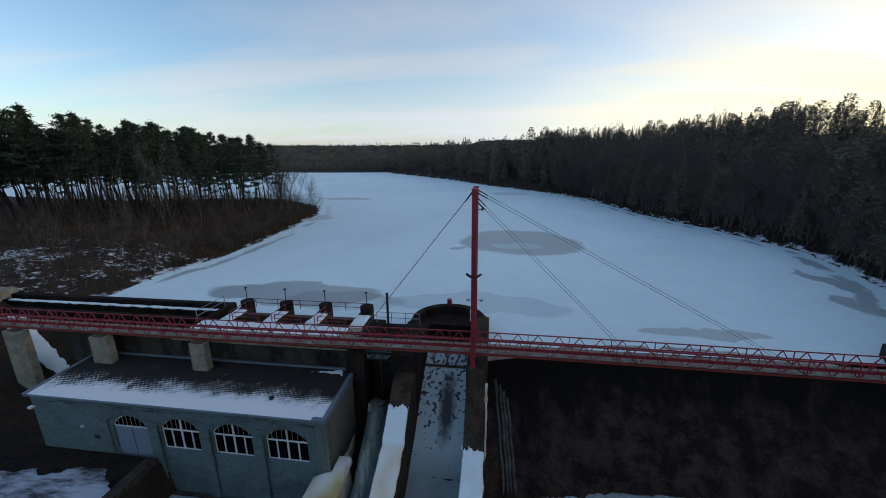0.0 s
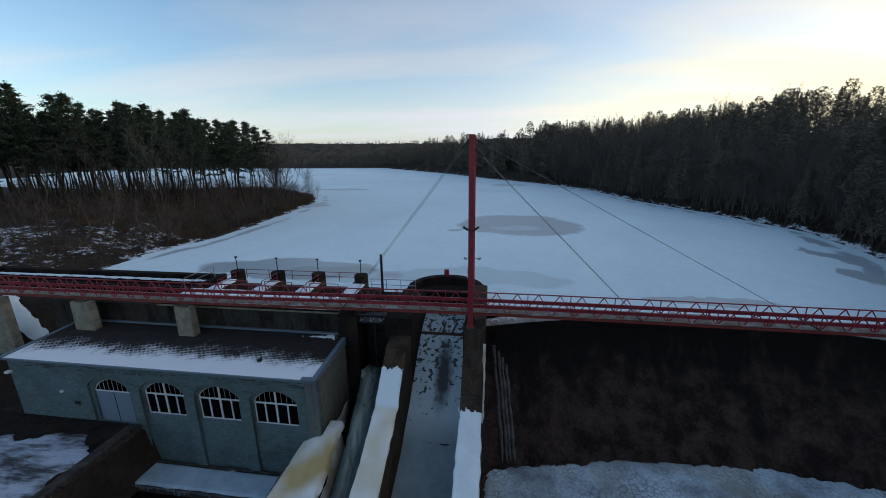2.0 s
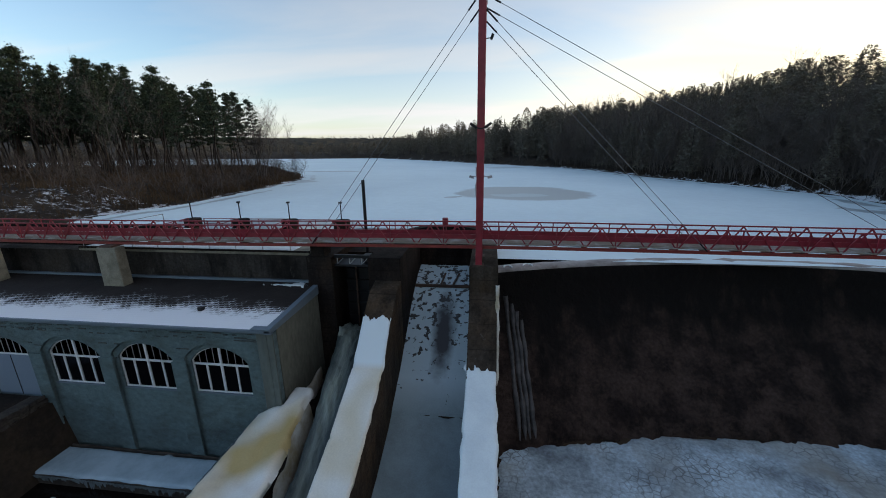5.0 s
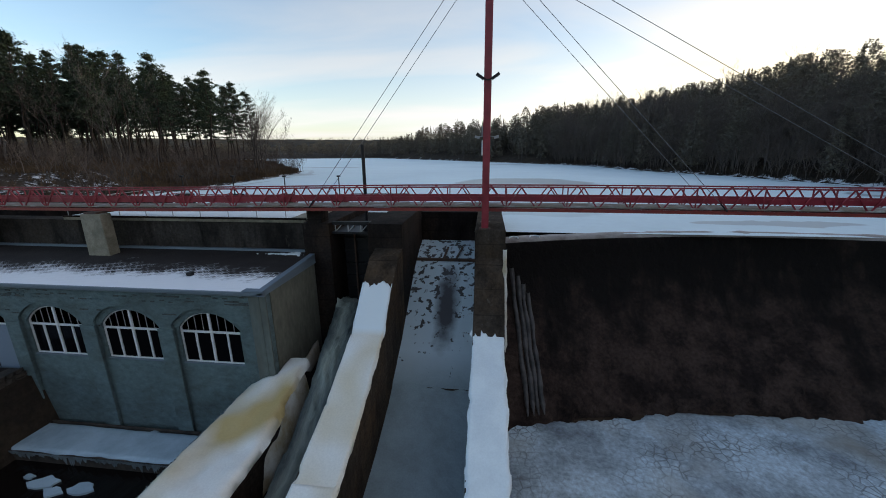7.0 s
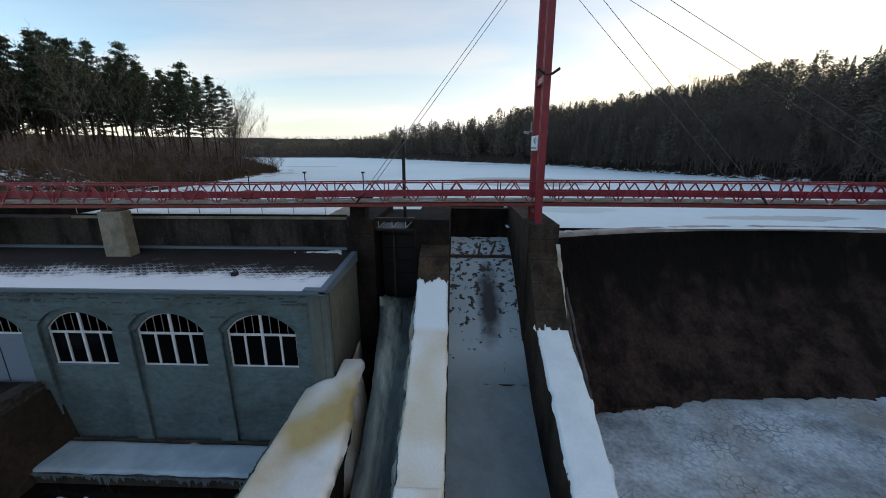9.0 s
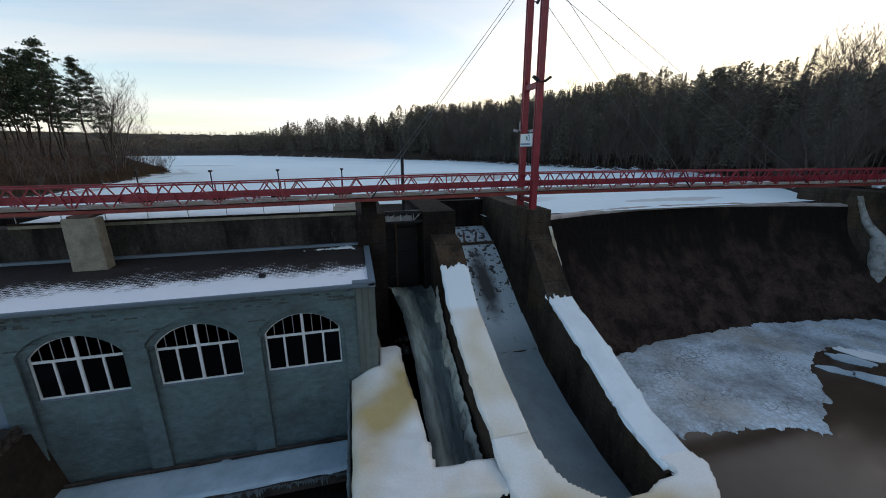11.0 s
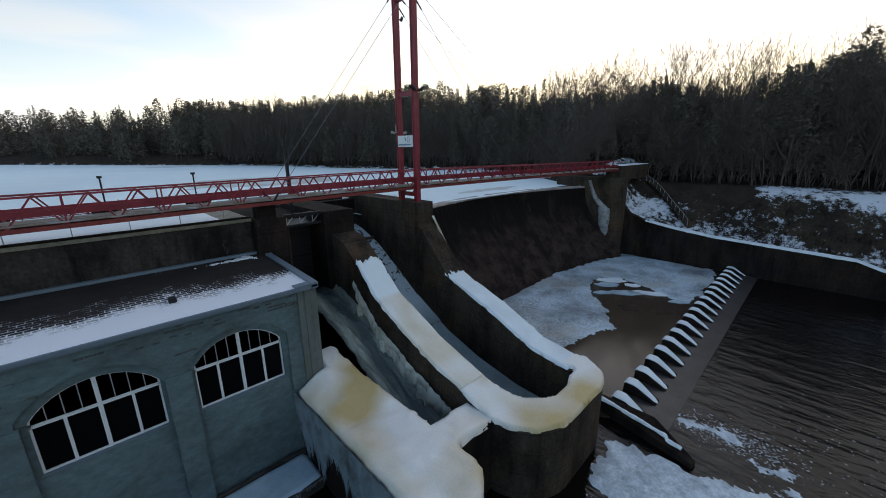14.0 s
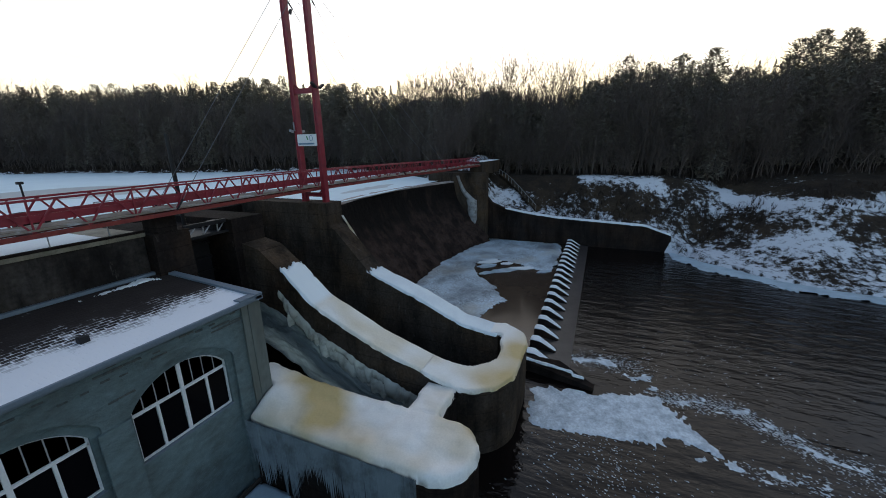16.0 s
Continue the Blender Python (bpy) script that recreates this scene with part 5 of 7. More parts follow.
def handrail(points, height, mat, label, mids=1, size=0.06):
    """A rail on posts through the points (each the foot of a post)."""
    root = holder("handrail", points[0])
    tagged(root, label, "railing", "railings of the walkways")
    o = Vector(points[0])
    for p in points:
        part("post", bar(bmesh.new(), Vector(p) - o, Vector(p) - o + Vector((0, 0, height)), size), mat, root)
    for a, b in zip(points, points[1:]):
        for k in range(mids + 1):
            dz = Vector((0, 0, height * (1 - k / (mids + 1))))
            part("rail", bar(bmesh.new(), Vector(a) - o + dz, Vector(b) - o + dz, size * 0.9), mat, root)
    return root


handrail([(-32.6 + 2.15 * k, 28.95, 12.45) for k in range(9)], 0.75, M_steel, "thin grey rail along the intake wall", 0, 0.035)
for a, b in ((-29.4, -26.2), (-24.2, -21.1), (-19.1, -15.9)):
    handrail([(a, 33.45, 12.55), (b, 33.45, 12.55)], 1.0, M_red, "red pipe railing before an intake bay")
    handrail([(a - 0.4, 33.5, 12.5), (a - 0.4, 36.4, 12.5)], 1.0, M_red, "red pipe railing along an intake pier")
handrail([(-30 + 3.0 * k, 38.6, 12.0) for k in range(6)], 1.1, M_red, "red pipe railing at the water's edge")
handrail([(-33.5, 33.0, 12.4), (-33.5, 37.5, 12.4)], 1.3, M_steel, "grey metal railing at the walkway's end")
handrail([(-12.9, 35.2, 12.4), (-11.2, 35.2, 12.4), (-9.6, 35.2, 12.4), (-8.0, 35.2, 12.4)], 1.25, M_steel, "pale metal railing by the sluice")
# The gate opening's shade is put into this near-black concrete.
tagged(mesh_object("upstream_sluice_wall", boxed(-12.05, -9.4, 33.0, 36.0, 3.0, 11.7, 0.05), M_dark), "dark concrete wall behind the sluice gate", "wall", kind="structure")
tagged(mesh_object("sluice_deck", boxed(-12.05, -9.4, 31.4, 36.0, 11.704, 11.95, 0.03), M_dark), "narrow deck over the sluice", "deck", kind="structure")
gate = holder("sluice_gate", (-10.74, 30.6, 8.0))
tagged(gate, "black iron sluice gate with horizontal ribs", "gate")
part("plate", boxed(-1.30, 1.30, 0.2, 0.35, -2.5, 3.4), M_black, gate)
for k in range(6):
    part("rib", boxed(-1.28, 1.28, -0.02, 0.2, -2.0 + 0.95 * k, -1.86 + 0.95 * k, 0.02), M_black, gate)
part("stem", bar(bmesh.new(), (-0.4, -0.08, -2.0), (-0.4, -0.08, 4.0), 0.12), M_rust, gate)
hoist = holder("gate_hoist", (-10.74, 29.3, 11.6))
tagged(hoist, "dark hoist platform with a pale lattice rail", "hoist")
part("platform", boxed(-1.30, 1.30, -0.6, 1.7, 0.0, 0.16, 0.02), M_black, hoist)
part("beam", boxed(-1.30, 1.30, -0.55, -0.35, 0.62, 0.86, 0.02), M_black, hoist)
for k in range(3):
    part("lattice_post", bar(bmesh.new(), (-1.1 + 0.9 * k, -0.45, 0.16), (-1.1 + 0.9 * k, -0.45, 0.62), 0.06), M_steel, hoist)
    part("lattice_brace", bar(bmesh.new(), (-1.1 + 0.9 * k, -0.45, 0.16), (-0.65 + 0.9 * k, -0.45, 0.62), 0.05), M_steel, hoist)
part("motor_box", boxed(0.7, 1.2, -0.1, 0.5, 0.16, 0.75, 0.04), M_black, hoist)
bp = mesh_object("mooring_post", bar(bmesh.new(), (0, 0, 0), (0, 0, 5.6), 0.24, sides=10), M_black)
bp.location = (-10.4, 31.3, 12.2 - 0.28)
tagged(bp, "tall black steel post beside the sluice", "post")

# curved inlet wall at the head of the chute
IN_OUT = [(-9.4, 35.9), (-9.4, 38.6)] + arc(-5.1, 38.0, 4.3, 165, 15, 18) + [(-0.5, 38.6), (-0.4, 36.0)]
IN_IN = [(-1.1, 36.0), (-1.15, 38.2)] + arc(-5.1, 37.8, 3.6, 15, 165, 18) + [(-8.75, 38.2), (-8.75, 35.9)]
tagged(mesh_object("inlet_wall", prism(IN_OUT + IN_IN, 5.0, 12.05), M_dark), "dark curved concrete wall round the chute's inlet", "wall", kind="structure")
tagged(mesh_object("inlet_snow", boxed(-2.4, -1.2, 36.9, 38.3, 11.2, 12.0, 0.1), M_snow), "snow drift in the inlet's corner", "snow", kind="structure")
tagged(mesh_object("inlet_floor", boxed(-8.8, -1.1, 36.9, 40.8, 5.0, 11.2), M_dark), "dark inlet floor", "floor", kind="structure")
rb = mesh_object("red_box", boxed(-0.28, 0.28, -0.25, 0.25, 0.0, 0.75, 0.03), M_red)
rb.location = (-5.5, 42.0, 12.04)
tagged(rb, "small red metal box on the inlet wall", "box")

# dark gravity wall on the left
tagged(mesh_object("dam_wall_back", boxed(-67.0, -33.6, 38.0, 38.8, 6.0, 12.35, 0.05), M_dark), "dark concrete upstream wall of the left dam", "wall", kind="structure")
tagged(mesh_object("dam_wall_front", boxed(-67.0, -33.6, 34.0, 34.7, 3.0, 12.2, 0.05), M_dark), "dark concrete downstream wall of the left dam", "wall", kind="structure")
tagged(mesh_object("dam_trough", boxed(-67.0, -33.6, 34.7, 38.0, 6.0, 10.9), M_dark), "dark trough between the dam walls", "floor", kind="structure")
tagged(mesh_object("dam_ledge", boxed(-67.0, -33.6, 36.9, 37.5, 10.9, 11.9, 0.04), M_dark), "narrow ledge in the dam's trough", "ledge", kind="structure")
blanket("ledge_snow", lambda x, y: min(x + 66, -34 - x, y - 36.9, 37.5 - y), lambda x, y: 11.9, (-66.2, -33.8), (36.7, 37.7), 0.25, 0.10, M_snow, 0.03, 0.2, "strip of snow on the ledge", "snow")
tagged(mesh_object("dam_end_wall", boxed(-33.6, -32.9, 33.4, 38.8, 4.0, 12.4, 0.05), M_dark), "dark concrete end wall", "wall", kind="structure")
tagged(mesh_object("left_abutment", boxed(-70.5, -66.8, 33.0, 38.9, 5.0, 13.0, 0.1), M_post), "pale concrete abutment block of the left dam", "abutment", kind="structure")


STRIP = [(-61.0, 35.2), (-58.0, 33.2), (-53.0, 31.2), (-48.0, 29.6), (-48.0, 28.8), (-53.5, 29.6), (-58.0, 31.4), (-61.4, 33.9)]
blanket("slope_snow", lambda x, y: signed(x, y, STRIP) + 0.25 * wavy(x, y, 1.1, 4.4), lambda x, y: float(ground_height(np.array([x]), np.array([y]))[0]) + 0.25, (-62.5, -47), (28, 36), 0.4, 0.18, M_snow,
        0.05, 0.4, "strip of snow on the dark slope below the dam", "snow")
blanket("roof_snow", lambda x, y: min(0.5, signed(x, y, [(-17.6, 28.2), (-15.2, 28.75), (-13.9, 28.75), (-14.2, 27.9), (-15.6, 28.1)])) - 0.12 + 0.3 * wavy(x, y, 1.4, 6.1) + 0.25 * wavy(x, y, 4.5, 2.3), lambda x, y: 9.82 + 0.06 * (y - 22.15), (-18, -13.8), (27.5, 28.8), 0.09,
        0.04, M_snow, 0.01, 0.1, "thin patch of snow on the roof's corner", "snow")


# ---- power house ----
def arch_points(cx, half, spring, crown, n=14):
    rise = crown - spring
    r = (half * half + rise * rise) / (2 * rise)
    a = math.asin(half / r)
    return [(cx + r * math.sin(-a + 2 * a * k / n), crown - r + r * math.cos(-a + 2 * a * k / n)) for k in range(n + 1)]


def arched_wall(x0, x1, z0, z1, y0, y1, openings):
    """A wall between y0 and y1 with arched openings (cx, half, sill, spring, crown), left to right."""
    bm = bmesh.new()

    def slab(poly):
        f = [bm.verts.new((x, y0, z)) for x, z in poly]
        b = [bm.verts.new((x, y1, z)) for x, z in poly]
        bm.faces.new(f)
        bm.faces.new(b)
        for i in range(len(f)):
            j = (i + 1) % len(f)
            bm.faces.new((f[i], f[j], b[j], b[i]))
    x = x0
    for cx, half, sill, spring, crown in openings:
        slab([(x, z0), (cx - half, z0), (cx - half, z1), (x, z1)])
        if sill > z0:
            slab([(cx - half, z0), (cx + half, z0), (cx + half, sill), (cx - half, sill)])
        pts = arch_points(cx, half, spring, crown)
        for (xa, za), (xb, zb) in zip(pts, pts[1:]):
            slab([(xa, za), (xb, zb), (xb, z1), (xa, z1)])
        x = cx + half
    slab([(x, z0), (x1, z0), (x1, z1), (x, z1)])
    bmesh.ops.remove_doubles(bm, verts=bm.verts, dist=0.0005)
    bm.verts.index_update()
    dup = {}
    for f in bm.faces:
        dup.setdefault(tuple(sorted(v.index for v in f.verts)), []).append(f)
    bmesh.ops.delete(bm, geom=[f for fs in dup.values() if len(fs) > 1 for f in fs], context="FACES_ONLY")
    return bm


house = holder("power_house", (-28.0, 26.0, 0.0))
tagged(house, "grey painted brick power house with arched windows and snowy flat roof", "building")
inv = Matrix.Translation((28.0, -26.0, 0.0))


def hpart(name, bm, mat, parent=None, label="", smooth=False):
    bm.transform(inv)
    return part(name, bm, mat, parent or house, label, smooth)


BAYS = (-32.4, -27.3, -22.2, -17.17)
HX0, HX1, HY, HB, HZ = -42.2, -13.35, 22.35, 29.0, 9.65
hpart("front_wall", arched_wall(HX0, HX1, -0.8, HZ, HY, HY + 0.16, [(BAYS[0], 2.15, -0.8, 7.5, 8.6)] + [(c, 2.17, -0.8, 7.55, 8.66) for c in BAYS[1:]]), M_brick)
hpart("bay_wall", arched_wall(HX0 + 0.05, HX1 - 0.05, -0.8, HZ, HY + 0.163, HY + 0.5, [(BAYS[0], 1.8, 3.8, 7.1, 8.15)] + [(c, 1.9, 5.1, 7.3, 8.3) for c in BAYS[1:]]), M_brick)
hpart("side_wall", boxed(HX1 - 0.4, HX1, HY + 0.503, HB, -0.8, HZ + 0.2), M_side, label="stained plastered side wall")
hpart("side_wall", boxed(HX0, HX0 + 0.4, HY + 0.503, HB, -0.8, HZ), M_brick)
hpart("back_wall", boxed(HX0, HX1 - 0.4, HB - 0.4, HB, -0.8, HZ), M_brick)
for a, b, d in ((-0.95, -0.622, 0.09), (-0.62, -0.302, 0.12), (-0.30, 0.06, 0.10)):
    hpart("corner_pilaster", boxed(HX1 + a, HX1 + b, HY - d, HY - 0.002, -0.8, HZ - 0.05, 0.02), M_pilaster, label="ribbed plaster pilaster at the corner")
for c in (-29.85, -24.75, -19.7):
    hpart("pilaster", boxed(c - 0.48, c + 0.48, HY - 0.10, HY - 0.002, 0.2, 7.3, 0.02), M_brick)
hpart("plinth", boxed(-30.3, -14.9, HY - 0.2, HY - 0.103, -0.8, 0.45, 0.02), M_stone)
hpart("roof", extrude_profile([(HY - 0.2, 9.82), (HB, 10.22)], HX0 - 0.2, HX1 - 0.1, 9.67), M_roof, label="dark tiled roof half covered by snow")
hpart("gutter", boxed(HX0 - 0.28, HX1 + 0.1, HY - 0.32, HY - 0.2, 9.66, 9.84, 0.03), M_flash, label="blue-grey sheet metal gutter")
hpart("gutter", boxed(HX0 - 0.3, HX1 + 0.1, HY - 0.2, HY - 0.01, 9.56, 9.66, 0.02), M_flash)
hpart("parapet", extrude_profile([(HY - 0.32, 9.93), (HB, 10.32)], HX1 - 0.26, HX1 + 0.10, 9.62), M_flash, label="blue-grey metal-capped side parapet")
hpart("parapet", boxed(HX1 - 1.1, HX1 - 0.263, HY - 0.32, HY + 0.12, 9.85, 9.92, 0.02), M_flash)
hpart("parapet", extrude_profile([(HY - 0.32, 9.93), (HB, 10.32)], HX0 - 0.3, HX0 + 0.02, 9.62), M_flash)
hpart("back_curb", boxed(HX0, HX1 - 0.4, HB - 0.25, HB, 10.23, 10.40, 0.02), M_flash)


def sash_window(cx, half, sill, spring, crown):
    """White frame with four tall panes below a transom and eight narrow ones in the arch."""
    w = hpart("window", arched_ring(cx, half, sill, spring, crown, 0.07), M_white, label="white-framed segmental arched window")
    y0, y1 = HY + 0.30, HY + 0.40
    zt = sill + 1.95
    pts = arch_points(cx, half, spring, crown, 40)

    def arch_z(x):
        return min(pts, key=lambda p: abs(p[0] - x))[1]
    hpart("transom", boxed(cx - half, cx + half, y0 - 0.01, y1, zt - 0.06, zt + 0.06, 0.01), M_white, w)
    hpart("mullion", boxed(cx - 0.07, cx + 0.07, y0 - 0.02, y1, sill, crown - 0.02, 0.01), M_white, w)
    for s in (-1, 1):
        x = cx + s * half * 0.52
        hpart("mullion", boxed(x - 0.05, x + 0.05, y0 - 0.015, y1, sill, zt, 0.01), M_white, w)
        for k in (1, 2, 3):
            x = cx + s * half * k / 4
            hpart("muntin", boxed(x - 0.016, x + 0.016, y0 + 0.04, y1, zt, arch_z(x)), M_muntin, w)
    edges = [-half, -half * 0.52, 0, half * 0.52, half]
    for a, b in zip(edges, edges[1:]):
        hpart("pane", boxed(cx + a, cx + b, HY + 0.36, HY + 0.375, sill, zt), M_glass, w)
    bm = bmesh.new()
    bm.faces.new([bm.verts.new((x, HY + 0.365, z)) for x, z in [(cx - half, zt)] + arch_points(cx, half, spring, crown) + [(cx + half, zt)]])
    bmesh.ops.solidify(bm, geom=bm.faces[:], thickness=0.012)
    hpart("pane", bm, M_glass, w)
    hpart("sill", boxed(cx - half - 0.05, cx + half + 0.05, HY + 0.14, HY + 0.42, sill - 0.05, sill + 0.002, 0.01), M_flash, w, "thin metal sill")


def arched_ring(cx, half, sill, spring, crown, t):
    outer = [(cx - half, sill)] + arch_points(cx, half, spring, crown) + [(cx + half, sill)]
    inner = [(cx - half + t, sill + t)] + arch_points(cx, half - t, spring, crown - t) + [(cx + half - t, sill + t)]
    bm = bmesh.new()
    y0, y1 = HY + 0.29, HY + 0.41
    ring = [[bm.verts.new((x, y, z)) for y in (y0, y1)] + [bm.verts.new((u, y, v)) for y in (y0, y1)] for (x, z), (u, v) in zip(outer, inner)]
    n = len(ring)
    for i in range(n):
        a, b = ring[i], ring[(i + 1) % n]
        bm.faces.new((a[0], b[0], b[2], a[2]))
        bm.faces.new((a[1], b[1], b[3], a[3]))
        bm.faces.new((a[0], b[0], b[1], a[1]))
        bm.faces.new((a[2], b[2], b[3], a[3]))
    return bm


for c in BAYS[1:]:
    sash_window(c, 1.9, 5.1, 7.3, 8.3)
# the gate of the yard with its fanlight
dcx = BAYS[0]
door = hpart("gate_door", boxed(dcx - 1.8, dcx + 1.8, HY + 0.30, HY + 0.42, 3.8, 6.86, 0.02), M_door, label="blue-grey steel double door")
hpart("door_leaf_joint", boxed(dcx - 0.03, dcx + 0.03, HY + 0.285, HY + 0.298, 3.85, 6.8), M_black, door)
fan = hpart("fanlight", arched_ring(dcx, 1.8, 6.87, 7.1, 8.15, 0.09), M_white, label="arched fanlight with narrow panes")
bm = bmesh.new()
bm.faces.new([bm.verts.new((x, HY + 0.365, z)) for x, z in [(dcx - 1.8, 6.87)] + arch_points(dcx, 1.8, 7.1, 8.15) + [(dcx + 1.8, 6.87)]])
bmesh.ops.solidify(bm, geom=bm.faces[:], thickness=0.012)
hpart("pane", bm, M_glass, fan)
for k in range(-3, 4):
    x = dcx + 0.45 * k
    hpart("muntin", boxed(x - 0.018, x + 0.018, HY + 0.34, HY + 0.40, 6.9, min(arch_points(dcx, 1.8, 7.1, 8.15, 40), key=lambda p: abs(p[0] - x))[1]), M_muntin, fan)
hpart("vent", boxed(-36.3, -35.7, HY - 0.03, HY + 0.05, 5.5, 5.85, 0.01), M_black, label="small dark wall vent")
hpart("wall_lamp", boxed(-37.3, -37.05, HY - 0.2, HY, 6.7, 6.9, 0.04), M_white, label="small white wall lamp")
hpart("wall_lamp", boxed(-42.35, -41.9, HY - 0.35, HY - 0.01, 8.3, 8.5, 0.04), M_white)
hpart("roof_vent", boxed(-19.3, -19.0, 24.0, 24.3, 9.9, 10.15, 0.03), M_black, label="small dark roof outlet")

# courses where the paint has fallen and single bricks stand proud or broken
brick_meshes = []
for q in range(4):
    br = random.Random(60 + q)
    bb = bmesh.new()
    box(bb, -0.13, 0.13, -0.03, 0.03, -0.036, 0.036)
    for v in bb.verts:
        v.co += Vector((br.gauss(0, 0.012), 0.012 * br.random() * (v.co.y < 0), br.gauss(0, 0.006)))
    bme = bpy.data.meshes.new("brick")
    bb.to_mesh(bme)
    bb.free()
    bme.materials.append(M_bare if q < 2 else M_brick)
    brick_meshes.append(bme)
front = next(o for o in house.children if o.name.startswith("front_wall"))
br = random.Random(44)
placed = 0
while placed < 290:
    x, row = br.uniform(-40.5, -14.6), br.choice((0, 1, 1, 2, 2, 3, 4, 5, 6, 9, 12, 16))
    z = 9.48 - 0.085 * row
    if row > 6:
        x = br.choice((-29.85, -24.75, -19.7)) + br.uniform(-1.0, 1.0)
        z = 8.3 - 0.085 * br.randrange(20)
        if abs(min((x - c for c in BAYS), key=abs)) < 2.3:
            continue
    for q in range(br.randrange(1, 6)):
        shared("brick", br.choice(brick_meshes), front, Matrix.Translation((x + 0.285 * q + 28.0, HY + 0.012 - br.choice((0.004, 0.012, 0.03, 0.045)) - 26.0, z)))
        placed += 1

# slab with snow and ice at the foot of the front wall
tagged(mesh_object("footing_slab", boxed(-30.2, -14.95, 19.9, 22.1, -0.9, 0.25, 0.05), M_stone), "stone footing slab before the power house", "slab", kind="structure")
blanket("slab_snow", lambda x, y: min(x + 30.1, -15.0 - x, y - 19.95, 22.15 - y), lambda x, y: 0.25, (-30.4, -14.8), (19.6, 22.7), 0.2, 0.14, M_slab, 0.06, 0.3, "bluish frozen snow on the footing slab",
        "snow", overhang=0.1)
ice_curtain("ice_curtain", [(-30.1, 19.85), (-15.0, 19.85)], 0.3, (0.15, 0.75), 8, "icicles along the footing slab's edge")
for k, (x, y, r) in enumerate(((-25.3, 18.6, 0.9), (-24.2, 18.2, 0.6), (-22.8, 18.5, 0.7), (-26.6, 18.9, 0.35))):
    random.seed(700 + k)
    out = [(x + r * random.uniform(0.6, 1.2) * math.cos(a), y + 0.5 * r * random.uniform(0.6, 1.2) * math.sin(a)) for a in np.linspace(0, 2 * math.pi, 12)[:-1]]
    tagged(mesh_object("ice_floe", prism(out, -0.5, -0.28), M_slab), "broken bluish ice plate on black water", "ice floe", "floes below the power house")

# yard and its stone retaining wall
tagged(mesh_object("yard_wall", boxed(-31.0, -30.1, 6.0, 22.2, -1.5, 4.15, 0.06), M_stone), "rough stone retaining wall of the yard", "wall", kind="structure")
yw = bpy.data.objects["yard_wall"]
stone_meshes = []
for q in range(5):
    sr = random.Random(800 + q)
    sb = bmesh.new()
    box(sb, -0.12, 0.12, -0.27, 0.27, -0.125, 0.125)
    bmesh.ops.subdivide_edges(sb, edges=sb.edges[:], cuts=1, use_grid_fill=True)
    for v in sb.verts:
        v.co *= 1 - 0.16 * (abs(v.co.x) > 0.11 and abs(v.co.y) > 0.26)
        v.co += Vector((sr.gauss(0, 0.018), sr.gauss(0, 0.022), sr.gauss(0, 0.015)))
    sme = bpy.data.meshes.new("stone")
    sb.to_mesh(sme)
    sb.free()
    sme.materials.append(M_stone)
    stone_meshes.append(sme)
sr = random.Random(9)
for course in range(11):
    z = 4.12 - 0.27 * course
    y = 9.0 + 0.3 * (course % 2)
    while y < 21.9:
        w = sr.uniform(0.75, 1.25)
        shared("stone", sr.choice(stone_meshes), yw, Matrix.Translation((-30.06 + sr.uniform(-0.03, 0.05), y + 0.27 * w, z)) @ Matrix.Diagonal((1, w, 1, 1)))
        y += 0.57 * w
M_tracks = simple("trampled_snow", (0.40, 0.44, 0.52), 0.7, second=(0.045, 0.042, 0.045), scale=0.42, spread=(0.47, 0.60), grain=0.15, grain_scale=4, bump=0.6, bump_scale=2, bump_depth=0.08,
                  stretch=(0.45, 1.6, 1))
blanket("yard_snow", lambda x, y: signed(x, y, [(-31.0, 8), (-31.0, 18.5), (-33.5, 20.5), (-40, 20.0), (-48, 18.5), (-48, 8)]) + 1.2 * wavy(x, y, 0.35, 2.2), lambda x, y: 4.0, (-49, -30.9), (7, 21.5), 0.3,
        0.10, M_tracks, 0.06, 0.6, "trampled bluish snow in the yard", "snow")
tagged(mesh_object("yard_floor", boxed(-52, -31.0, 6.0, 22.33, 2.0, 4.0), M_dark), "dark wet yard before the door", "floor", kind="structure")


# ---- footbridge ----
BX0, BX1, BY0, BY1 = -72.0, 40.4, 27.72, 29.22
ZL, ZT = 13.42, 14.94
bridge = holder("footbridge", (BX0, (BY0 + BY1) / 2, ZL))
tagged(bridge, "long red steel lattice footbridge with plank deck", "bridge")
binv = Matrix.Translation((-BX0, -(BY0 + BY1) / 2, -ZL))


def camber(x):
    """The bridge's slight fall from the pylon to both ends."""
    return -0.24 * float(smoothstep((-1.7 - x) / 28.0)) if x < -1.7 else -0.26 * float(smoothstep((x + 1.7) / 42.0))


def bpart(name, bm, mat, label=""):
    for k in range(1, 38):
        xc = BX0 + (BX1 - BX0) * k / 38
        bmesh.ops.bisect_plane(bm, geom=bm.verts[:] + bm.edges[:] + bm.faces[:], plane_co=(xc, 0, 0), plane_no=(1, 0, 0))
    for v in bm.verts:
        v.co.z += camber(v.co.x)
    bm.transform(binv)
    return part(name, bm, mat, bridge, label)


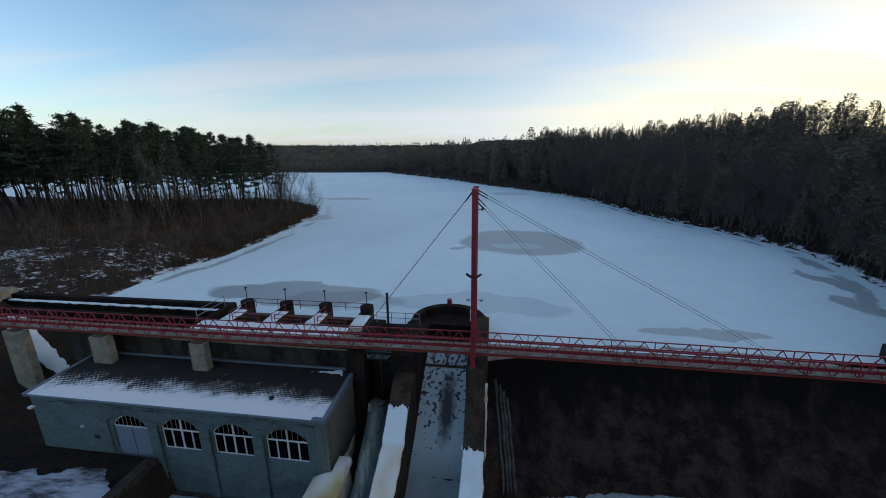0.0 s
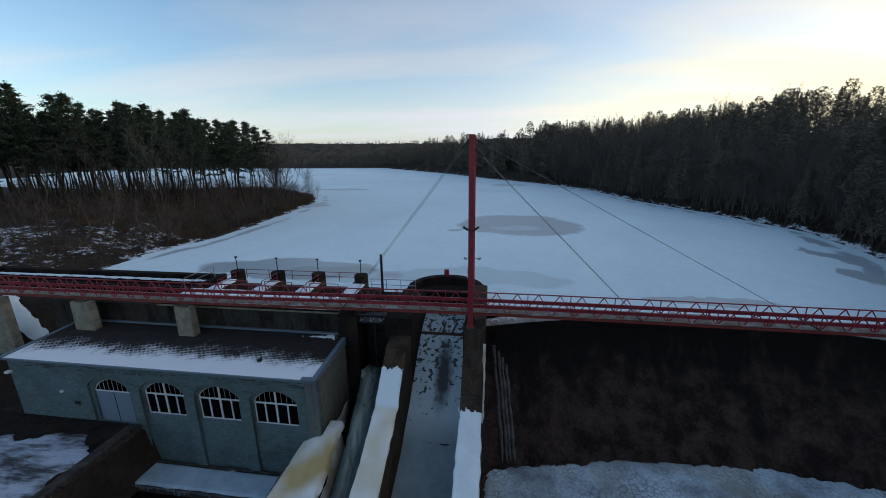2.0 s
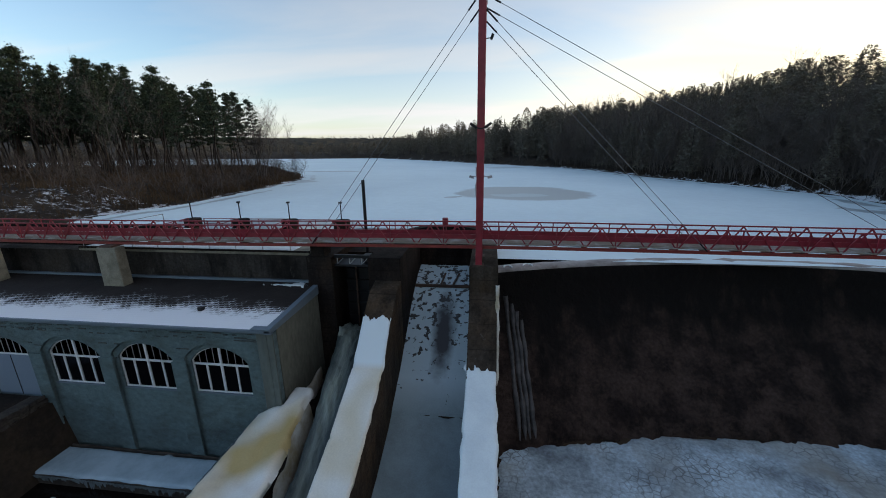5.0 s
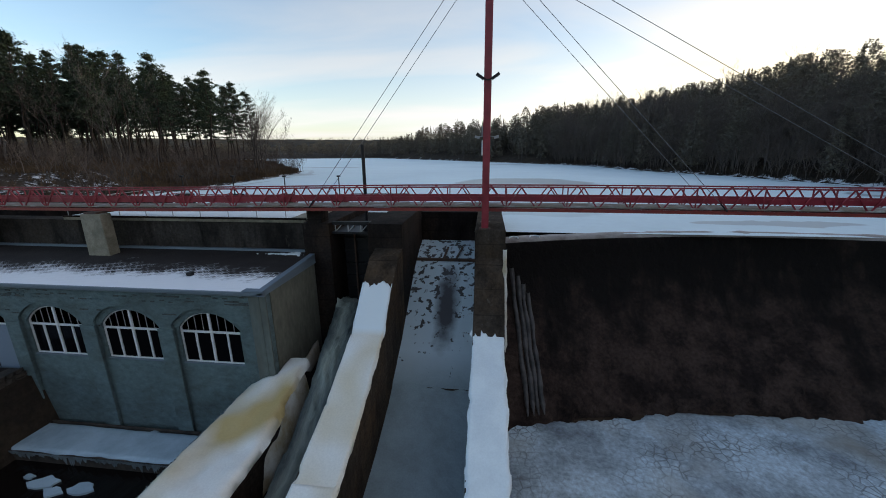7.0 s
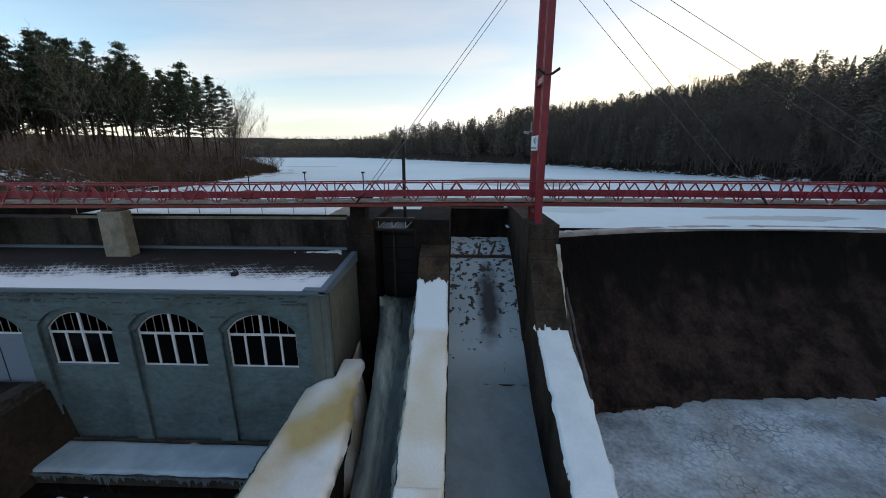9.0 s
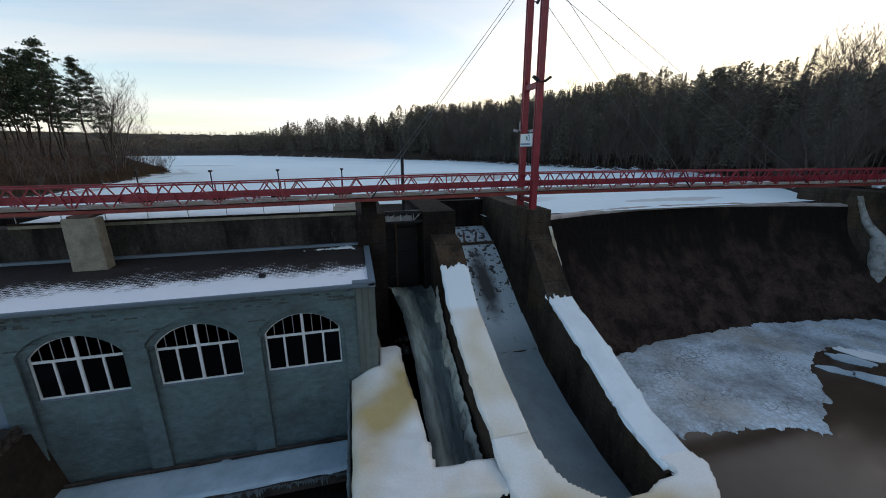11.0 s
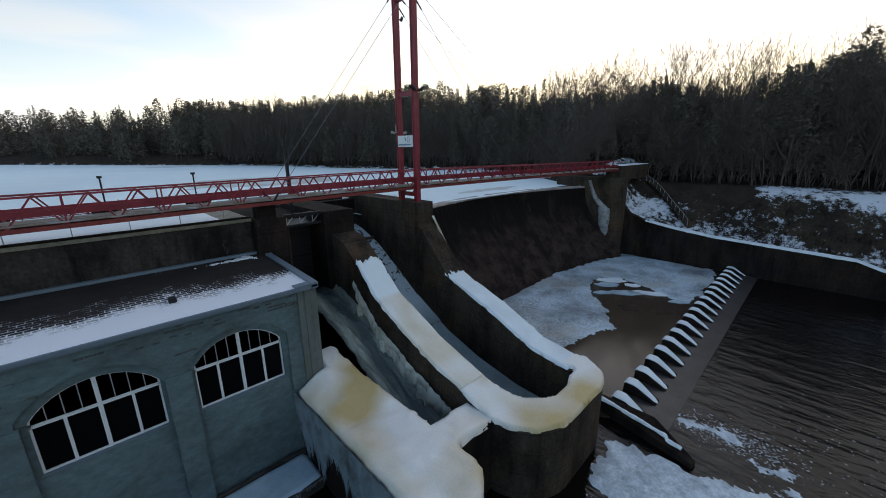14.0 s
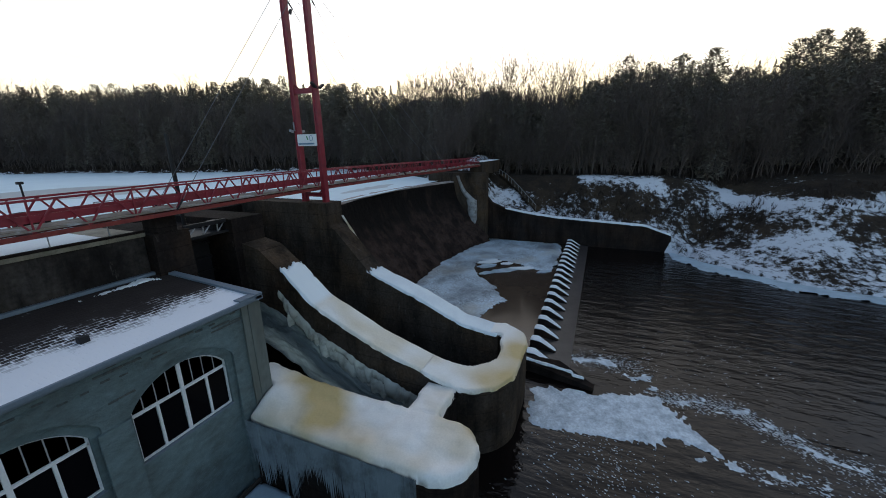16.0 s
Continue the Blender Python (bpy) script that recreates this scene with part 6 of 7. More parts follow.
for y in (BY0, BY1):
    bpart("top_rail", boxed(BX0, BX1, y - 0.045, y + 0.045, ZT - 0.09, ZT, 0.01), M_red)
    bpart("bottom_chord", boxed(BX0, BX1, y - 0.07, y + 0.07, ZL, ZL + 0.20, 0.012), M_redlow, "orange-red bottom chord")
    inner = y + (0.09 if y < 28.4 else -0.09)
    bpart("side_plate", boxed(BX0, BX1, min(inner, inner + 0.03), max(inner, inner + 0.03), ZL + 0.60, ZL + 0.90, 0.008), M_red, "red side plate along the deck")
bpart("deck", boxed(BX0, BX1, BY0 + 0.12, BY1 - 0.12, ZL + 0.30, ZL + 0.37), M_plank, "snow-dusted grey plank deck")
bpart("deck_edge", boxed(BX0, BX1, BY0 - 0.06, BY0 + 0.10, ZL + 0.27, ZL + 0.345, 0.008), M_plank)
bpart("deck_edge", boxed(BX0, BX1, BY1 - 0.10, BY1 + 0.06, ZL + 0.27, ZL + 0.345, 0.008), M_plank)
STEP = 1.79
diag = {}
count = int((BX1 - BX0) / STEP)
for name, (dx0, dz0, dx1, dz1, w) in (("diagonal_up", (0, 0.18, STEP / 2, 1.46, 0.066)), ("diagonal_down", (STEP / 2, 1.46, STEP, 0.18, 0.066)), ("post", (0, 0.18, 0, 1.46, 0.06))):
    me = bpy.data.meshes.new(name)
    bm = bar(bmesh.new(), (dx0, 0, dz0), (dx1, 0, dz1), w)
    bm.to_mesh(me)
    bm.free()
    me.materials.append(M_red)
    for y in (BY0, BY1):
        for k in range(count):
            if name == "post" and k % 2:
                continue
            shared(name.split("_")[0], me, bridge, pose(k * STEP, y - 28.47, camber(BX0 + (k + 0.5) * STEP)))
me = bpy.data.meshes.new("cross_beam")
bm = boxed(-0.06, 0.06, -0.75, 0.75, 0.02, 0.26)
bm.to_mesh(me)
bm.free()
me.materials.append(M_redlow)
for k in range(count + 1):
    shared("cross_beam", me, bridge, pose(k * STEP, 0, camber(BX0 + k * STEP)))

# supports
for x, z0, w in ((-50.2, 3.0, 1.3), (-39.75, 9.6, 1.1), (-28.6, 9.5, 0.86)):
    pier = holder("bridge_pier", (x, 27.5, z0))
    tagged(pier, "pale weathered concrete pier under the footbridge", "bridge pier", "piers of the footbridge")
    bm = bmesh.new()
    box(bm, -w, w, -0.4, 0.4, 0.0, ZL + camber(x) - 0.14 - z0, 0.08)
    for v in bm.verts:
        if v.co.z > 1:
            v.co.x *= 0.92
    part("shaft", bm, M_post, pier)
    part("bearing_beam", boxed(-0.5, 0.5, -0.35, 1.95, ZL + camber(x) - 0.14 - z0, ZL + camber(x) - 0.004 - z0, 0.01), M_rust, pier, "rusty bearing beam")
tagged(mesh_object("bridge_bearing", boxed(-13.6, -12.6, 28.4, 29.6, 12.4, ZL + camber(-13.1) - 0.004, 0.02), M_dark), "dark concrete bearing block under the footbridge", "bearing", "bearings of the footbridge")

# ---- pylon ----
PX, PZ = -1.66, 12.4
pylon = holder("pylon", (PX, 28.47, PZ))
tagged(pylon, "tall red steel pylon of two legs over the bridge", "pylon")
for y in (-1.02, 1.02):
    leg = bmesh.new()
    for s in (-1, 1):
        box(leg, -0.21, 0.21, y + s * 0.13 - 0.055, y + s * 0.13 + 0.055, 0.0, 15.6, 0.015)
    box(leg, -0.17, 0.17, y - 0.08, y + 0.08, 0.0, 15.6)
    lg = part("leg", leg, M_red, pylon)
    part("cap", boxed(-0.25, 0.25, y - 0.24, y + 0.24, 15.6, 15.68, 0.01), M_red, lg)
    part("foot_plate", boxed(-0.34, 0.34, y - 0.3, y + 0.3, 0.0, 0.05, 0.01), M_rust, lg)
for z, h in ((0.62, 0.32), (8.3, 0.36), (14.9, 0.3)):
    cb = bmesh.new()
    box(cb, -0.14, 0.14, -0.84, 0.84, z - h / 2, z + h / 2, 0.02)
    for s in (-1, 1):
        bar(cb, (0, s * 0.84, z + h / 2 + 0.28), (0, s * 0.5, z + h / 2), 0.10)
    part("cross_bar", cb, M_red, pylon)
for s in (-1, 1):
    lamp = part("floodlight", bar(bmesh.new(), (s * 0.22, -1.25, 8.45), (s * 0.62, -1.25, 8.72), 0.26, 0.14), M_black, pylon, "black floodlight head")
    part("bracket", bar(bmesh.new(), (0, -1.2, 8.4), (s * 0.3, -1.25, 8.5), 0.06), M_black, lamp)
sensor = part("sensor_arm", bar(bmesh.new(), (-0.75, 1.1, 5.5), (0.75, 1.1, 5.5), 0.05), M_steel, pylon, "grey weather sensor arm")
part("sensor", bar(bmesh.new(), (-0.75, 1.1, 5.5), (-0.45, 1.1, 5.42), 0.16), M_steel, sensor)
part("sensor", bar(bmesh.new(), (0.75, 1.1, 5.5), (0.45, 1.1, 5.42), 0.16), M_steel, sensor)
part("sensor_mast", bar(bmesh.new(), (-0.3, 1.1, 5.5), (-0.3, 1.1, 6.1), 0.07), M_steel, sensor)
part("camera_arm", bar(bmesh.new(), (0.0, 1.0, 13.7), (0.55, 1.0, 13.75), 0.05), M_black, pylon)
part("lamp_head", bar(bmesh.new(), (0.5, 1.0, 13.65), (0.62, 1.0, 13.95), 0.16), M_black, pylon)
sign = holder("sign_board", (PX - 0.26, 28.47, 16.75))
tagged(sign, "white sign board fixed between the pylon's legs", "sign")
part("board", boxed(-0.03, 0.03, -0.92, 0.92, 0.0, 0.86, 0.01), M_sign, sign)
part("footer_bar", boxed(-0.036, -0.032, -0.7, 0.85, 0.10, 0.22), M_signblue, sign, "grey-blue bar")
ring = bmesh.new()
for a in range(14):
    t0, t1 = 2 * math.pi * a / 14, 2 * math.pi * (a + 1) / 14
    bar(ring, (-0.035, -0.42 + 0.15 * math.cos(t0), 0.56 + 0.2 * math.sin(t0)), (-0.035, -0.42 + 0.15 * math.cos(t1), 0.56 + 0.2 * math.sin(t1)), 0.03)
part("emblem", ring, M_signblue, sign, "grey-blue ring emblem")
part("emblem", bar(bmesh.new(), (-0.035, -0.02, 0.72), (-0.035, -0.12, 0.45), 0.07), M_signgreen, sign, "green stroke emblem")


def cable(a, b):
    a, b = Vector(a), Vector(b)
    root = mesh_object("stay_cable", bar(bmesh.new(), (0, 0, 0), b - a, 0.034, sides=6), M_cable)
    root.location = a
    tagged(root, "taut steel stay cable from pylon to bridge", "cable", "stay cables of the footbridge")
    part("socket", bar(bmesh.new(), (0, 0, 0), (b - a).normalized() * 0.9, 0.10, sides=8), M_black, root)
    part("turnbuckle", bar(bmesh.new(), (b - a) * 0.965, b - a, 0.09, sides=8), M_black, root)


for y in (27.45, 29.49):
    for x, zt in ((-12.95, 27.75), (12.0, 27.05), (24.6, 27.75)):
        cable((PX + (0.2 if x > PX else -0.2), y, zt), (x, y + (0.1 if y < 28 else -0.1), ZL + 0.15))


# ---- trees ----
def tri_mesh(name, V, F, mats, mi=None):
    me = bpy.data.meshes.new(name)
    V, F = np.asarray(V, np.float32), np.asarray(F, np.int32)
    me.vertices.add(len(V))
    me.vertices.foreach_set("co", V.reshape(-1))
    me.loops.add(F.size)
    me.loops.foreach_set("vertex_index", F.reshape(-1))
    me.polygons.add(len(F))
    me.polygons.foreach_set("loop_start", np.arange(0, F.size, 3, dtype=np.int32))
    if mi is not None:
        me.polygons.foreach_set("material_index", np.asarray(mi, np.int32))
    for m in mats:
        me.materials.append(m)
    me.update()
    return me


def limb(V, F, a, b, ra, rb, sides=3):
    """A tapered limb from a to b."""
    a, b = np.array(a, float), np.array(b, float)
    d = b - a
    d /= np.linalg.norm(d) + 1e-9
    u = np.cross(d, (0, 0, 1) if abs(d[2]) < 0.9 else (1, 0, 0))
    u /= np.linalg.norm(u)
    w = np.cross(d, u)
    n = len(V)
    for c, r in ((a, ra), (b, rb)):
        for k in range(sides):
            t = 2 * math.pi * k / sides
            V.append(c + r * (math.cos(t) * u + math.sin(t) * w))
    for k in range(sides):
        j = (k + 1) % sides
        F.append((n + k, n + j, n + sides + j))
        F.append((n + k, n + sides + j, n + sides + k))


def bare_tree(seed, h, levels=3, spread=0.55, thick=1.0):
    """A leafless broad-leaved tree: trunk, limbs and twigs."""
    rnd = random.Random(seed)
    V, F = [], []

    def blade(p, q, ra, rb):
        a = rnd.uniform(0, 6.283)
        w = np.array([math.cos(a), math.sin(a), 0.3])
        n = len(V)
        if rb:
            V.extend((p - w * ra, p + w * ra, q + w * rb, q - w * rb))
            F.extend(((n, n + 1, n + 2), (n, n + 2, n + 3)))
        else:
            V.extend((p - w * ra, p + w * ra, q))
            F.append((n, n + 1, n + 2))

    def grow(p, d, length, r, level):
        if level == levels:
            d = d + np.array([0, 0, 0.15])
            blade(p, p + d * length, max(r, 0.022), 0)
            return
        n = (5, 3, 2)[level]
        for k in range(n):
            d2 = d + np.array([rnd.gauss(0, 0.13), rnd.gauss(0, 0.13), 0.05 + (0.06 if level else 0)])
            d2 /= np.linalg.norm(d2)
            q = p + d2 * length / n
            r2 = r * (0.80 if level else 0.84)
            if level < 2:
                limb(V, F, p, q, r, r2, 5 if level == 0 else 3)
            else:
                blade(p, q, max(r, 0.02), max(r2, 0.018))
            p, d, r = q, d2, r2
            if level or k >= 1:
                for _ in range(rnd.choice((2, 3, 3))):
                    a = rnd.uniform(0, 2 * math.pi)
                    side = np.array([math.cos(a), math.sin(a), 0.0])
                    nd = d * (1 - spread) + side * spread + np.array([0, 0, 0.22])
                    grow(p, nd / np.linalg.norm(nd), length * rnd.uniform(0.36, 0.55), max(r * 0.5, 0.012), level + 1)
    grow(np.zeros(3), np.array([0, 0, 1.0]), h * 0.92, h * 0.011 * thick, 0)
    return np.array(V), np.array(F)


def tufts(rnd, centre, radius, count, size, flat=0.5):
    V, F = [], []
    for _ in range(count):
        p = np.array([rnd.gauss(0, 1), rnd.gauss(0, 1), rnd.gauss(0, flat)])
        p = centre + radius * 0.55 * p
        a = np.array([rnd.gauss(0, 1), rnd.gauss(0, 1), rnd.gauss(0, 0.6)])
        b = np.array([rnd.gauss(0, 1), rnd.gauss(0, 1), rnd.gauss(0, 0.6)])
        a *= size / (np.linalg.norm(a) + 1e-6)
        b *= size * 0.55 / (np.linalg.norm(b) + 1e-6)
        n = len(V)
        V += [p - a * 0.5, p + a * 0.5, p + b]
        F.append((n, n + 1, n + 2))
    return V, F


def pine(seed, h, crown=0.5, dense=1.0):
    """A Scots pine: bare trunk, crown of needle clumps on crooked limbs. Returns wood and needles."""
    rnd = random.Random(seed)
    V, F, NV, NF = [], [], [], []
    p, r = np.zeros(3), h * 0.0105
    trunk = [p]
    for k in range(9):
        q = p + np.array([rnd.gauss(0, 0.012) * h, rnd.gauss(0, 0.012) * h, h / 9])
        limb(V, F, p, q, r, r * 0.87, 6)
        p, r = q, r * 0.87
        trunk.append(p)
    trunk = np.array(trunk)
    for _ in range(5):
        z = rnd.uniform(0.3, 0.55) * h
        a = rnd.uniform(0, 6.283)
        c = np.array([np.interp(z, trunk[:, 2], trunk[:, i]) for i in range(3)])
        limb(V, F, c, c + rnd.uniform(0.6, 1.6) * np.array([math.cos(a), math.sin(a), rnd.uniform(-0.2, 0.2)]), 0.05, 0.015)
    n = int(32 * dense)
    for k in range(n):
        f = k / (n - 1)
        z = h * (1 - crown + crown * f ** 0.95)
        c = np.array([np.interp(z, trunk[:, 2], trunk[:, i]) for i in range(3)])
        a = k * 2.4 + rnd.uniform(-0.6, 0.6)
        reach = h * 0.20 * (0.55 + 1.5 * f if f < 0.3 else 1.0) * (1.0 - f) ** 0.72 * rnd.uniform(0.45, 1.25) + 0.25
        tip = c + np.array([math.cos(a) * reach, math.sin(a) * reach, (rnd.uniform(-0.25, 0.22) + 0.55 * f) * reach])
        limb(V, F, c, tip, 0.06 * (1.2 - f), 0.02)
        for u in (0.35, 0.6, 0.82, 1.0):
            side = np.array([-math.sin(a), math.cos(a), 0.0]) * rnd.gauss(0, 0.22) * reach * u
            tv, tf = tufts(rnd, c + (tip - c) * u + side + np.array([0, 0, 0.2]), h * 0.030 * rnd.uniform(0.6, 1.3), int(32 * dense), h * 0.020, 0.42)
            m = len(NV)
            NV += tv
            NF += [(x + m, y + m, w + m) for x, y, w in tf]
    tv, tf = tufts(rnd, trunk[-1] + np.array([0, 0, 0.3]), h * 0.022, 40, h * 0.020, 1.3)
    m = len(NV)
    NV += tv
    NF += [(x + m, y + m, w + m) for x, y, w in tf]
    return (np.array(V), np.array(F)), (np.array(NV), np.array(NF))


def wood_conifer(seed, h, count, kind):
    """A conifer inside a wood: trunk and a thick fuzzy crown of short sprays. kind: spruce or pine."""
    rnd = random.Random(seed)
    V, F, NV, NF = [], [], [], []
    limb(V, F, (0, 0, 0), (rnd.gauss(0, 0.2), rnd.gauss(0, 0.2), h * 0.95), h * 0.010, 0.03, 4)
    ph = [rnd.uniform(0, 6.283) for _ in range(4)]
    for _ in range(count):
        if kind == "spruce":
            f = rnd.random() ** 1.15
            top = 0.10 + 0.90 * f
            rad = h * 0.15 * (1 - f) ** 0.95 + 0.06
            lift = -0.35
        else:
            f = rnd.random()
            top = 0.34 + 0.66 * f
            rad = h * 0.19 * math.sqrt(max(0.02, 1 - ((f - 0.42) / 0.60) ** 2)) * (1.06 - 0.35 * f)
            lift = 0.25
        a = rnd.uniform(0, 6.283)
        rad *= 1 + 0.22 * math.sin(3 * a + ph[0] + 9 * f) + 0.16 * math.sin(5 * a + ph[1] - 17 * f)
        r = rad * math.sqrt(rnd.uniform(0.12, 1.0))
        d = np.array([math.cos(a), math.sin(a), 0.0])
        c = d * r + np.array([0, 0, h * top + lift * r * 0.5])
        size = h * (0.038 if kind == "spruce" else 0.035) * (0.74 if count > 400 else 1.35 if count > 100 else 2.4) * rnd.uniform(0.6, 1.3) * (0.55 + 0.45 * min(1.0, rad / (h * 0.1)))
        ax = d + np.array([rnd.gauss(0, 0.5), rnd.gauss(0, 0.5), lift + rnd.gauss(0, 0.35)])
        ax *= size / np.linalg.norm(ax)
        sd = np.array([rnd.gauss(0, 1), rnd.gauss(0, 1), rnd.gauss(0, 0.6)])
        sd *= size * 0.42 / np.linalg.norm(sd)
        n = len(NV)
        NV += [c - ax * 0.6 - sd, c - ax * 0.6 + sd, c + ax]
        NF.append((n, n + 1, n + 2))
    if kind == "spruce":
        n = len(NV)
        NV += [np.array([-0.12, 0, h * 0.93]), np.array([0.12, 0.05, h * 0.93]), np.array([0, 0, h])]
        NF.append((n, n + 1, n + 2))
    return (np.array(V), np.array(F)), (np.array(NV), np.array(NF))


def merge(templates, spots):
    """All trees of a wood in one mesh. templates: (V, F); spots: (template, x, y, z, scale, turn)."""
    VS, FS, n = [], [], 0
    for k, x, y, z, s, a in spots:
        V, F = templates[k]
        if not len(V):
            continue
        c, q = math.cos(a), math.sin(a)
        w = s if s > 1 else s ** 0.7
        VS.append(np.stack([w * (c * V[:, 0] - q * V[:, 1]) + x, w * (q * V[:, 0] + c * V[:, 1]) + y, s * V[:, 2] + z], -1))
        FS.append(F + n)
        n += len(V)
    return np.concatenate(VS), np.concatenate(FS)


def ground_at(x, y):
    return float(ground_height(np.array([float(x)]), np.array([float(y)]))[0])


BARE = [bare_tree(20 + k, 17, 3, 0.48, 0.6) for k in range(5)]
BARE_LOW = [bare_tree(60 + k, 15, 2, 0.6) for k in range(4)]
PINES = [pine(5 + k, 25, (0.58, 0.50, 0.62, 0.54, 0.64)[k]) for k in range(5)]
SPRUCES = [wood_conifer(9 + k, 21, 700, "spruce") for k in range(2)]
WOOD = [wood_conifer(130 + k, 20, 900, ("spruce", "pine", "spruce", "spruce", "pine", "spruce")[k]) for k in range(6)]
FAR = [wood_conifer(90 + k, 20, 200, ("spruce", "pine", "spruce")[k % 3]) for k in range(5)]
FAR += [wood_conifer(190 + k, 20, 60, "pine" if k else "spruce") for k in range(3)]

# woods on the right hill, on the far shore and beyond
rnd = random.Random(77)
bare_spots, conifer_spots = [], []


def canopy(x, y):
    """Height of the tree tops above the ground: lower behind the bridge's end, higher up and down the river."""
    d = -signed(x, y, LAKE) if y > 34 else x - 50
    up = np.interp(d, [8, 20, 40, 60, 80], [19.0, 19.0, 17.5, 16.0, 15.0])
    mid = np.interp(d, [8, 20, 40, 60, 80], [13.5, 13.5, 9.0, 6.5, 6.0])
    low = np.interp(d, [8, 20, 40, 60, 80], [19.0, 18.5, 14.5, 14.5, 13.0])
    if y > 34:
        k = min(1.0, max(0.0, (y - 75) / 55))
        return float(mid + (up - mid) * k)
    k = min(1.0, max(0.0, (26 - y) / 26))
    return float((mid + (low - mid) * k) * (1 - 0.004 * min(35.0, max(0.0, -y))))


def plant(x, y, kind_p, height=0.0):
    far = y > 235 or height
    top = height or canopy(x, y)
    a = rnd.uniform(0, 6.283)
    if rnd.random() < kind_p:
        s = top * (1.10 - 0.42 * rnd.random()) / 20
        conifer_spots.append((rnd.randrange(11, 14) if y > 1000 else rnd.randrange(6, 11) if far else rnd.randrange(6), x, y, 0.0, s, a))
    else:
        s = top * rnd.uniform(0.5, 0.84) / 17
        bare_spots.append((rnd.randrange(5, 9) if far or rnd.random() < 0.35 else rnd.randrange(5), x, y, 0.0, s, a))


planted = 0
while planted < 1500:
    x, y = rnd.uniform(30, 150), rnd.uniform(34, 330)
    d = -signed(x, y, LAKE)
    if d < 2.5 or d > 75 or rnd.random() > math.exp(-d / 42) or x > 115 + 0.1 * y:
        continue
    plant(x, y, 0.25 if d < 16 else 0.78)
    planted += 1
planted = 0
while planted < 860:
    x, y = rnd.uniform(57.5, 135), rnd.uniform(-80, 36)
    if rnd.random() > math.exp(-(x - 57) / 45):
        continue
    plant(x, y, 0.22 if x < 66 else 0.82)
    planted += 1
# slender leafless trees standing above the rest against the glow
for k in range(60):
    y = rnd.uniform(14, 62)
    x = rnd.uniform(68, 96)
    bare_spots.append((rnd.randrange(5), x, y, 0.0, rnd.uniform(0.72, 1.02), rnd.uniform(0, 6.283)))
for k in range(8):
    x, y = rnd.uniform(68, 78), rnd.uniform(70, 90)
    conifer_spots.append((rnd.choice((1, 4)), x, y, 0.0, rnd.uniform(0.92, 1.1), rnd.uniform(0, 6.283)))
for x, y, q in ((66.0, 60.0, 0.93), (68.6, 59.0, 0.97)):
    conifer_spots.append((0, x, y, 0.0, q, 1.0))
line = [(-430, 440), (-226, 434), (-126, 424), (-36, 306), (2, 240), (32, 200)]
for k in range(900):
    t = rnd.random()
    i = min(4, int(t * 5))
    u = t * 5 - i
    x = line[i][0] + u * (line[i + 1][0] - line[i][0]) + rnd.uniform(-6, 14)
    y = line[i][1] + u * (line[i + 1][1] - line[i][1]) + abs(rnd.gauss(0, 42))
    if signed(x, y, LAKE) < -1.5:
        plant(x, y, 0.7, 18.5 if x > -130 else 13.0)
for k in range(700):
    x, y = rnd.uniform(-2300, 300), rnd.uniform(1550, 1950)
    plant(x, y, 1.0, 19.0)
for k in range(160):
    x, y = rnd.uniform(-520, -300), rnd.uniform(150, 420)
    if signed(x, y, LAKE) < -3:
        plant(x, y, 0.7, 16.0)


# thicket of saplings and bushes under the trees
planted = 0
while planted < 5200:
    x, y = rnd.uniform(30, 118), rnd.uniform(-80, 300)
    if y > 34:
        d = -signed(x, y, LAKE)
        if d < 1.5 or d > 45 or rnd.random() > math.exp(-d / 24):
            continue
    elif x < 56.5 or rnd.random() > math.exp(-(x - 56) / 22):
        continue
    bare_spots.append((rnd.randrange(5, 9), x, y, 0.0, rnd.uniform(0.16, 0.48), rnd.uniform(0, 6.283)))
    planted += 1

# taller trees on the brow of the hill
for k in range(12):
    x, y = rnd.uniform(70, 92), rnd.uniform(4, 26)
    bare_spots.append((rnd.randrange(5), x, y, 0.0, rnd.uniform(0.82, 0.98), rnd.uniform(0, 6.283)))
for k in range(30):
    x, y = rnd.uniform(76, 108), rnd.uniform(-75, 6)
    conifer_spots.append((rnd.choice((1, 4)), x, y, 0.0, rnd.uniform(0.78, 0.92), rnd.uniform(0, 6.283)))

# brushwood on the headland
planted = 0
while planted < 900:
    x, y = rnd.uniform(-150, -55), rnd.uniform(52, 140)
    d = -signed(x, y, LAKE)
    if d < 1.0 or rnd.random() > 0.25 + 0.75 * math.exp(-d / 18):
        continue
    bare_spots.append((rnd.randrange(5, 9), x, y, 0.0, rnd.uniform(0.12, 0.34), rnd.uniform(0, 6.283)))
    planted += 1


def grounded(spots):
    a = np.array([(q[1], q[2]) for q in spots])
    return [(k, x, y, z - 0.2, s, t) for (k, x, y, _, s, t), z in zip(spots, ground_height(a[:, 0], a[:, 1]).tolist())]


bare_spots, conifer_spots = grounded(bare_spots), grounded(conifer_spots)
V, F = merge(BARE + BARE_LOW, bare_spots)
tagged(new("bare_wood", tri_mesh("bare_wood", V, F, [M_twig])), "leafless grey-brown winter wood on the slopes", "wood", kind="stuff")
V, F = merge([p[1] for p in WOOD + FAR], conifer_spots)
tagged(new("conifer_wood", tri_mesh("conifer_wood", V, F, [M_spruce])), "dark green spruces and pines of the far woods", "wood", kind="stuff")
V, F = merge([p[0] for p in WOOD + FAR], conifer_spots)
tagged(new("conifer_trunks", tri_mesh("conifer_trunks", V, F, [M_bark])), "trunks of the far conifers", "wood", kind="stuff")


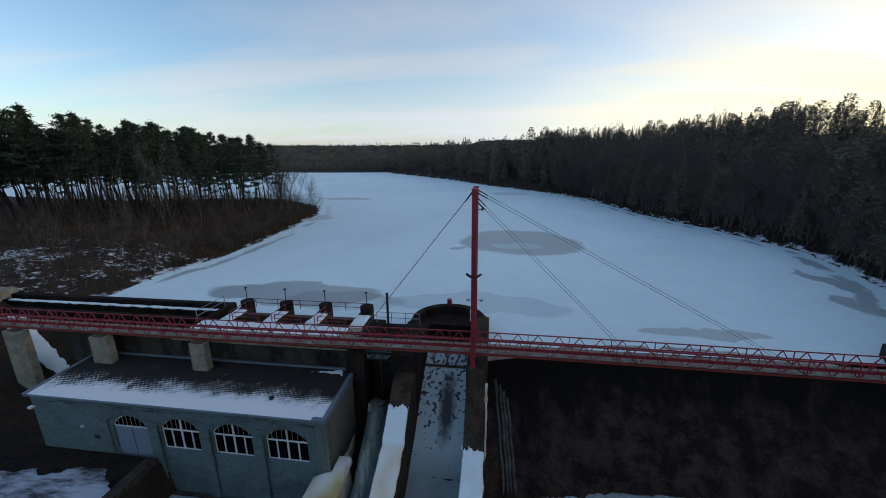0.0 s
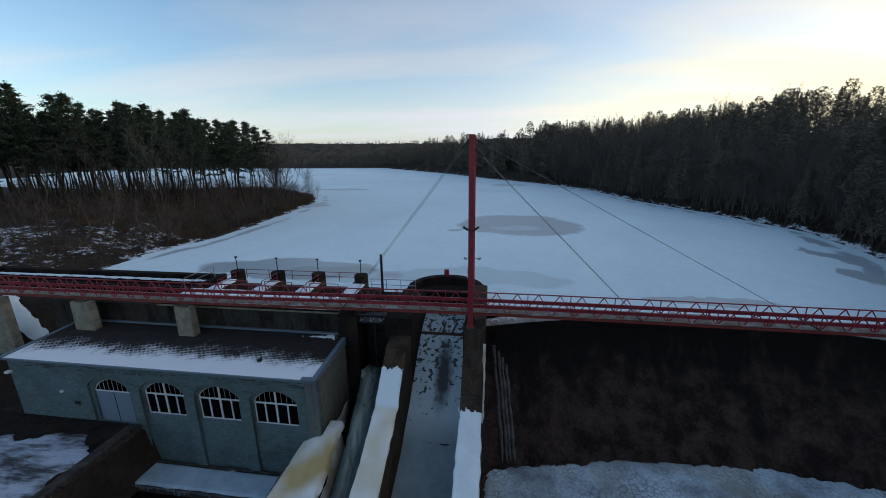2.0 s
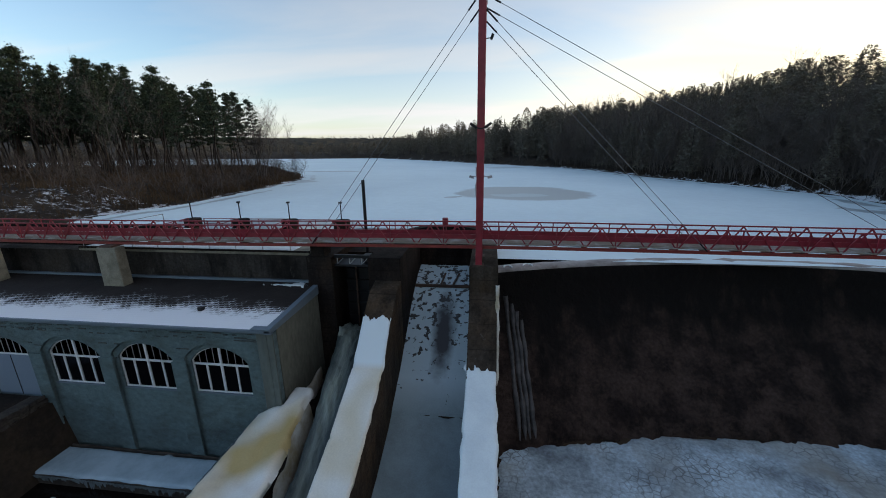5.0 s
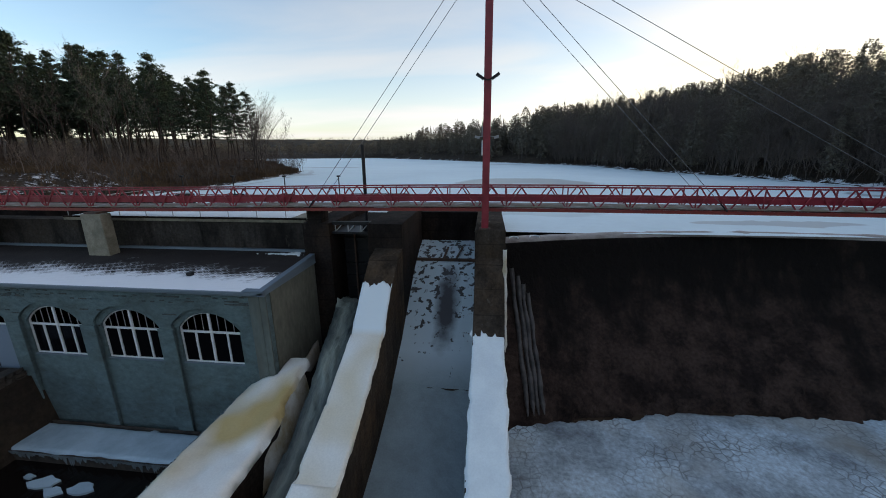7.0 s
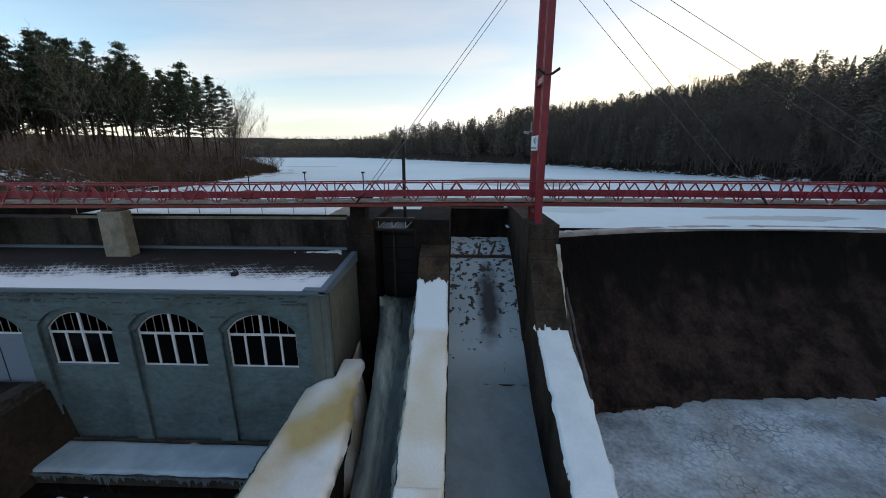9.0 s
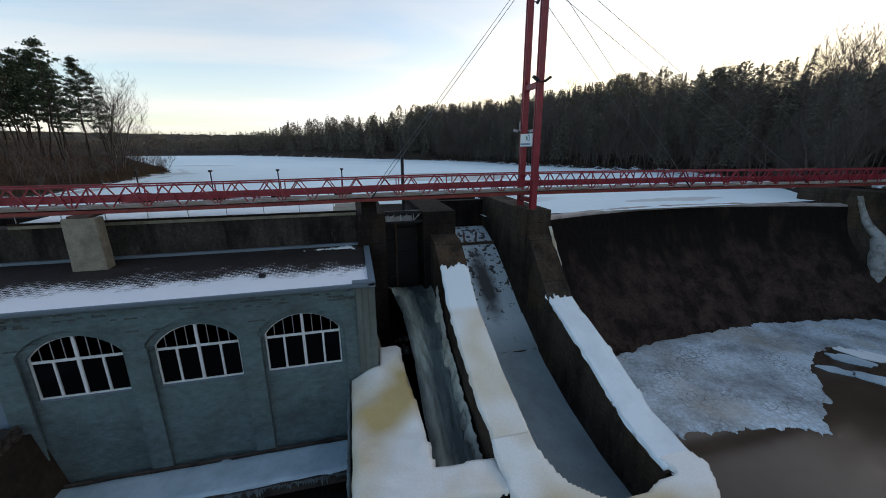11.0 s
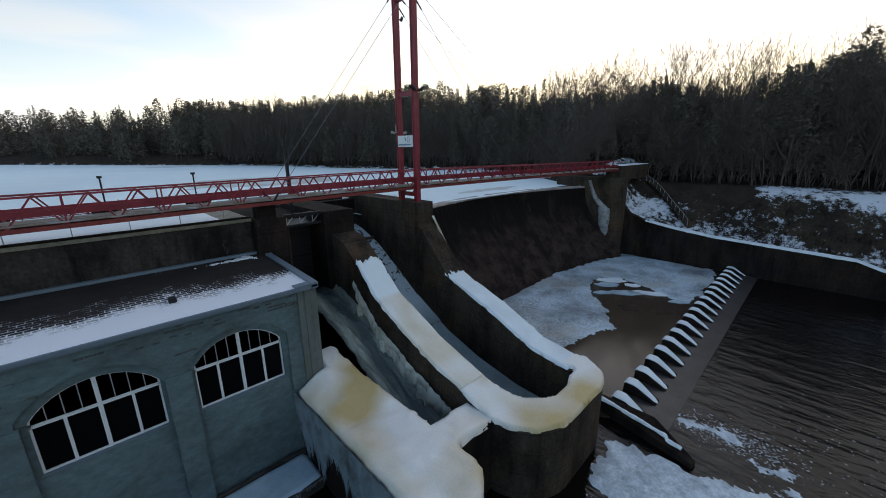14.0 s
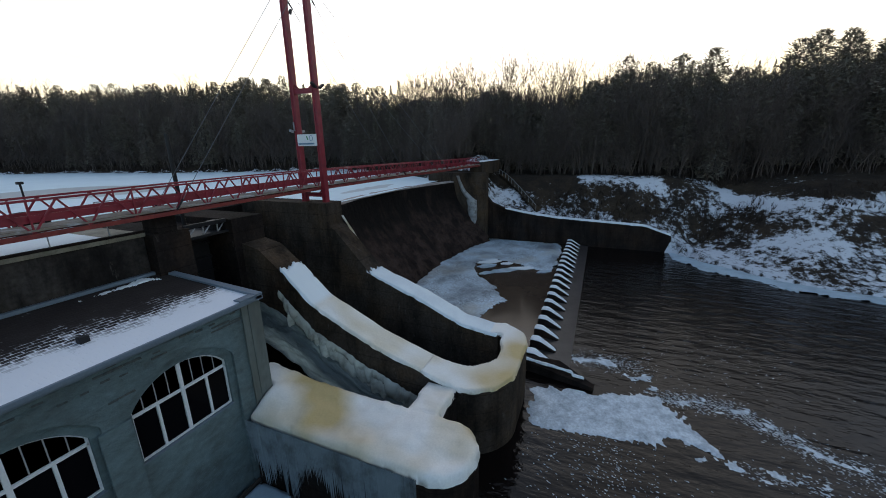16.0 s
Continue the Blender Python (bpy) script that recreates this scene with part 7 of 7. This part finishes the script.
# the closed canopy of the far ridges
cx, cy = np.arange(-2450, 420, 9.0), np.arange(760, 1900, 38.0)
CX, CY = np.meshgrid(cx, cy, indexing="ij")
jit = np.random.RandomState(4)
CX, CY = CX + jit.uniform(-4, 4, CX.shape), CY + jit.uniform(-16, 16, CY.shape)
CZ = ground_height(CX, CY) + 6 + jit.uniform(-11.0, 3.0, CX.shape)
CZ[:, 0] -= 14
ridge = grid_mesh("ridge_wood", CX, CY, CZ)
ridge.polygons.foreach_set("use_smooth", [False] * len(ridge.polygons))
ridge.materials.append(M_ridge)
tagged(new("ridge_wood", ridge), "dark closed conifer canopy on the far ridges", "wood", kind="stuff")


# single pines of the left headland
def tree_thing(name, wood, leaves, wood_mat, leaf_mat, label, group):
    root = new(name)
    tagged(root, label, "tree", group)
    t = new("trunk", tri_mesh("trunk", *wood, [wood_mat]))
    t.parent = root
    if leaves is not None:
        c = new("crown", tri_mesh("crown", *leaves, [leaf_mat]))
        c.parent = root
    return root


def grove(masters, spots):
    used = set()
    for k, x, y, s, a in spots:
        m = Matrix.Translation((x, y, ground_at(x, y) - 0.15)) @ Matrix.Rotation(0.045 * math.sin(7 * x + y), 4, "Y") @ Matrix.Rotation(a, 4, "Z") @ Matrix.Diagonal((s, s, s, 1))
        if k not in used:
            used.add(k)
            masters[k].matrix_basis = m
        else:
            keep = masters[k].matrix_basis.copy()
            masters[k].matrix_basis = Matrix.Identity(4)
            copy_thing(masters[k], m)
            masters[k].matrix_basis = keep


pine_masters = [tree_thing("pine_tree", *PINES[k], M_pinebark, M_needle, "tall dark Scots pine with a bare trunk", "pines on the headland") for k in range(5)]
spots = []
rnd = random.Random(12)
HEAD = [(-150, 62), (-92, 62), (-78, 70), (-66, 88), (-70, 112), (-82, 130), (-120, 128), (-160, 132)]
while len(spots) < 168:
    x, y = rnd.uniform(-170, -60 if len(spots) < 150 else -95), rnd.uniform(58, 135)
    if signed(x, y, HEAD) > 0 and all(math.hypot(x - q[1], y - q[2]) > 3.0 for q in spots):
        spots.append((rnd.randrange(5), x, y, rnd.uniform(0.68, 0.92) + 0.10 * min(1.0, max(0.0, (-x - 75) / 25)), rnd.uniform(0, 6.28)))
grove(pine_masters, spots)
young = [tree_thing("young_spruce", *SPRUCES[k], M_bark, M_spruce, "dark young spruce among the pines", "young spruces on the headland") for k in range(2)]
ysp = []
while len(ysp) < 34:
    x, y = rnd.uniform(-170, -84), rnd.uniform(66, 132)
    if signed(x, y, HEAD) > 2:
        ysp.append((rnd.randrange(2), x, y, rnd.uniform(0.25, 0.5), rnd.uniform(0, 6.28)))
grove(young, ysp)
stems = [bare_tree(99 + k, 17 - 0.9 * k, 3, 0.60, 1.3) for k in range(7)]
stems = (np.concatenate([v + (1.3 * math.cos(2.4 * k) * (k > 0), 1.3 * math.sin(2.4 * k) * (k > 0), 0) for k, (v, f) in enumerate(stems)]), np.concatenate([f + sum(len(stems[j][0]) for j in range(k)) for k, (v, f) in enumerate(stems)]))
bush = tree_thing("round_tree", stems, None, M_bark, None, "broad leafless tree with a rounded crown", "bare trees on the shores")
bush.matrix_basis = Matrix.Translation((-65.5, 105, ground_at(-65.5, 105) - 0.2)) @ Matrix.Scale(0.92, 4)
bare_masters = [tree_thing("bare_tree", BARE[k], None, M_birch if k == 1 else M_bark, None, "leafless slender broad-leaved tree", "bare trees on the shores") for k in range(4)]
spots = [(0, -78, 66, 0.72, 0.3), (1, -71, 70, 0.8, 1.0), (1, -66, 64, 0.7, 2.0), (2, -74, 142 - 6, 0.55, 1.3), (2, -72, 126, 0.75, 1.0), (3, -67, 128, 0.4, 2.2), (3, -80, 92, 0.8, 0.4), (0, -88, 60, 0.65, 2.6),
         (1, -69, 76, 0.75, 0.8), (0, -64.5, 129, 0.30, 3.3), (2, -77, 122, 0.9, 4.0), (3, -75, 128, 0.8, 5.0), (2, -89, 136, 0.9, 3.0), (3, -71.5, 134, 0.45, 0.5)]
grove(bare_masters, spots)


# undergrowth: brown twigs and dry stalks
def brush(name, spots, h, mat, label, seed):
    r = random.Random(seed)
    V, F = [], []
    heights = ground_height(*np.array(spots).T) - 0.05
    for (x, y), z in zip(spots, heights.tolist()):
        for _ in range(r.randrange(5, 9)):
            a, b = r.uniform(0, 6.283), r.uniform(0.15, 0.75)
            hh = h * r.uniform(0.45, 1.2)
            top = np.array([x + math.cos(a) * b * hh * 0.6, y + math.sin(a) * b * hh * 0.6, z + hh])
            w = 0.018 + 0.012 * hh
            n = len(V)
            V += [np.array([x - w, y, z]), np.array([x + w, y + w, z]), top]
            F.append((n, n + 1, n + 2))
            for _ in range(2):
                u = r.uniform(0.4, 0.8)
                c = np.array([x, y, z]) * (1 - u) + top * u
                e = c + hh * 0.4 * np.array([r.gauss(0, 0.6), r.gauss(0, 0.6), 0.5])
                n = len(V)
                V += [c - (w * 0.7, 0, 0), c + (w * 0.7, 0, 0), e]
                F.append((n, n + 1, n + 2))
    tagged(new(name, tri_mesh(name, np.array(V), np.array(F), [mat])), label, "undergrowth", kind="stuff")


r = random.Random(31)
pts = []
while len(pts) < 7600:
    x, y = r.uniform(-125, -54), r.uniform(40, 140)
    d = -signed(x, y, LAKE)
    if d > 1.6 and r.random() < math.exp(-d / 22) + 0.05 and not (y < 56 and r.random() < 0.75):
        pts.append((x, y))
brush("bank_undergrowth", pts, 1.15, M_brush, "brown winter scrub on the left bank", 1)
pts = []
while len(pts) < 8600:
    x, y = r.uniform(28, 75), r.uniform(-45, 210)
    d = -signed(x, y, LAKE)
    if y > 34:
        if 1.2 < d < 24 and r.random() < math.exp(-d / 10):
            pts.append((x, y))
    elif x > 43.2 and signed(x, y, RIVER) < -2 and not (50 < x < 55.5) and not (x < 49 and y > 17):
        dens = 0.35 + 1.1 * wavy(x, y, 0.16, 3.3) + (0.35 if 44 < x < 51 and -3 < y < 18 else 0.0) + (0.5 if x > 56 else 0.0)
        if r.random() < dens:
            pts.append((x, y))
brush("bank_undergrowth", pts, 1.05, M_scrub, "dark winter scrub on the right bank", 2)
